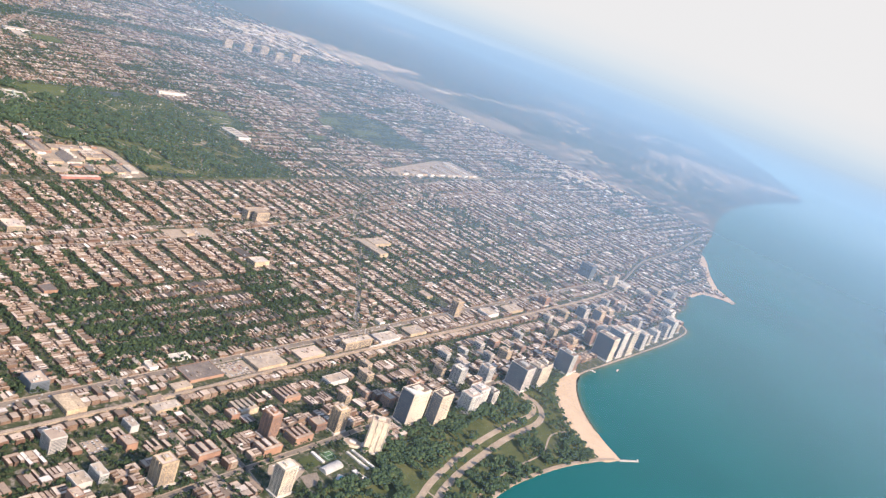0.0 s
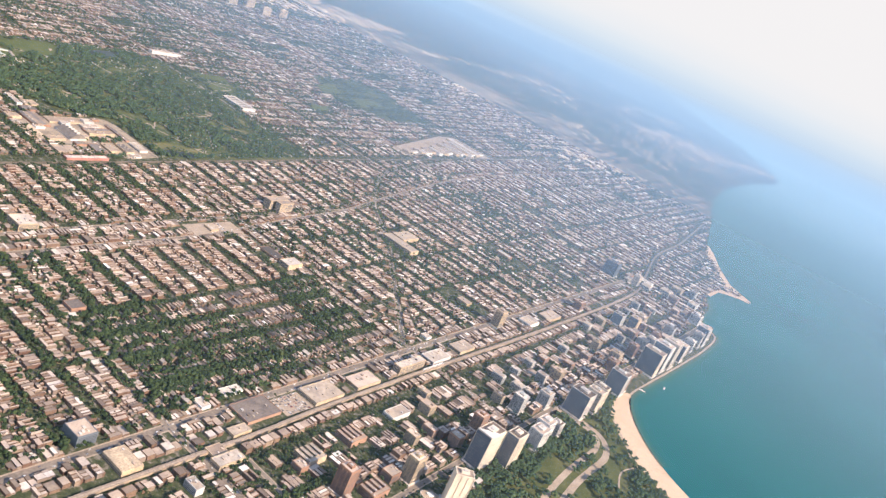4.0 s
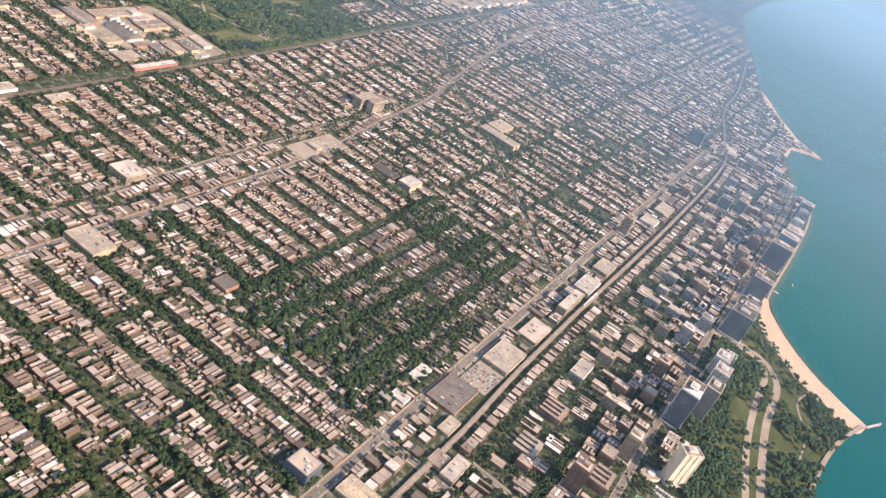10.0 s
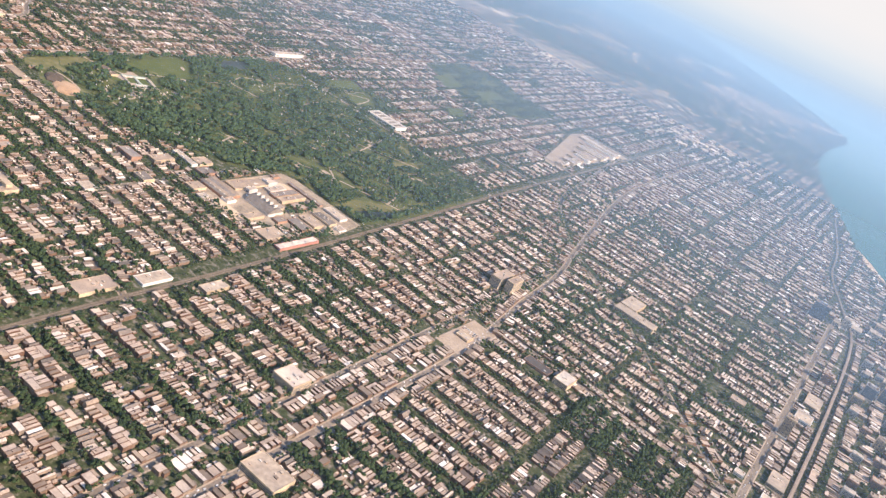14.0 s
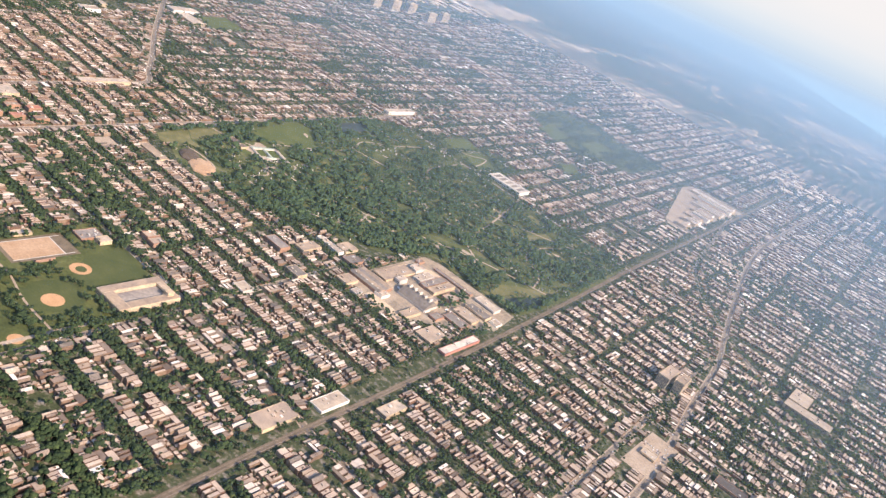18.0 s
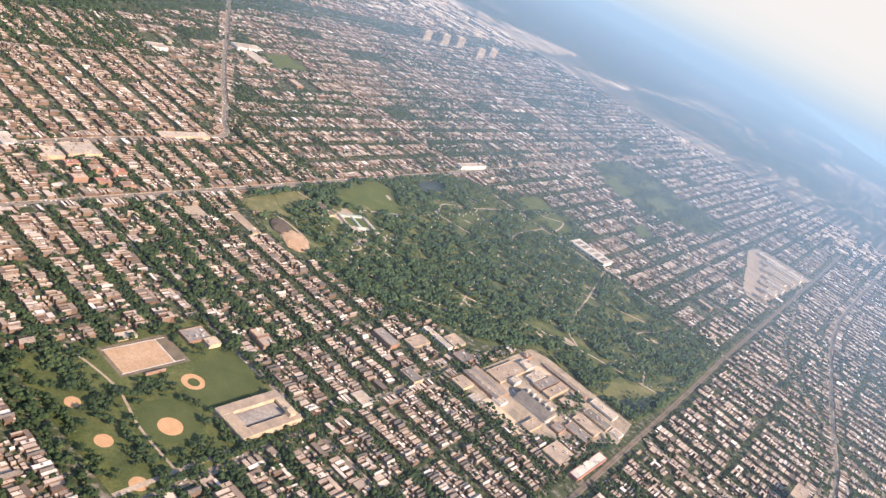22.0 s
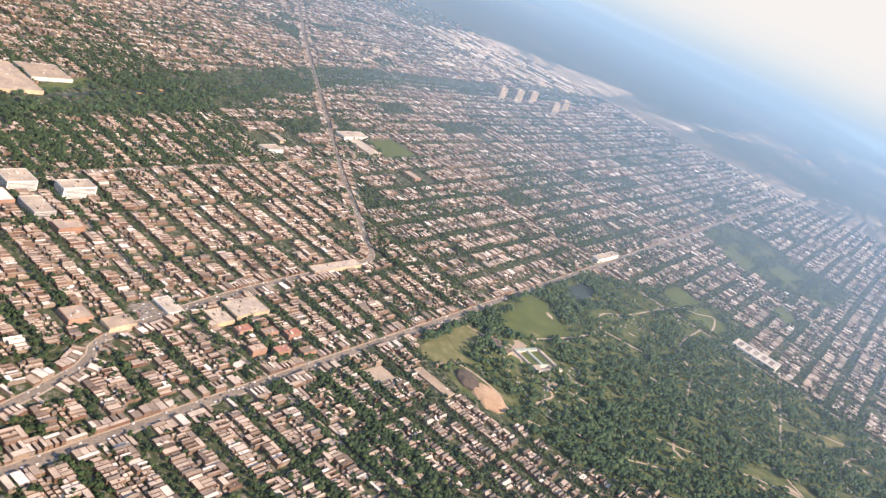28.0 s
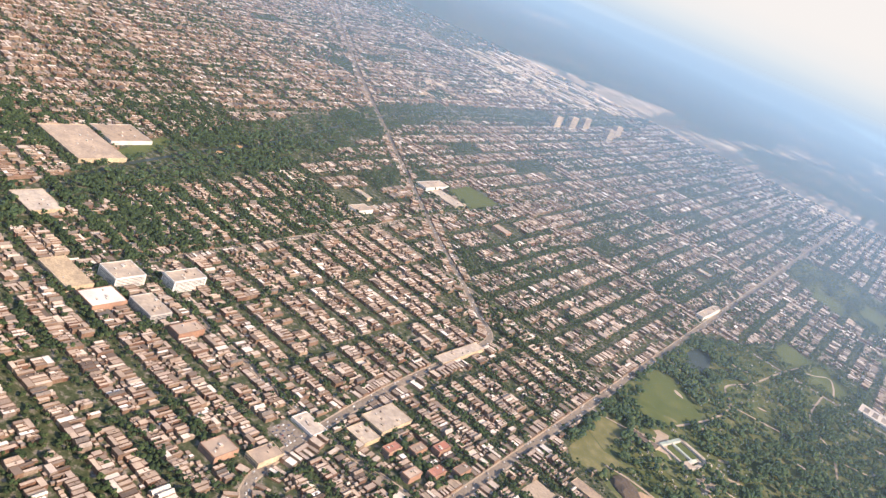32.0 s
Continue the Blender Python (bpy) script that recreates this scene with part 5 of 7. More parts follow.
for k, (poly, label) in enumerate(CEM_FIELDS):
    sheet("lawn", poly, 0.14 + 0.01 * k, DRY if k in (0, 5, 9, 10, 11) else GRASS if k in (6, 8) else OUTFIELD, label, "lawn")
    if k not in (6, 8):
        claim(poly)
# small dry clearings between the trees
clear = random.Random(21)
for k in range(170):
    x, y, a, r = clear.uniform(-900, -645), clear.uniform(440, 655), clear.uniform(-0.5, 0.9), clear.uniform(1.8, 5.5)
    if inside(np.array([x - 6, x + 6, x]), np.array([y, y, y + 6]), CEMETERY).all():
        poly = [(x + r * f * math.cos(b) * math.cos(a) - r * 0.4 * f * math.sin(b) * math.sin(a), y + r * f * math.cos(b) * math.sin(a) + r * 0.4 * f * math.sin(b) * math.cos(a)) for b, f in ((0.628 * q, clear.uniform(0.75, 1.3)) for q in range(10))]
        sheet("clearing", poly, 0.1 + 0.0005 * k, (DRY, DRY, DRY, PAVED)[k % 4], "dry grass clearing among cemetery trees", "lawn")
        claim([(x + (a_ - x) * 1.5, y + (b_ - y) * 1.5) for a_, b_ in poly])
POND = [(-917, 575), (-916, 600), (-904, 598), (-898, 571), (-906, 559)]
sheet("pond", smooth_line(POND + POND[:1], 4)[:-1], 0.2, varied("pond_water", [(0, (0.03, 0.045, 0.04)), (1, (0.04, 0.055, 0.05))], rough=0.35, depth=0.1), "dark still pond among trees", "pond")
claim(POND)
POND2 = [(-655, 475), (-646, 508), (-638, 500), (-644, 470)]
sheet("pond", smooth_line(POND2 + POND2[:1], 4)[:-1], 0.2, bpy.data.materials["pond_water"], "dark narrow pond near the railway", "pond")
claim(POND2)
mound = anchor("earth_mound", -853, 370, -20, "bare sandy earth mound in the cemetery", "mound")
bm = bmesh.new()
bmesh.ops.create_uvsphere(bm, u_segments=20, v_segments=8, radius=1)
for v_ in bm.verts:
    v_.co.z = max(v_.co.z, 0)
    v_.co = Vector((v_.co.x * 13, v_.co.y * 9, v_.co.z * 1.8)) * (1 + 0.25 * noise.noise(v_.co * 3))
part("earth", bm, TRACK, mound)
claim(rect(-878, 357, -840, 383))
bank = anchor("spoil_bank", -869, 371, -25, "dark spoil bank beside the sandy mound", "mound")
bm = bmesh.new()
bmesh.ops.create_uvsphere(bm, u_segments=20, v_segments=8, radius=1)
for v_ in bm.verts:
    v_.co = Vector((v_.co.x * 10, v_.co.y * 7, max(v_.co.z, 0) * 2.4)) * (1 + 0.25 * noise.noise(v_.co * 3))
part("earth", bm, BARK, bank)
building("yard_shed", -888, 343, -863, 350, 1.4, TAN_WALL, TAN_ROOF, "long low yard shed with a tan roof", "shed", 2)
COPPER = varied("green_copper_roof", [(0, (0.36, 0.42, 0.36)), (1, (0.46, 0.5, 0.44))], depth=0.2)
halls = anchor("memorial_halls", -863, 440, -14, "white memorial halls with pale green roofs round courts", "mausoleum")
for dims, roof in (((-12, 9, 0, 12, 11.5, 1.3), PALE_ROOF), ((-12, -11, 0, -9.5, 9, 1.3), COPPER), ((-9.5, -1.4, 0, 5, 0.6, 1.2), COPPER), ((5, -11, 0, 11, -6, 1.8), PALE_ROOF), ((5, -6, 0, 7, 3, 1.5), COPPER), ((9, -6, 0, 11, 3, 1.5), PALE_ROOF), ((5, 3, 0, 11, 5, 1.5), PALE_ROOF), ((-9.5, -11, 0, 5, -9.2, 1.2), PALE_ROOF)):
    hall = part("hall", boxes(dims), CONCRETE, halls)
    part("roof_deck", boxes((dims[0] + 0.15, dims[1] + 0.15, dims[5], dims[3] - 0.15, dims[4] - 0.15, dims[5] + 0.12)), roof, hall)
sheet("forecourt", [(-884, 448), (-877, 449), (-870, 428), (-877, 425)], 0.22, PAVED, "pale forecourt of the memorial halls", "yard")
sheet("forecourt", [(-850, 424), (-846, 434), (-838, 428), (-842, 415)], 0.22, PAVED, "pale forecourt of the memorial halls", "yard")
building("chapel", -892, 422, -875, 428, 1.8, TAN_WALL, FLAT_ROOF, "tan cemetery office with a grey roof", "office", 2)
for k, pts in enumerate(([(-916, 420), (-894, 426), (-880, 436), (-866, 426)], [(-885, 378), (-871, 381), (-853, 380), (-838, 374), (-800, 392), (-760, 430)], [(-856, 404), (-844, 398), (-834, 393)], [(-846, 420), (-836, 415), (-834, 393), (-800, 400)],
                         [(-880, 462), (-869, 505), (-868, 540), (-880, 565), (-870, 600), (-862, 660), (-850, 715)], [(-846, 430), (-800, 440), (-750, 470), (-700, 500), (-645, 520)], [(-868, 540), (-800, 560), (-740, 590), (-660, 640)],
                         [(-830, 660), (-826, 600), (-800, 560), (-780, 480), (-760, 430)], [(-760, 655), (-740, 590), (-720, 520), (-700, 500), (-680, 470)], [(-655, 515), (-665, 540), (-690, 560), (-690, 600), (-670, 640)],
                         [(-858, 680), (-845, 690), (-835, 705), (-828, 690), (-824, 672)])):
    ln = smooth_line(pts, 6)
    strip("cemetery_drive", ln, 0.8, 0.24 + 0.004 * k, PAVED, "pale winding cemetery drive", "path")
    claim_line(ln, 0.9)

# river with its woods, playing fields
RIVER_LINE = smooth_line([(-1172, 100), (-1196, 230), (-1228, 300), (-1252, 390), (-1268, 470), (-1325, 650), (-1362, 800), (-1366, 1088), (-1358, 1400), (-1330, 1700)], 5)
strip("river_water", RIVER_LINE, 1.5, 0.2, bpy.data.materials["pond_water"], "narrow green river between woods", "river")
claim_line(RIVER_LINE, 1.2)
sheet("lawn", [(-1253, 321), (-1277, 375), (-1267, 376), (-1240, 322)], 0.2, OUTFIELD, "bright mown lawn by the river woods", "lawn")
claim([(-1253, 321), (-1277, 375), (-1267, 376), (-1240, 322)])
for x, y in ((-1249, 405), (-1259, 431)):
    disc("infield", x, y, 4, 0.24, CLAY, "clay baseball infield near the river")
    claim(rect(x - 5, y - 5, x + 5, y + 5))
FIELDS = [[(-1171, 600), (-1177, 641), (-1141, 643), (-1134, 591)], [(-902, 924), (-907, 970), (-868, 952), (-864, 906)], [(-855, 950), (-858, 1012), (-825, 1006), (-830, 945)], [(-814, 828), (-811, 857), (-788, 835), (-793, 807)]]
NORTH_PARK = [(-942, 960), (-950, 1068), (-909, 1101), (-837, 1065), (-776, 1062), (-781, 953), (-820, 924), (-836, 904), (-879, 927)]
claim(NORTH_PARK, True, False)
sheet("park_ground", NORTH_PARK, 0.09, GRASS, "green park lawn under trees", "lawn")
for poly in FIELDS:
    sheet("playing_field", poly, 0.2, OUTFIELD, "green playing field among houses", "lawn")
    claim(poly)

# long parallel sheds of the works beside the railway
sheet("works_yard", [(-664, 850), (-686, 850), (-735, 1030), (-732, 1062), (-660, 1066)], 0.12, PAVED, "pale paved yard of the works", "yard")
claim([(-664, 850), (-686, 850), (-735, 1030), (-732, 1062), (-660, 1066)])
for k, y in enumerate(np.arange(862, 1056, 14.0)):
    west = float(np.interp(y, [862, 967, 1042], [-676, -698, -728])) + (0, 6, 2, 9)[k % 4]
    building("works_shed", west, y, -665 + (0, -4, 1)[k % 3], y + (11, 13, 9)[k % 3], (3, 2.4, 3.6)[k % 3], (TAN_WALL, WHITE_WALL)[k % 2], (PALE_ROOF, TAN_ROOF, PALE_ROOF)[k % 3],
             ("long works shed with a pale roof beside the railway", "long works shed with a tan roof beside the railway")[k % 2], "factory", 5, bands=False, group="works sheds")

# red brick flats beside the broad street
RED_TILE = varied("red_tile_roof", [(0, (0.34, 0.14, 0.105)), (1, (0.42, 0.2, 0.15))], depth=0.2)
for k, (x, y) in enumerate(((-947, 272), (-941, 284), (-936, 296), (-931, 268), (-926, 280), (-921, 293))):
    building("apartment_house", x - 2.4, y - 4.5, x + 2.4, y + 4.5, 3.4, BROWN, (RED_TILE, FLAT_ROOF)[k % 2], ("red brick flats with a red tiled roof", "red brick flats with a flat roof")[k % 2], "apartments", 2, group="red brick flats")

# college halls near the railway bend
for x0, y0, x1, y1, h_, wall, roof, label in ((-345, 872, -339, 884, 5, CREAM, PALE_ROOF, "cream college hall with a flat roof"), (-328, 884, -318, 896, 5, CREAM, PALE_ROOF, "broad cream college hall near the bend"), (-336, 900, -322, 912, 4, WHITE_WALL, PALE_ROOF, "white college hall among lawns"),
                                              (-312, 905, -300, 918, 6, CREAM, PALE_ROOF, "cream college block near the lake"), (-296, 890, -286, 900, 8, BROWN, GREY_ROOF, "brown brick college block"), (-280, 915, -270, 930, 6, WHITE_WALL, PALE_ROOF, "white college block on the shore"),
                                              (-352, 893, -345, 905, 3, BROWN, TAN_ROOF, "red brick college hall beside the tower"), (-308, 935, -296, 947, 7, TAN_WALL, TAN_ROOF, "tan college block near the point"), (-292, 952, -284, 966, 9, GREY_CONC, GREY_ROOF, "grey flats near the point")):
    building("college_hall", x0, y0, x1, y1, h_, wall, roof, label, "college", 3)

# mid-height flats between the viaduct and the lake
mid = random.Random(5)
for k in range(64):
    col = mid.choice((-296, -283.5, -268.5, -255))
    x, y = col + mid.uniform(-1, 1), mid.uniform(178, 860)
    w_, d_, h_ = mid.uniform(3.2, 4.6), mid.uniform(2.2, 4.2), mid.uniform(3.5, 8.5)
    x -= 0.012 * (y - 300)
    if at_map(taken, np.array([x - w_, x + w_, x - w_, x + w_, x]), np.array([y - d_, y - d_, y + d_, y + d_, y])).any():
        continue
    wall, word = mid.choice(((BROWN, "red-brown brick"), (BROWN, "red-brown brick"), (TAN_WALL, "tan brick"), (CONCRETE, "pale concrete"), (GREY_CONC, "grey")))
    building("apartment_house", x - w_, y - d_, x + w_, y + d_, h_, wall, mid.choice((FLAT_ROOF, PALE_ROOF)), word + " apartment house near the lake", "apartments", 3, group="mid-height flats")

# smaller halls that fill the works
fill = random.Random(21)
for k in range(46):
    x, y = fill.uniform(-716, -636), fill.uniform(368, 462)
    w_, d_ = fill.uniform(1.8, 4.5), fill.uniform(2.5, 7)
    px, py = np.array([x - w_, x + w_, x - w_, x + w_, x]), np.array([y - d_, y - d_, y + d_, y + d_, y])
    if inside(px, py, FACTORY).all() and not any(abs(x - o[0]) < w_ + o[2] + 0.6 and abs(y - o[1]) < d_ + o[3] + 0.6 for o in WORK_BOXES):
        wall, roof, word = fill.choice(((TAN_WALL, PALE_ROOF, "tan workshop with a pale roof"), (CONCRETE, FLAT_ROOF, "grey-roofed workshop among factory halls"), (BROWN, FLAT_ROOF, "brick workshop among factory halls"), (WHITE_WALL, PALE_ROOF, "white-roofed shed among factory halls")))
        building("workshop", x - w_, y - d_, x + w_, y + d_, fill.uniform(1.2, 2.6), wall, roof, word, "workshop", 2, bands=False)
# ---- districts of houses: west numbers, north numbers, way of the rows, share of gabled roofs, share of trees, size ----
rng = np.random.default_rng(7)
SHOPS = []


def frontage(line, half, rng, share=0.8, tall=1.0):
    """Shops and flats shoulder to shoulder along both sides of a main street."""
    line = np.asarray(line, float)
    seg = np.linalg.norm(np.diff(line, axis=0), axis=1)
    run = np.r_[0, np.cumsum(seg)]
    for side in (1, -1):
        s = rng.uniform(0, 4)
        while s < run[-1] - 6:
            wide, deep, high = rng.choice([2.0, 2.8, 4.0, 6.5, 9.0], p=[0.3, 0.25, 0.2, 0.15, 0.1]), rng.uniform(4.5, 7.5), rng.uniform(0.9, 2.3) * tall
            m = s + wide / 2
            x, y = np.interp(m, run, line[:, 0]), np.interp(m, run, line[:, 1])
            x2, y2 = np.interp(m + 0.5, run, line[:, 0]), np.interp(m + 0.5, run, line[:, 1])
            d = np.array([x2 - x, y2 - y])
            d /= np.linalg.norm(d)
            n = np.array([-d[1], d[0]]) * side
            cx, cy = x + n[0] * (half + 0.9 + deep / 2), y + n[1] * (half + 0.9 + deep / 2)
            cor = [(cx + a * d[0] * wide / 2 + b * n[0] * deep / 2, cy + a * d[1] * wide / 2 + b * n[1] * deep / 2) for a, b in ((-1, -1), (1, -1), (1, 1), (-1, 1))]
            px, py = np.array([c[0] for c in cor] + [cx]), np.array([c[1] for c in cor] + [cy])
            inner = np.r_[px * 0.8 + cx * 0.2], np.r_[py * 0.8 + cy * 0.2]
            if rng.random() < share and not at_map(taken, *inner).any() and 100 < cy < 1500:
                SHOPS.append((cx, cy, wide, deep, high, math.atan2(d[1], d[0])))
                claim(cor)
            s += wide + (0.15 if rng.random() < 0.8 else rng.uniform(1, 4))


for name, line, half in MAIN:
    if name in ("road_western", "road_broadway", "road_clark", "road_lincoln", "road_foster", "road_lawrence", "road_peterson", "road_devon", "road_ashland", "road_bryn_mawr", "road_damen", "road_ridge", "road_california"):
        dense = np.array([(np.interp(q, np.arange(len(line)), line[:, 0]), np.interp(q, np.arange(len(line)), line[:, 1])) for q in np.linspace(0, len(line) - 1, 200)])
        frontage(dense, half, rng, {"road_damen": 0.35, "road_ridge": 0.4, "road_foster": 0.55, "road_california": 0.4}.get(name, 0.85))
for x, y0, y1 in ((-325, 180, 840),):
    for y in np.arange(y0, y1, 5.1):
        for xx in (-328.5, -321.5):
            if rng.random() < 0.93 and not at_map(taken, np.array([xx - 2.2, xx, xx + 2.2]), np.array([y - 1.8, y, y + 1.8])).any():
                SHOPS.append((xx, y, rng.uniform(4.5, 6), rng.uniform(3.5, 5), rng.uniform(1.2, 2.8), 0.0))
                claim(rect(xx - 3, y - 2.5, xx + 3, y + 2.5))
DISTRICTS = []
DISTRICTS += [(1222, 1545, 4618, 5168, "ew", 0.1, 0.6, 1.0),
              (1600, 1772, 4618, 5568, "ew", 0.25, 0.7, 1.0),
              (1222, 1406, 5176, 5570, "ns", 0.5, 1.45, 1.05),
              (1406, 1545, 5168, 5568, "ew", 0.08, 0.7, 1.0),
              (1545, 1590, 4618, 5568, "ew", 0.1, 0.4, 1.1),
              (1222, 1776, 5580, 5970, "ew", 0.2, 0.75, 1.0),
              (1222, 1790, 5980, 6376, "ew", 0.1, 0.9, 1.1),
              (1023, 1139, 4600, 5600, "ns", 0.03, 0.45, 1.3),
              (1026, 1139, 5605, 6376, "ns", 0.03, 0.5, 1.3),
              (985, 1034, 4600, 5640, "ns", 0.0, 0.4, 1.5)]
DISTRICTS += [(1800, 1975, 4618, 5186, "ew", 0.3, 0.8, 1.1),
              (1800, 1975, 5187, 5568, "ew", 0.4, 0.85, 0.95),
              (1981, 2370, 4618, 5184, "ew", 0.25, 0.65, 1.0),
              (1981, 2370, 5187, 5468, "ew", 0.45, 0.95, 0.95),
              (2382, 2785, 4618, 5168, "ew", 0.15, 0.75, 1.0),
              (2382, 2785, 5168, 5570, "ew", 0.15, 0.8, 1.05),
              (2795, 3250, 4618, 5168, "ew", 0.3, 1.5, 0.95),
              (2795, 3250, 5168, 5570, "ew", 0.35, 1.7, 0.95),
              (2382, 2785, 5582, 5970, "ns", 0.2, 0.85, 1.1),
              (2795, 3185, 5582, 5970, "ns", 0.25, 0.8, 1.15)]
DISTRICTS += [(2382, 2785, 5982, 6375, "ns", 0.2, 0.95, 1.05),
              (2795, 3185, 5982, 6375, "ns", 0.25, 0.8, 1.15),
              (1798, 1848, 5982, 7190, "ew", 0.15, 0.7, 1.2),
              (1850, 2370, 5982, 6375, "ns", 0.2, 0.9, 1.0),
              (1040, 1800, 6385, 7190, "ew", 0.1, 0.6, 1.4),
              (1850, 2370, 6385, 7190, "ns", 0.2, 0.9, 1.2),
              (2382, 3185, 6385, 7190, "ns", 0.25, 0.9, 1.25),
              (3195, 4600, 4600, 6000, "ns", 0.3, 0.7, 1.4),
              (3195, 4600, 6000, 7190, "ns", 0.3, 0.8, 1.5),
              (1250, 2400, 7200, 8000, "ns", 0.2, 0.8, 2.0)]
DISTRICTS += [(2400, 3200, 7200, 8000, "ns", 0.2, 0.9, 1.6)]
STEP, CROSS = 50.0, 100.0
HOUSES, TREES, PLOTS = [], [], []


def lots(a0, a1, size, gable, rng, ends=6.0, solid=False):
    """A row of houses between two cross streets: place along it, width, depth, height, gabled or not, large or not."""
    out, a, loose = [], a0 + ends + 0.5, rng.choice([0.01, 0.05, 0.14, 0.35], p=[0.5, 0.3, 0.14, 0.06])
    if solid:
        loose = rng.choice([0.0, 0.06])
    tone = rng.uniform(0.9, 1.12)
    while a < a1 - ends:
        big = rng.random() < (0.32 if solid else (0.12 if ends > 6 else 0.2) if gable < 0.4 else 0.05)
        wide = (rng.uniform(3.2, 6.0) if big else rng.choice([1.5, 1.7, 1.9, 2.6], p=[0.3, 0.3, 0.25, 0.15]) * rng.uniform(0.95, 1.1)) * size
        step = (wide + (0.7 if big else rng.uniform(0.1, 0.32) + 0.5 * gable)) / 0.503
        deep = rng.uniform(6.5, 9.0) if big and gable < 0.4 and not solid else rng.uniform(7.0, 10.5) if solid else rng.uniform(5.2, 7.4) * (1 - 0.3 * gable)
        high = (rng.uniform(1.9, 2.7) if big else rng.uniform(1.5, 2.3) * tone) * (1 if size < 1.35 else 1.2)
        if rng.random() > (loose if gable < 0.7 else 0.36):
            out.append((a + step / 2, wide, deep, high, gable > rng.random() and not big, big))
        a += step
    return out


for w0, w1, n0, n1, way, gable, leafy, size in DISTRICTS:
    ew_rows = way == "ew"
    across0, across1, along0, along1 = (n0, n1, w0, w1) if ew_rows else (w0, w1, n0, n1)
    count = max(1, round((across1 - across0) / STEP))
    pitch = (across1 - across0) / count
    blocks = max(1, round((along1 - along0) / CROSS))
    block = (along1 - along0) / blocks
    far_off = n0 > 6900 or w0 > 3190
    solid = w1 <= 1150 and n1 < 6400

    def spot(along, across):
        return plan(along, across) if ew_rows else plan(across, along)

    for r in range(count):
        lo, hi = across0 + r * pitch, across0 + (r + 1) * pitch
        for b in range(blocks):
            s0, s1 = along0 + b * block, along0 + (b + 1) * block
            here = spot((s0 + s1) / 2, (lo + hi) / 2)
            local = 1.2 * leafy * (0.85 if n0 > 5960 else 0.9) * rng.uniform(0.75, 1.25) * (1 + 1.5 * noise.noise((here[0] * 0.011, here[1] * 0.011, 1.7)) + 0.9 * noise.noise((here[0] * 0.03, here[1] * 0.03, 5.2)))
            local = min(max(local, 0.2), 2.4) * (0.7 if solid else 1.0)
            way_trees = 1.0 if ew_rows else 1.25 if n0 < 5600 and w0 < 1800 else 0.85
            plump = 0.85 + 0.2 * local
            kind = rng.random()
            if kind < 0.03 and not far_off and n0 > 5180:
                # a school, church or works on its own plot
                cx, cy = spot((s0 + s1) / 2, (lo + hi) / 2)
                if not at_map(taken, np.array([cx - 8, cx + 8, cx]), np.array([cy - 6, cy + 6, cy])).any():
                    PLOTS.append((cx, cy, rng.uniform(5, 10), rng.uniform(4, 7), rng.uniform(2, 4)))
                    claim(rect(cx - 9.5, cy - 6.5, cx + 9.5, cy + 6.5), True, False)
                    continue
            if kind > 0.965 and not ew_rows and n0 > 5570:
                TREES += [(*spot(rng.uniform(s0, s1), rng.uniform(lo, hi)), rng.uniform(1.2, 2.4)) for _ in range(110)]
                continue
            shift, big_block = rng.uniform(-1.3, 1.3), rng.random() < 0.14
            for side, edge in ((1, lo), (-1, hi)):
                for a, wide, deep, high, gab, big in lots(s0, s1, size * (1.35 if big_block else 1.0), gable, rng, 6.0 if ew_rows else 7.5, solid):
                    deep *= rng.uniform(0.8, 1.15)
                    front = 5.2 + rng.uniform(0, 1) if solid else 7.4 + shift * 0.6 + rng.uniform(-0.5, 0.9)
                    HOUSES.append((*spot(a, edge + side * (front + deep / 2 / 0.503)), wide, deep, high, 0 if ew_rows else 1, gab, 2 if big else 0))
                    if not far_off and not solid and rng.random() < (0.82 if ew_rows else 0.55):
                        HOUSES.append((*spot(a + rng.uniform(-0.5, 0.5), edge + side * (pitch / 2 - 2.6)), rng.uniform(1.3, 2.0), 1.9, 0.9, 0 if ew_rows else 1, rng.random() < 0.4, 1))
                    if rng.random() < (0.1 if gable < 0.3 and w0 < 2380 and n0 < 5900 else 0.3 if gable < 0.3 else 0.45) * local * (1.0 if ew_rows else 1.7):
                        TREES.append((*spot(a, edge + side * rng.uniform(pitch * 0.15, pitch * 0.46)), plump * rng.uniform(0.9, 1.8)))
                for a in np.arange(s0 + 1.5, s1 - 1, (3.0 if n0 < 5570 and not far_off else 3.2 if n0 < 6300 and not far_off else 3.8 if not far_off else 7.5) / local / way_trees):
                    if rng.random() < 0.9:
                        TREES.append((*spot(a + rng.uniform(-1.2, 1.2), edge + side * (rng.uniform(0.8, 7.6) if rng.random() < 1.0 - 0.22 * local else rng.uniform(2, pitch * 0.5))), plump * rng.uniform(0.9, 1.9) * (1.0 if n0 < 5570 and not far_off else 1.06 if not far_off else 1.3)))
            for f in np.arange(lo, hi, (4.5 if ew_rows and not far_off else 2.6 if not far_off else 6) / local):
                if rng.random() < 0.75:
                    TREES.append((*spot(s0 + rng.uniform(-5, 5) * (1.0 if ew_rows else 1.7), f), rng.uniform(1.0, 2.0)))

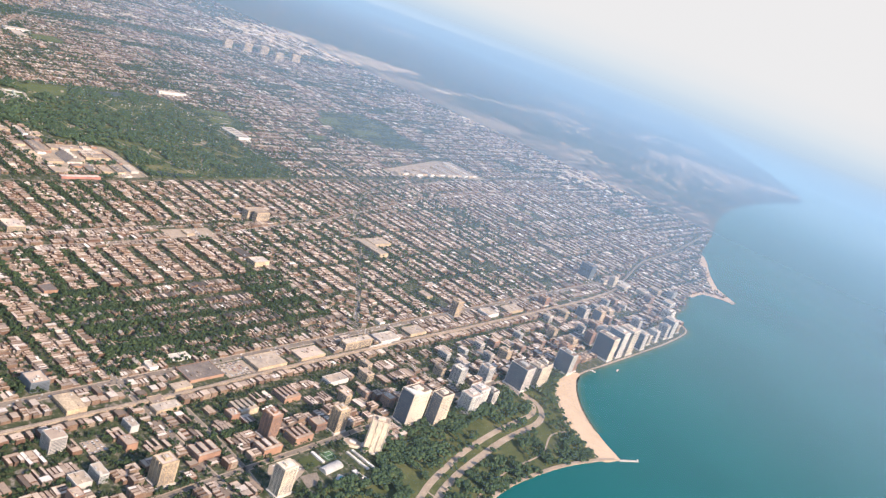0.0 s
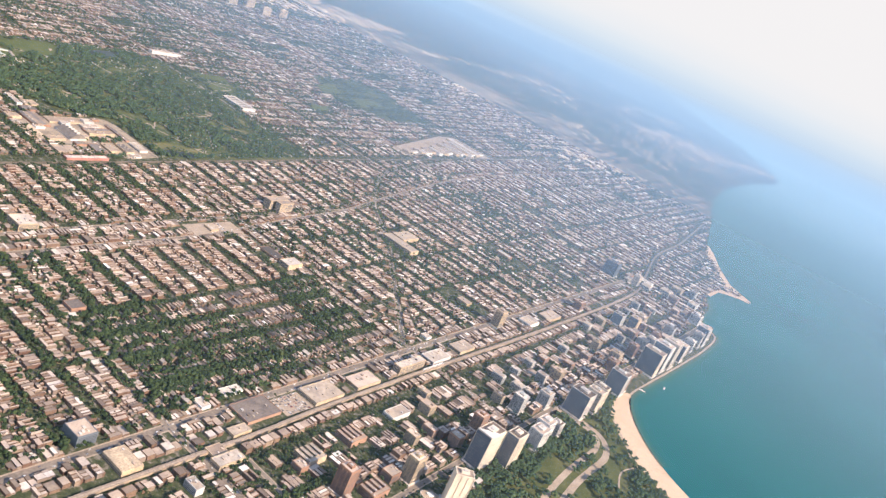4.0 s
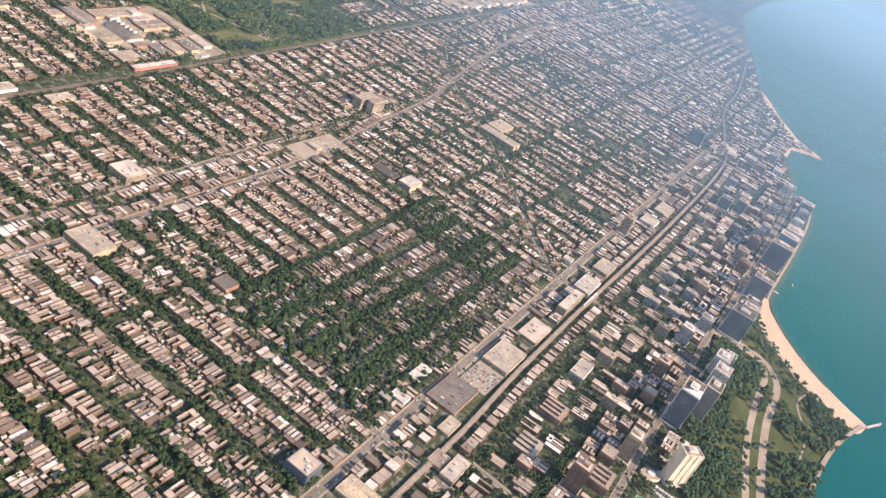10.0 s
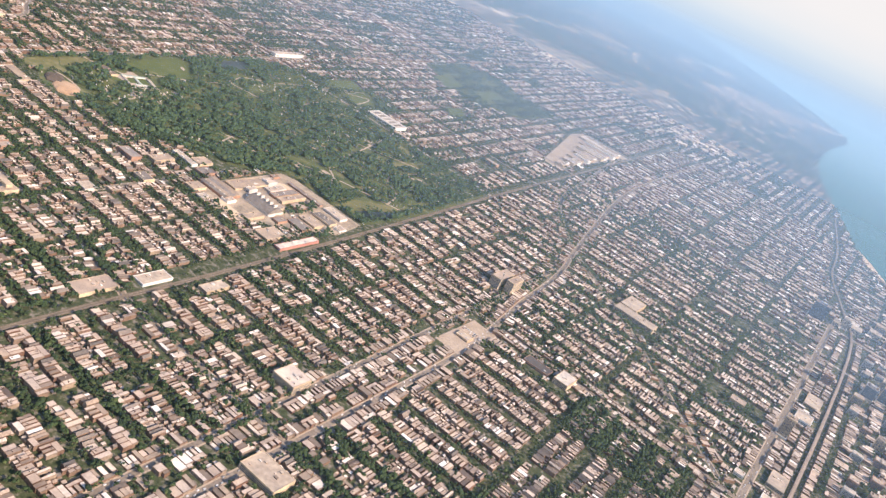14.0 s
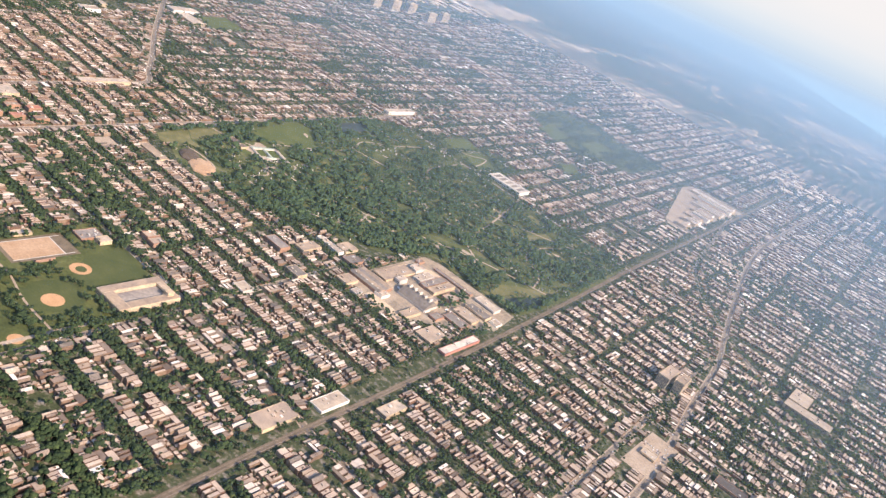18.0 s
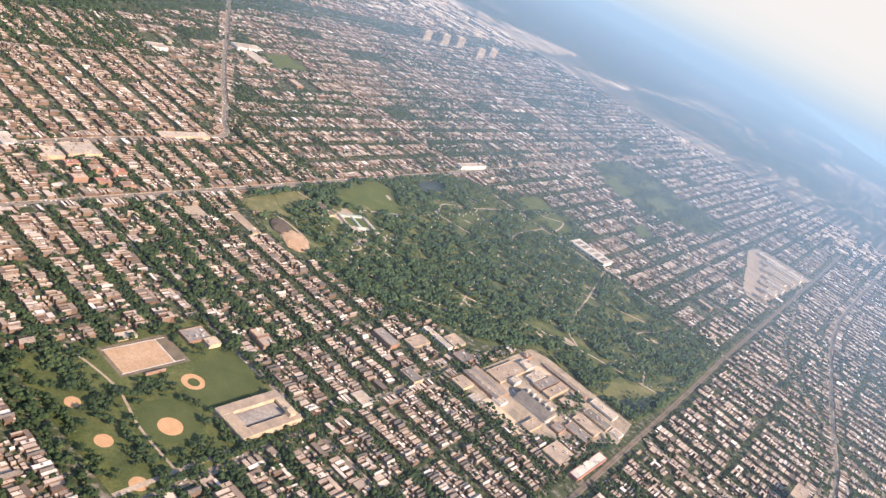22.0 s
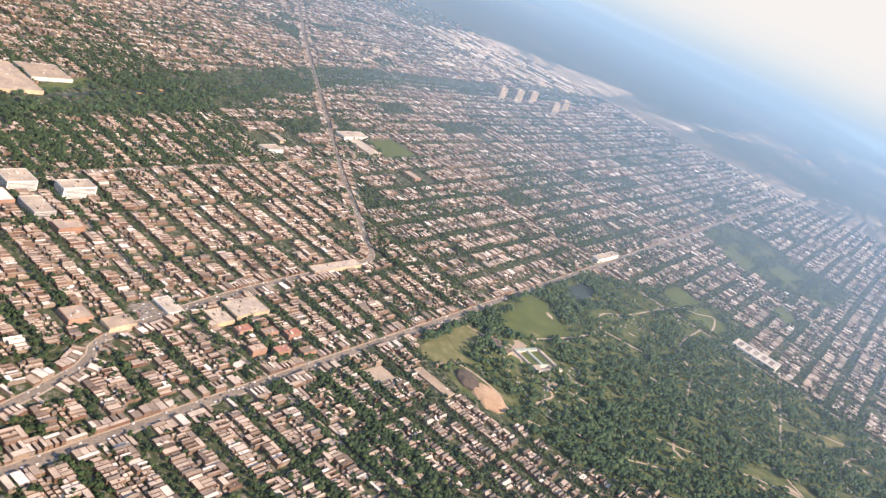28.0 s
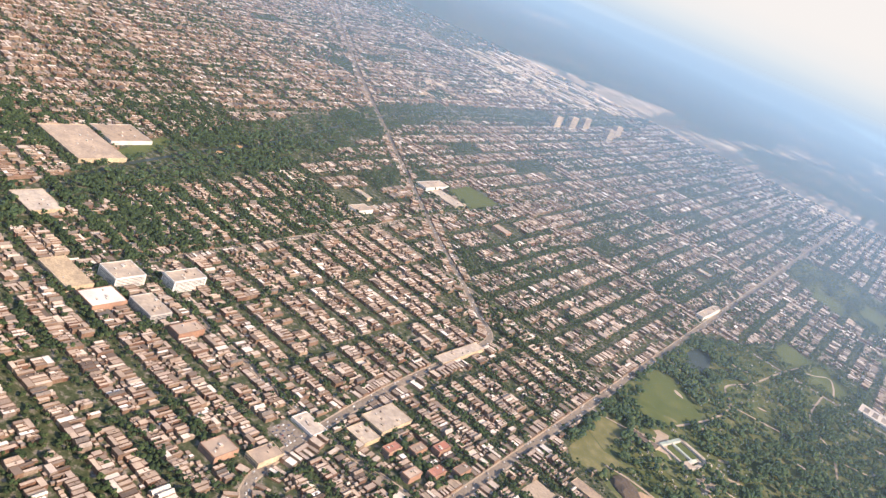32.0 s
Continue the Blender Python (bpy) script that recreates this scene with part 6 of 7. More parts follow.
# one row of flats between the viaduct and the first street beside it
y = 100.0
while y < 870:
    wide = rng.choice([1.9, 2.4, 4.2, 5.5])
    deep = rng.uniform(4.6, 5.4)
    HOUSES.append((float(np.interp(y, CTA[:, 1], CTA[:, 0])) + 4.4 + deep / 2, y + wide / 2, wide, deep, rng.uniform(2.0, 3.6), 1, False, 0))
    if rng.random() < 0.5:
        TREES.append((-304.2 - 0.012 * (y - 300), y, rng.uniform(1.0, 1.6)))
    y += wide + rng.choice([0.3, 0.5, 2.2])
for k, (cx, cy, hw_, hd_, hh_) in enumerate(PLOTS):
    building("corner_school" if k % 2 else "parish_hall", cx - hw_, cy - hd_ * 0.8, cx + hw_ * 0.7, cy + hd_ * 0.6, hh_, (TAN_WALL, BROWN)[k % 2], (PALE_ROOF, FLAT_ROOF)[k % 3 == 0],
             ("tan brick school with a flat roof among houses", "red-brown brick hall with a flat roof among houses")[k % 2], "school" if k % 2 == 0 else "hall", 2, bands=False)
    TREES += [(cx + rng.uniform(-12, 12), cy + rng.uniform(-8, 8), rng.uniform(1.0, 1.9)) for _ in range(60)]
# courtyard blocks and flats that fill the lakeside streets
for x in (-264, -256.5, -249, -241.5, -234):
    y = 150.0
    while y < 900:
        long = rng.uniform(4.5, 8.5)
        cx, cy, wide = x - 0.012 * (y - 300), y + long / 2, rng.uniform(4.6, 6.4)
        px, py = np.meshgrid((cx - wide / 2, cx, cx + wide / 2), (y, cy, y + long))
        if rng.random() < 0.85 and not at_map(taken, px.ravel(), py.ravel()).any():
            HOUSES.append((cx, cy, wide, long, rng.uniform(2.0, 5.0), 0, False, 2))
        y += long + rng.choice([0.4, 0.8, 2.6])
# house arrays, thinned by the map of what is taken
H = np.array(HOUSES)
turn = np.where(H[:, 5] > 0.5, radians(90) + 0.04, 0.0)
hw = np.where(H[:, 5] > 0.5, H[:, 3], H[:, 2]) / 2
hd = np.where(H[:, 5] > 0.5, H[:, 2], H[:, 3]) / 2
free = np.ones(len(H), bool)
for sx in (-1, 0, 1):
    for sy in (-1, 0, 1):
        free &= ~at_map(taken, H[:, 0] + sx * hw, H[:, 1] + sy * hd)
free &= (H[:, 1] > 96) & (H[:, 1] > 0.55 * (-H[:, 0] - 1000) - 20)
H, turn = H[free], turn[free]
# the houses nearest to the flight become things of their own; the rest stay joined
reach = H[:, 1] + rng.uniform(0, 45, len(H)) + np.where((H[:, 0] < -1010) | (H[:, 0] > -235), 500, 0)
small, large = np.where(H[:, 7] == 0)[0], np.where(H[:, 7] == 2)[0]
pick_small, pick_large = small[np.argsort(reach[small])[:114]], large[np.argsort(reach[large])[:64]]
NEAR_SMALL, NEAR_LARGE = [(H[k], turn[k]) for k in pick_small], [(H[k], turn[k]) for k in pick_large]
keep = np.ones(len(H), bool)
keep[pick_small] = keep[pick_large] = False
H, turn = H[keep], turn[keep]
# a small house lies across the ridge of its lot: rows along streets have their narrow side to the street
def broken_up(h, tn):
    """Flat-roofed houses as a front part and a narrower back part; large ones as wings round a court."""
    split = (h[:, 6] < 0.5) & (h[:, 7] != 1) & (h[:, 1] < 760) & (rng.random(len(h)) < np.where(h[:, 7] == 2, 1.0, 0.35))
    n = split.sum()
    a, tn_a = h[split].copy(), tn[split]
    way = rng.choice((-1.0, 1.0), n)
    c, sn = np.cos(tn_a), np.sin(tn_a)

    def moved(dx, dy, w, d, z, flag):
        out = a.copy()
        out[:, 0], out[:, 1] = a[:, 0] + dx * c - dy * sn, a[:, 1] + dx * sn + dy * c
        out[:, 2], out[:, 3], out[:, 4], out[:, 7] = w, d, z, flag
        return out

    w, d, z = a[:, 2], a[:, 3], a[:, 4]
    court = a[:, 7] == 2
    cut, slim = np.where(court, rng.uniform(0.28, 0.4, n), rng.uniform(0.62, 0.85, n)), rng.uniform(0.6, 0.85, n)
    front = moved(0, way * d * (1 - cut) / 2, w, d * cut, z, 0)
    back = moved(w * (1 - slim) / 2 * rng.choice((-1.0, 1.0), n), -way * d * cut / 2, w * slim, d * (1 - cut), z * rng.uniform(0.72, 1.0, n), 0)[~court]
    # round a court: two or three wings reach from the bar to the street
    wing = w * rng.uniform(0.22, 0.32, n)
    three = court & (w > 5.2)
    sides = [moved(q * (w - wing) / 2, -way * d * cut / 2, wing, d * (1 - cut), z, 0)[three if q == 0 else court] for q in (-1, 0, 1)]
    pieces, turns = [h[~split], front, back, *sides], [tn[~split], tn_a, tn_a[~court], tn_a[court], tn_a[three], tn_a[court]]
    return np.concatenate(pieces), np.concatenate(turns)


S = np.array(SHOPS)
shops, shop_turn = broken_up(np.c_[S[:, :5], np.zeros((len(S), 2)), np.where(S[:, 2] > 5.5, 2, 0)], S[:, 5])
v, f, sl = house_arrays(shops[:, 0], shops[:, 1], shops[:, 2], shops[:, 3], shops[:, 4] * rng.uniform(0.85, 1.2, len(shops)), shop_turn, np.zeros(len(shops), bool))
tagged(new("shop_buildings", mesh_from("shop_buildings", v, f, [BRICK, PALE_SHOP, SHINGLE], sl)), "flat-roofed brick shops and flats along the main streets", "shops", "", "stuff")


zones = [("east", H[:, 0] > -470), ("middle", (H[:, 0] <= -470) & (H[:, 0] > -920)), ("west", H[:, 0] <= -920)]
near = H[:, 1] < 430
for zone, mask in zones:
    for band, m2 in (("near", near), ("far", ~near)):
        m = mask & m2
        if not m.any():
            continue
        hh, tt = broken_up(H[m], turn[m])
        v, f, s = house_arrays(hh[:, 0], hh[:, 1], hh[:, 2], hh[:, 3], hh[:, 4], tt, hh[:, 6] > 0.5, fancy=band == "near")
        tagged(new("town_houses", mesh_from("town_houses", v, f, [BRICK, FLAT_ROOF, SHINGLE], s)),
               {"near": "rows of brick two-flats, gabled houses and garages along tree-lined streets", "far": "hazy rows of low brick flats and houses further off"}[band], "houses", "", "stuff")

# chimneys, stair heads and hatches on the nearer roofs
top_of = H[(H[:, 1] < 430) & (rng.random(len(H)) < 0.45) & (H[:, 6] < 0.5) & (H[:, 7] != 1)]
for k in range(2):
    n = len(top_of)
    bx, by, bs = top_of[:, 0] + rng.uniform(-0.25, 0.25, n) * 1.7, top_of[:, 1] + rng.uniform(-0.3, 0.3, n) * 1.7, rng.uniform(0.22, 0.55, n)
    v, f, sl = house_arrays(bx, by, bs, bs * rng.uniform(0.7, 1.8, n), top_of[:, 4] + rng.uniform(0.15, 0.45, n), rng.uniform(-0.05, 0.05, n), np.zeros(n, bool), fancy=False)
    tagged(new("roof_heads", mesh_from("roof_heads", v, f, [BRICK, (PALE_ROOF, SHINGLE)[k], SHINGLE], sl)), "chimneys, hatches and stair heads on flat roofs", "roof structures", "", "stuff")

# cemetery woods, park trees, river woods
def scatter(poly, n, r0, r1, rng, patch=0.0, lean=0.0):
    """Trees within an outline; patch: how far they gather in groups."""
    p = np.asarray(poly, float)
    x, y = rng.uniform(p[:, 0].min(), p[:, 0].max(), n), rng.uniform(p[:, 1].min(), p[:, 1].max(), n)
    ok = inside(x, y, poly)
    if patch:
        thick = np.array([noise.noise((a * 0.035, b * 0.035, 3.1)) + 0.5 * noise.noise((a * 0.12, b * 0.12, 7.7)) for a, b in zip(x, y)])
        ok &= thick + lean > rng.uniform(-patch, patch, n)
    return [(a, b, r) for a, b, r in zip(x[ok], y[ok], rng.uniform(r0, r1, ok.sum()))]


for line, half in LEAFY:
    for (xa, ya), (xb, yb) in zip(line[:-1], line[1:]):
        long = math.hypot(xb - xa, yb - ya)
        for q in np.arange(0, long, 2.6):
            nx, ny = -(yb - ya) / long, (xb - xa) / long
            side = rng.choice((-1, 1)) * (half + rng.uniform(0.2, 1.2))
            if rng.random() < 0.75:
                TREES.append((xa + (xb - xa) * q / long + nx * side, ya + (yb - ya) * q / long + ny * side, rng.uniform(1.0, 1.8)))
WOODS = scatter(CEMETERY, 13500, 0.9, 2.8, rng, 0.55, 0.3) + scatter(RIVER, 9000, 1.3, 2.4, rng, 0.6, 0.6)
WOODS += scatter(LAKEPARK, 5600, 1.1, 2.5, rng, 0.22, 0.09)
WOODS += scatter([(-207, 250), (-158, 250), (-172, 335), (-207, 350)], 380, 1.2, 2.4, rng)
WOODS += scatter([(-186, 521), (-214, 549), (-226, 572), (-231, 570), (-222, 545), (-192, 514)], 160, 1.0, 1.7, rng)
WOODS += scatter([(-238, 345), (-232, 420), (-240, 500), (-222, 500), (-214, 420), (-205, 340)], 420, 1.2, 2.2, rng)
TREES += scatter([(-300, 1075), (-318, 1160), (-345, 1200), (-350, 1150), (-330, 1070)], 260, 1.2, 2.2, rng)
TREES += scatter(rect(-240, 280, -208, 343), 330, 0.9, 1.7, rng)
TREES += scatter(WINNEMAC, 900, 0.9, 1.8, rng, 0.5, -0.1)
TREES += scatter([(-1230, 590), (-1180, 640), (-1190, 700), (-1240, 660)], 200, 1.0, 1.8, rng)
TREES += scatter([(-634, 250), (-630, 250), (-650, 1040), (-662, 1040)], 500, 0.8, 1.3, rng)
for k in range(1100):
    y_ = rng.uniform(120, 1050)
    side = rng.choice([-1, 1]) * rng.uniform(2.2, 4.2)
    TREES.append((float(np.interp(y_, METRA[:, 1], METRA[:, 0])) + side, y_, rng.uniform(0.6, 1.15)))
WOODS += scatter(NORTH_PARK, 1700, 1.2, 2.4, rng, 0.4, 0.02)
for h in NEAR_SMALL + NEAR_LARGE:
    claim(rect(h[0][0] - h[0][2] / 2 - 0.6, h[0][1] - h[0][3] / 2 - 0.6, h[0][0] + h[0][2] / 2 + 0.6, h[0][1] + h[0][3] / 2 + 0.6), True, False)
for h in H[(H[:, 1] < 340) | ((H[:, 0] > -312) & (H[:, 1] < 600))]:
    w_, d_ = (h[3], h[2]) if h[5] > 0.5 else (h[2], h[3])
    claim(rect(h[0] - w_ / 2 - 0.4, h[1] - d_ / 2 - 0.4, h[0] + w_ / 2 + 0.4, h[1] + d_ / 2 + 0.4), True, False)
for x0_, y0_, x1_, y1_, n in ((-304, 150, -230, 600, 3600), (-920, 100, -325, 340, 6000)):
    yx, yy = rng.uniform(x0_, x1_, n), rng.uniform(y0_, y1_, n)
    free = ~at_map(taken, yx, yy)
    TREES += list(zip(yx[free], yy[free], rng.uniform(0.7, 1.4, free.sum())))
Tr = np.array(TREES)
Tr = Tr[~at_map(bare, Tr[:, 0], Tr[:, 1]) & (Tr[:, 1] > 96) & (Tr[:, 1] > 0.55 * (-Tr[:, 0] - 1000) - 20)]
Wd = np.array(WOODS)
Wd = Wd[~at_map(bare, Wd[:, 0], Wd[:, 1]) & (Wd[:, 1] > 96)]
# thinner stands over the cemetery's open western and northern parts
for poly, share in (([(-905, 362), (-888, 430), (-880, 460), (-840, 460), (-822, 430), (-825, 375), (-850, 352)], 0.7), ([(-895, 640), (-885, 735), (-815, 735), (-808, 655), (-860, 605)], 0.65),
                    ([(-885, 500), (-845, 480), (-830, 560), (-860, 620), (-890, 560)], 0.45), ([(-705, 470), (-640, 470), (-640, 560), (-680, 540)], 0.4)):
    Wd = Wd[~(inside(Wd[:, 0], Wd[:, 1], poly) & (rng.random(len(Wd)) < share))]
# trees in the court of the works and round the pond
for poly, n in (([(-674, 445), (-664, 445), (-661, 430), (-661, 408), (-666, 408)], 60), ([(-640, 428), (-634, 428), (-631, 416), (-636, 410)], 30), ([(-700, 468), (-690, 490), (-668, 492), (-662, 464)], 110),
                ([(-662, 492), (-640, 505), (-637, 480), (-641, 463)], 50)):
    more = np.array(scatter(poly, n, 0.9, 1.7, rng))
    Wd = np.concatenate([Wd, more[:, :3]])
for lo, hi, clumps in ((-900, 520, 5), (520, 3000, 3)):
    t = Wd[(Wd[:, 1] >= lo) & (Wd[:, 1] < hi)]
    v, f = crown_arrays(t[:, 0], t[:, 1], t[:, 2] * 0.3 + 1.8, t[:, 2], clumps, rng)
    tagged(new("old_trees", mesh_from("old_trees", v, [f], [PARK_LEAF], smooth=True)), "dense blue-green crowns of old cemetery and riverside trees", "trees", "", "stuff")
# single trees that stand nearest to the flight
order = np.argsort(Tr[:, 1] + rng.uniform(0, 25, len(Tr)) + np.where((Tr[:, 0] < -1010) | (Tr[:, 0] > -230), 400, 0))
SINGLE_TREES, Tr = Tr[order[:170]], Tr[order[170:]]
for band, lo, hi, clumps in (("near", -900, 300, 4), ("mid", 300, 520, 2), ("far", 520, 3000, 1)):
    t = Tr[(Tr[:, 1] >= lo) & (Tr[:, 1] < hi)]
    v, f = crown_arrays(t[:, 0], t[:, 1], t[:, 2] * 0.85 + 0.6, t[:, 2], clumps, rng, band == "far")
    tagged(new("street_trees", mesh_from("street_trees", v, [f], [LEAF], smooth=True)), {"near": "dense green summer crowns of street, park and cemetery trees", "mid": "green crowns of trees along streets further off", "far": "far hazy tree crowns between roofs"}[band], "trees", "", "stuff")
    if band == "near":
        v, f = trunk_arrays(t[:, 0], t[:, 1], t[:, 2] * 1.1 + 0.5, np.full(len(t), 0.14))
        tagged(new("tree_trunks", mesh_from("tree_trunks", v, [f], [BARK])), "brown trunks under the tree crowns", "trunks", "", "stuff")

# far suburbs: loose rows of houses, works with pale roofs, woods
fx, fy = rng.uniform(-2600, -480, 6000), rng.uniform(1090, 2900, 6000)
ok = ~inside(fx, fy, lake) & ~((fy < 1290) & (fx > -1480)) & (fx < -440 - (fy - 1400) * 0.05)
fx, fy = fx[ok], fy[ok]
v, f, sl = house_arrays(fx, fy, rng.uniform(2, 7, len(fx)), rng.uniform(3, 9, len(fx)), rng.uniform(1.5, 3, len(fx)), np.full(len(fx), 0.04), np.zeros(len(fx), bool), fancy=False)
tagged(new("far_houses", mesh_from("far_houses", v, f, [BRICK, FLAT_ROOF, SHINGLE], sl)), "scattered pale roofs of far suburbs", "houses", "", "stuff")
WORKS = [[(-1681, 1295), (-1724, 1522), (-1640, 1634), (-1451, 1835), (-1400, 1500), (-1439, 1036)], [(-1386, 1555), (-1275, 1776), (-1235, 1621), (-1295, 1489)], [(-1290, 1800), (-1275, 2060), (-1275, 2312), (-1200, 2330), (-1160, 2290), (-1220, 1990)], [(-925, 2267), (-913, 2557), (-782, 2689), (-642, 2544), (-621, 1800), (-760, 1800)]]
wx, wy, wh = [], [], []
for k, poly in enumerate(WORKS):
    pts = scatter(poly, (620, 110, 60, 190)[k], 1, 2, rng)
    wx += [p[0] for p in pts]
    wy += [p[1] for p in pts]
    wh += [rng.uniform(1.5, 3) if k < 3 else rng.choice([2.5, 3, 5, 9]) for _ in pts]
wx, wy, wh = np.array(wx), np.array(wy), np.array(wh)
v, f, sl = house_arrays(wx, wy, np.where(wh > 3.5, 6, rng.uniform(8, 42, len(wx))), np.where(wh > 3.5, 7, rng.uniform(6, 16, len(wx))), wh, np.full(len(wx), 0.04), np.zeros(len(wx), bool), fancy=False)
tagged(new("far_works", mesh_from("far_works", v, f, [TAN_WALL, WORKS_ROOF, SHINGLE], sl)), "far works and town blocks with pale roofs", "works", "", "stuff")
sheet("works_yard", WORKS[0], 0.3, YARD, "pale yards and trees between far works", "yard")
# far town centres: tight clusters of pale blocks, some of them high
cx, cy, ch, cs = [], [], [], []
for x0, y0, x1, y1, spread, n, tall in ((-819, 2318, -640, 2690, 38, 170, 9), (-650, 2650, -585, 2770, 22, 60, 5), (-652, 1518, -700, 1420, 45, 90, 4), (-835, 2231, -700, 2480, 30, 60, 4), (-1223, 2343, -1050, 2060, 40, 70, 3),
                                        (-993, 1434, -1080, 1560, 40, 70, 3), (-864, 1769, -800, 1700, 30, 40, 3), (-1448, 862, -1490, 960, 22, 34, 3), (-1058, 2876, -960, 2780, 25, 40, 3), (-1300, 2500, -1500, 2700, 60, 50, 3),
                                        (-935, 2303, -840, 2520, 26, 80, 4), (-840, 2520, -700, 2400, 26, 70, 5), (-1176, 2896, -1060, 2530, 22, 60, 3), (-1060, 2925, -1030, 3000, 16, 40, 3), (-2350, 2600, -2340, 2870, 60, 60, 3),
                                        (-1086, 1597, -960, 1550, 34, 90, 3), (-1016, 1488, -980, 1640, 34, 80, 3), (-843, 1624, -790, 1626, 16, 30, 3), (-1464, 3360, -1440, 3280, 20, 30, 3)):
    f = rng.random(n)
    cx.append(x0 + (x1 - x0) * f + rng.normal(0, spread, n)), cy.append(y0 + (y1 - y0) * f + rng.normal(0, spread, n))
    ch.append(rng.uniform(1.5, tall, n)), cs.append(rng.uniform(4, 13, n))
cx, cy, ch, cs = (np.concatenate(v) for v in (cx, cy, ch, cs))
ok = ~inside(cx, cy, lake) & ~inside(cx + 14, cy, lake)
cx, cy, ch, cs = cx[ok], cy[ok], ch[ok], cs[ok]
v, f, sl = house_arrays(cx, cy, cs, cs * rng.uniform(0.6, 1.6, len(cx)), ch, np.full(len(cx), 0.04), np.zeros(len(cx), bool), fancy=False)
tagged(new("far_town_centres", mesh_from("far_town_centres", v, f, [TAN_WALL, WORKS_ROOF, SHINGLE], sl)), "pale blocks of far town centres in the haze", "buildings", "", "stuff")
gx, gy = rng.uniform(-2600, -440, 26000), rng.uniform(1090, 3400, 26000)
ok = ~inside(gx, gy, lake) & ~((gy < 1290) & (gx > -1480))
for poly in WORKS[:2]:
    ok &= ~inside(gx, gy, poly) | (rng.random(len(gx)) < 0.25)
gx, gy = gx[ok], gy[ok]
gr = rng.uniform(1.5, 3.0, len(gx))
v, f = crown_arrays(gx, gy, gr * 0.6, gr, 1, rng, True)
tagged(new("far_woods", mesh_from("far_woods", v, [f], [LEAF])), "far woods and garden trees in the haze", "woods", "", "stuff")
# gravestones
gs = np.array(scatter(CEMETERY, 4200, 0.3, 0.8, rng, 0.4, -0.1))
gs = gs[~at_map(bare, gs[:, 0], gs[:, 1])]
v, f, sl = house_arrays(gs[:, 0], gs[:, 1], gs[:, 2] * 1.4, gs[:, 2], gs[:, 2] * 2.2, np.zeros(len(gs)), np.zeros(len(gs), bool), fancy=False)
tagged(new("gravestones", mesh_from("gravestones", v, f, [CONCRETE, PALE_ROOF, SHINGLE], sl)), "pale gravestones and monuments among trees", "gravestones", "", "stuff")


# ---- single houses, flats, trees and cars nearest to the flight ----
def flat_house(wall, label):
    """A brick two-flat, 1.7 wide, 5 deep, 2.2 high, its street front to the south."""
    top = anchor("two_flat", 0, 0, 0, label, "house", "two-flats along the streets")
    part("outer_wall", boxes((-0.85, -2.5, 0, 0.85, 2.5, 2.05)), wall, top)
    part("roof_deck", boxes((-0.75, -2.4, 2.05, 0.75, 2.4, 2.1)), FLAT_ROOF, top)
    bm = bmesh.new()
    ring_into(bm, -0.85, -2.5, 0.85, 2.5, 2.05, 2.25, 0.1)
    part("parapet", bm, wall, top)
    part("chimney", boxes((0.45, 0.3, 2.1, 0.7, 0.6, 2.7)), BROWN, top)
    part("back_porch", boxes((-0.7, 2.5, 0, 0.5, 3.0, 0.06), (-0.7, 2.5, 0.8, 0.5, 3.0, 0.88), (-0.7, 2.92, 0, -0.62, 3.0, 1.7), (0.42, 2.92, 0, 0.5, 3.0, 1.7), (-0.7, 2.5, 1.62, 0.5, 3.0, 1.7)), BARK, top, "grey wooden back porch")
    part("front_steps", boxes((-0.3, -2.9, 0, 0.3, -2.5, 0.2), (-0.3, -2.7, 0.2, 0.3, -2.5, 0.4)), CONCRETE, top)
    for x in (-0.45, 0.4):
        for z in (0.5, 1.35):
            part("window", boxes((x - 0.18, -2.53, z, x + 0.18, -2.47, z + 0.4)), DARK_GLASS, top)
    return top


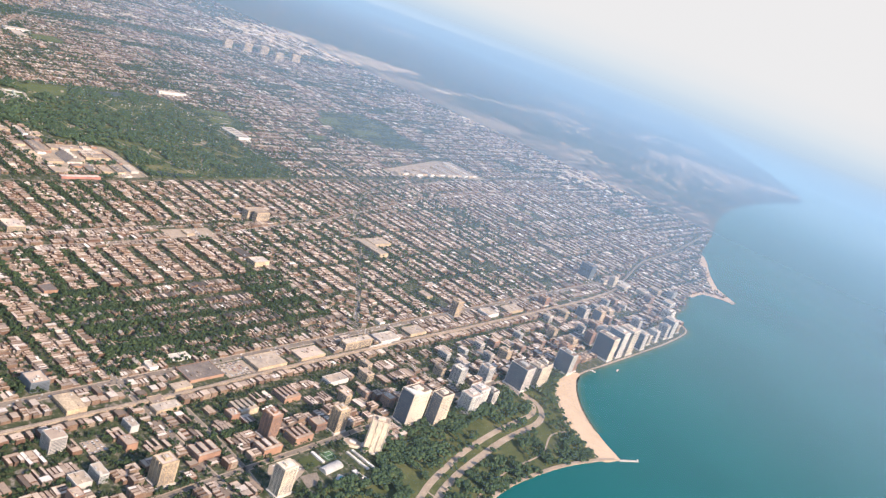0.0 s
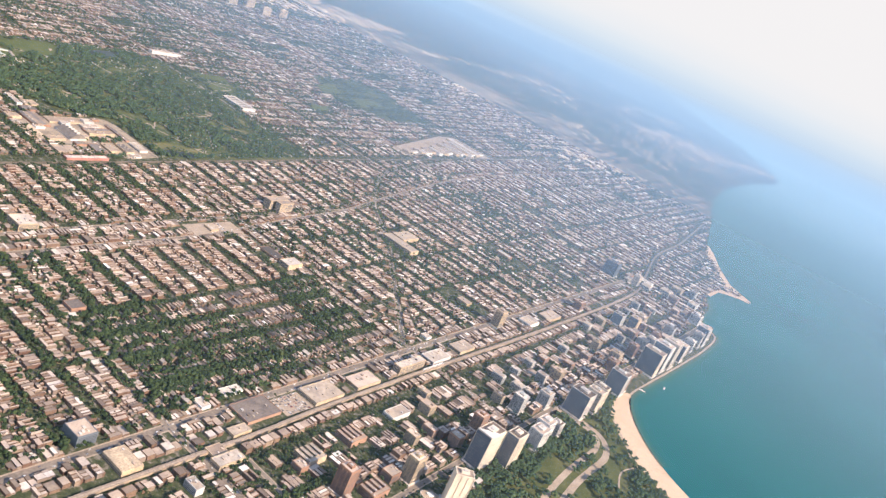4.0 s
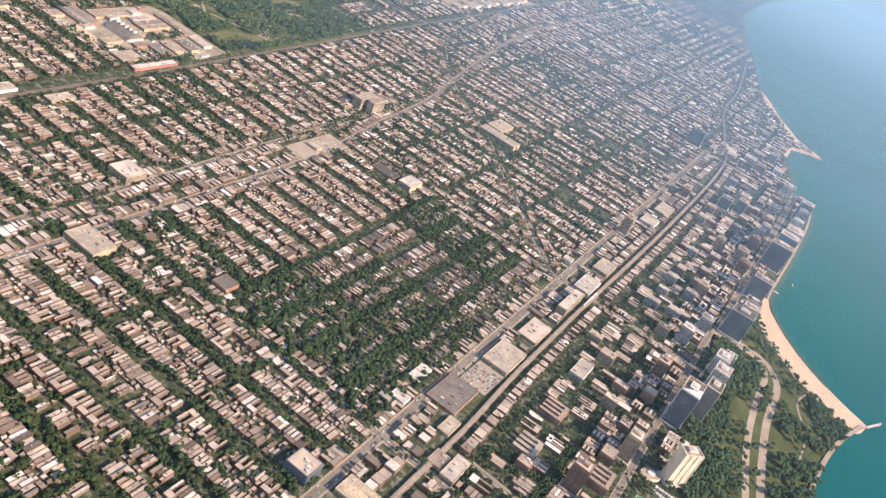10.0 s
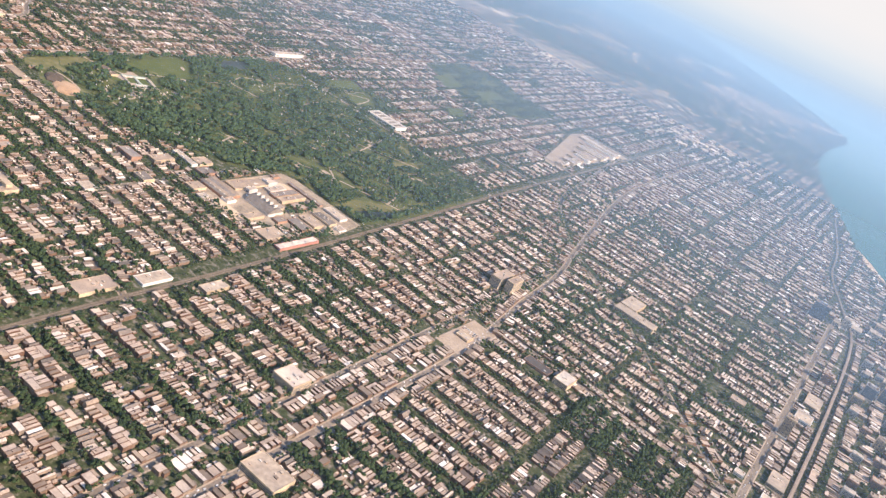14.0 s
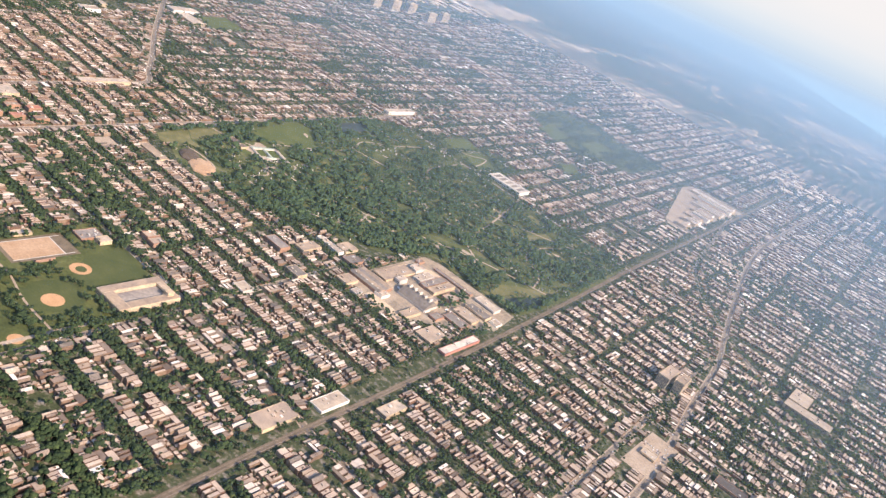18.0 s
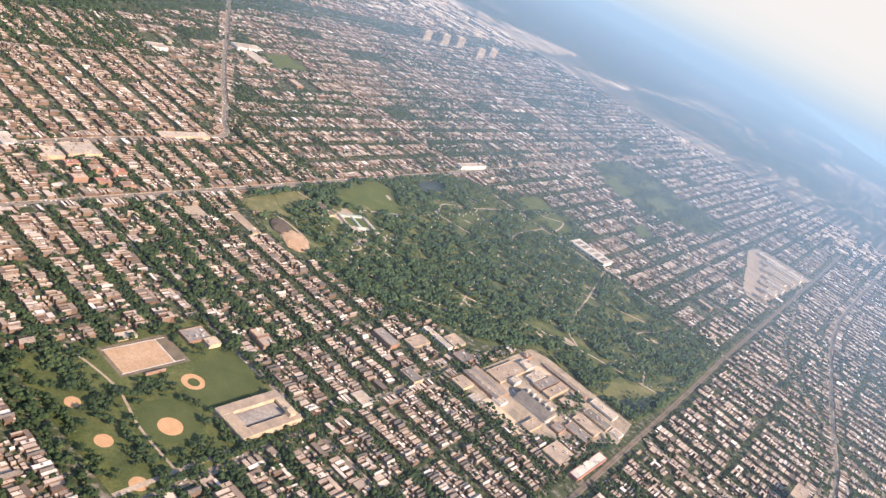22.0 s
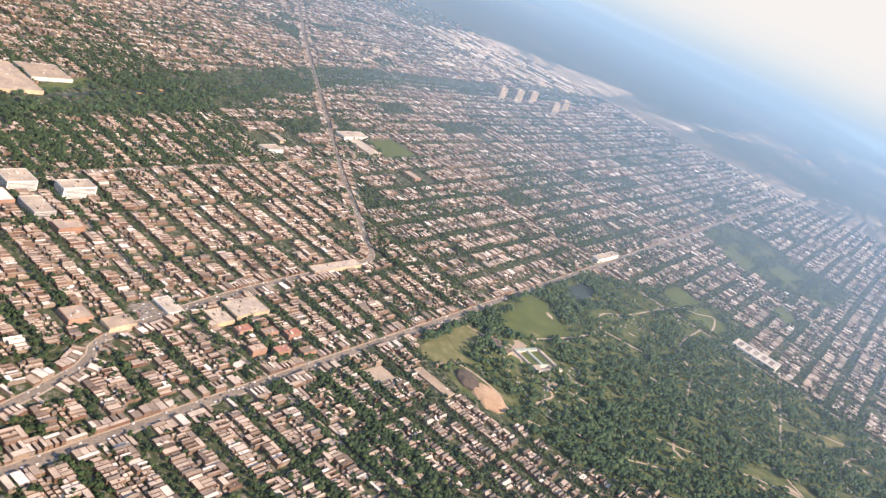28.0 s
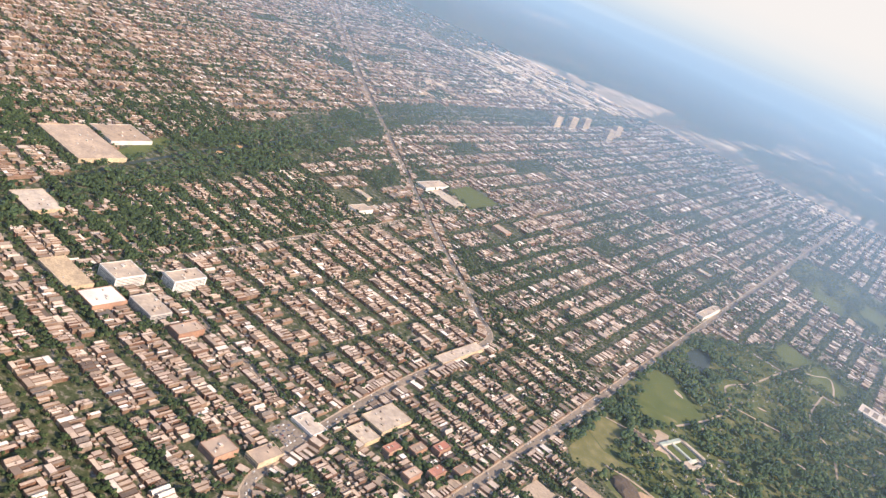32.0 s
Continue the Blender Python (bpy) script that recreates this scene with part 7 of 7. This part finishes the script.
def gabled_house(wall, label):
    """A frame house with a gabled roof, 1.7 wide, 5 deep, walls 2.2 high."""
    top = anchor("frame_house", 0, 0, 0, label, "house", "gabled houses along the streets")
    bm = bmesh.new()
    v = [bm.verts.new(p) for p in ((-0.85, -2.5, 0), (0.85, -2.5, 0), (0.85, 2.5, 0), (-0.85, 2.5, 0), (-0.85, -2.5, 1.6), (0.85, -2.5, 1.6), (0.85, 2.5, 1.6), (-0.85, 2.5, 1.6), (0, -2.5, 2.3), (0, 2.5, 2.3))]
    for f in ((0, 1, 5, 8, 4), (1, 2, 6, 5), (2, 3, 7, 9, 6), (3, 0, 4, 7)):
        bm.faces.new([v[i] for i in f])
    part("outer_wall", bm, wall, top)
    for s in (-1, 1):
        bm = bmesh.new()
        v = [bm.verts.new(p) for p in ((0, -2.7, 2.36), (0, 2.7, 2.36), (s * 1.0, 2.7, 1.54), (s * 1.0, -2.7, 1.54), (0, -2.7, 2.28), (0, 2.7, 2.28), (s * 1.0, 2.7, 1.46), (s * 1.0, -2.7, 1.46))]
        for f in ((0, 1, 2, 3), (7, 6, 5, 4), (0, 3, 7, 4), (1, 5, 6, 2), (3, 2, 6, 7)):
            bm.faces.new([v[i] for i in f])
        bmesh.ops.recalc_face_normals(bm, faces=bm.faces[:])
        part("roof_slope", bm, SHINGLE, top)
    part("chimney", boxes((0.3, 0.5, 1.9, 0.55, 0.8, 2.75)), BROWN, top)
    part("porch", boxes((-0.75, -3.1, 0, 0.75, -2.5, 0.15), (-0.8, -3.15, 0.9, 0.8, -2.5, 1.0), (-0.72, -3.1, 0.15, -0.62, -3.0, 0.9), (0.62, -3.1, 0.15, 0.72, -3.0, 0.9)), WHITE_WALL, top)
    for x in (-0.4, 0.4):
        part("window", boxes((x - 0.16, -2.53, 1.1, x + 0.16, -2.47, 1.45)), DARK_GLASS, top)
    return top


def courtyard_flats(wall, label):
    """A U-shaped walk-up, 5 wide, 5.5 deep, 2.9 high, its court open to the street."""
    top = anchor("courtyard_flats", 0, 0, 0, label, "apartments", "courtyard flats")
    for dims in ((-2.5, -2.75, 0, -0.8, 2.75, 2.7), (0.8, -2.75, 0, 2.5, 2.75, 2.7), (-0.8, 1.2, 0, 0.8, 2.75, 2.7)):
        wing = part("wing", boxes(dims), wall, top)
        part("roof_deck", boxes((dims[0] + 0.12, dims[1] + 0.12, 2.7, dims[3] - 0.12, dims[4] - 0.12, 2.74)), FLAT_ROOF, wing)
        bm = bmesh.new()
        ring_into(bm, dims[0], dims[1], dims[3], dims[4], 2.7, 2.9, 0.12)
        part("parapet", bm, wall, wing)
        for z in (0.4, 1.2, 2.0):
            part("window_band", boxes((dims[0] + 0.2, dims[1] - 0.03, z, dims[3] - 0.2, dims[1] + 0.02, z + 0.4)), DARK_GLASS, wing)
    part("court_lawn", boxes((-0.8, -2.75, 0, 0.8, 1.2, 0.1)), OUTFIELD, top)
    return top


def shade_tree(seed, label):
    """A broad street tree with a crown radius of 1.5: tapered trunk, limbs, crown of many clumps."""
    r = np.random.default_rng(seed)
    top = anchor("shade_tree", 0, 0, 0, label, "tree", "street trees")
    bm = bmesh.new()
    bmesh.ops.create_cone(bm, cap_ends=True, segments=7, radius1=0.16, radius2=0.07, depth=1.8, matrix=Matrix.Translation((0, 0, 0.9)))
    for k in range(4):
        a = 1.57 * k + r.uniform(-0.4, 0.4)
        m = Matrix.Translation((0.35 * math.cos(a), 0.35 * math.sin(a), 1.75)) @ Euler((0.7 * -math.sin(a), 0.7 * math.cos(a), 0)).to_matrix().to_4x4()
        bmesh.ops.create_cone(bm, cap_ends=False, segments=5, radius1=0.07, radius2=0.03, depth=1.1, matrix=m)
    part("trunk", bm, BARK, top)
    n = 16
    a, d = r.uniform(0, 6.28, n), np.sqrt(r.uniform(0.02, 1, n)) * 1.05
    v, f = [], []
    for k in range(n):
        vv, ff = crown_arrays(np.array([d[k] * np.cos(a[k])]), np.array([d[k] * np.sin(a[k])]), np.array([2.5 - 0.55 * d[k] ** 2 + r.uniform(-0.45, 0.4)]), np.array([r.uniform(0.4, 0.68)]), 1, r)
        v.append(vv), f.append(ff + len(ICO_V) * k)
    o = new("crown", mesh_from("crown", np.concatenate(v), [np.concatenate(f)], [LEAF]))
    o.parent = top
    return top


def parked_car(paint, label):
    """A saloon car, 1.15 long."""
    top = anchor("parked_car", 0, 0, 0, label, "car", "parked cars")
    part("body", boxes((-0.57, -0.22, 0.08, 0.57, 0.22, 0.22)), paint, top)
    bm = bmesh.new()
    v = box_into(bm, -0.34, -0.2, 0.22, 0.28, 0.2, 0.36)
    for k in (4, 5, 6, 7):
        v[k].co.x *= 0.7
        v[k].co.y *= 0.85
    part("cabin", bm, DARK_GLASS, top)
    for x in (-0.36, 0.36):
        for y in (-0.2, 0.2):
            bm = bmesh.new()
            bmesh.ops.create_cone(bm, cap_ends=True, segments=8, radius1=0.09, radius2=0.09, depth=0.06, matrix=Matrix.Translation((x, y, 0.09)) @ Euler((1.5708, 0, 0)).to_matrix().to_4x4())
            part("wheel", bm, SHINGLE, top)
    return top


def place(template, m, first):
    """The template itself goes to the first place, copies to the others."""
    if first:
        template.matrix_basis = m
        return template
    return copy_thing_scaled(template, m)


def copy_thing_scaled(template, m):
    keep_scale = template.scale.copy()
    template.scale = (1, 1, 1)
    ob = copy_thing(template, m)
    template.scale = keep_scale
    return ob


kinds_flat = [flat_house(BRICK, "brick two-flat with a flat grey roof"), flat_house(TAN_WALL, "tan brick two-flat with a flat roof"), flat_house(BROWN, "dark red brick two-flat with a flat roof")]
kinds_gable = [gabled_house(BRICK, "gabled house with a dark shingle roof"), gabled_house(WHITE_WALL, "white frame house with a shingle roof")]
kinds_court = [courtyard_flats(BROWN, "red-brown brick flats round a narrow court"), courtyard_flats(TAN_WALL, "tan brick flats round a narrow court")]
kinds_tree = [shade_tree(k, "broad leafy green street tree beside houses") for k in range(5)]
CAR_PAINTS = [varied("car_paint_" + n, [(0, c), (1, c)], rough=0.3, depth=0.05) for n, c in (("white", (0.75, 0.75, 0.74)), ("black", (0.03, 0.03, 0.035)), ("silver", (0.4, 0.41, 0.42)), ("red", (0.3, 0.03, 0.03)), ("blue", (0.05, 0.09, 0.2)))]
kinds_car = [parked_car(p, n + " car parked on an open lot") for p, n in zip(CAR_PAINTS, ("white", "black", "silver", "red", "blue"))]


def lorry(paint, label):
    """A box lorry, 2.6 long."""
    top = anchor("lorry", 0, 0, 0, label, "lorry", "lorries in the works yard")
    part("box_body", boxes((-1.3, -0.31, 0.25, 0.75, 0.31, 0.98)), paint, top)
    part("cab", boxes((0.8, -0.29, 0.2, 1.3, 0.29, 0.72)), CAR_PAINTS[0], top)
    part("chassis", boxes((-1.25, -0.24, 0.0, 1.25, 0.24, 0.24)), SHINGLE, top, "dark chassis and wheels")
    return top


kinds_lorry = [lorry(p, n) for p, n in ((CAR_PAINTS[0], "white box lorry parked in the works yard"), (TAN_ROOF, "tan box lorry parked in the works yard"))]
used = set()
pick = random.Random(11)


def set_down(kinds, m):
    k = pick.randrange(len(kinds))
    ob = kinds[k]
    place(ob, m, ob.name not in used)
    used.add(ob.name)


for h, tn in NEAR_SMALL:
    m = pose(h[0], h[1], 0, 0, 0, math.degrees(tn) + pick.choice((0, 180))) @ Matrix.Diagonal((h[2] / 1.7, h[3] / 5.6, h[4] / 2.2, 1))
    set_down(kinds_gable if h[6] > 0.5 else kinds_flat, m)
for h, tn in NEAR_LARGE:
    set_down(kinds_court, pose(h[0], h[1], 0, 0, 0, math.degrees(tn) + pick.choice((0, 180))) @ Matrix.Diagonal((h[2] / 5, h[3] / 5.5, h[4] / 2.9, 1)))
for t in SINGLE_TREES:
    s = t[2] / 1.5
    set_down(kinds_tree, pose(t[0], t[1], 0, 0, 0, pick.uniform(0, 360)) @ Matrix.Diagonal((s, s, s * pick.uniform(0.9, 1.15), 1)))
for x, y, turn, n, gap in ((-661, 414.5, 90, 5, 1.5), (-647, 392.5, 90, 6, 1.3), (-690, 400, 0, 4, 1.2), (-706, 433, 90, 5, 1.4), (-679, 408, 90, 4, 1.4)):
    for k in range(n):
        across = pick.uniform(-0.3, 0.3)
        set_down(kinds_lorry, pose(x + (k * gap if turn else across), y + (across if turn else k * gap), 0.11, 0, 0, turn + pick.uniform(-4, 4)))
LOTS = [(-239, 282, -228, 299), (-293, 208, -283, 218), (-984, 230, -970, 243), (-332, 316, -317, 337), (-522, 428, -506, 434)]
spots = []
for x0, y0, x1, y1 in LOTS:
    for y in np.arange(y0 + 1, y1 - 1, 2.4):
        for x in np.arange(x0 + 0.8, x1 - 0.6, 0.75):
            if pick.random() < 0.5:
                spots.append((x, y, 90 + pick.uniform(-3, 3), 0.2))
pick.shuffle(spots)
for x, y, a, z in spots[:90]:
    set_down(kinds_car, pose(x, y, z, 0, 0, a))
# the other cars, joined
rest = [(x, y, a) for x, y, a, z in spots[90:]]
for name, line, half in MAIN:
    seg = np.linalg.norm(np.diff(line, axis=0), axis=1)
    run = np.r_[0, np.cumsum(seg)]
    for q in np.arange(0, run[-1], 2.6):
        x, y = np.interp(q, run, line[:, 0]), np.interp(q, run, line[:, 1])
        x2, y2 = np.interp(q + 1, run, line[:, 0]), np.interp(q + 1, run, line[:, 1])
        a = math.atan2(y2 - y, x2 - x)
        if pick.random() < 0.6 and 120 < y < 800 and -1250 < x:
            off = pick.choice((-1, 1)) * (half - pick.choice((0.35, 0.35, 1.1)))
            rest.append((x - off * math.sin(a), y + off * math.cos(a), math.degrees(a)))
rc = np.array(rest)
v, f, sl = house_arrays(rc[:, 0], rc[:, 1], np.full(len(rc), 1.1), np.full(len(rc), 0.44), np.full(len(rc), 0.5), np.radians(rc[:, 2]), np.zeros(len(rc), bool), fancy=False)
CAR_ANY = varied("car_paint_mixed", [(0, (0.05, 0.05, 0.06)), (0.3, (0.2, 0.2, 0.22)), (0.55, (0.5, 0.5, 0.5)), (1, (0.8, 0.8, 0.8))], rough=0.3, depth=0.05)
tagged(new("street_cars", mesh_from("street_cars", v, f, [CAR_ANY, CAR_ANY], sl)), "small cars standing along the streets", "cars", "", "stuff")

# rails and a train on the viaduct
for line, z, offs, label in ((METRA, 0.34, (-1.15, -0.8, 0.45, 0.8), "steel rails on the ballast bed"), (CTA, 1.54, (-1.05, -0.75, 0.4, 0.7), "steel rails on the viaduct")):
    for o in offs:
        strip("rail", offset_line(line, o), 0.07, z, SHINGLE, label, "rail")
train = anchor("city_train", -315.2, 452, 90, "silver four-car city train on the viaduct", "train", z=1.54)
for k in range(4):
    car = part("carriage", boxes((-12 + k * 6, -0.45, 0.15, -6.3 + k * 6, 0.45, 1.0)), WHITE_WALL, train)
    part("window_band", boxes((-11.8 + k * 6, -0.47, 0.5, -6.5 + k * 6, 0.47, 0.75)), DARK_GLASS, car)
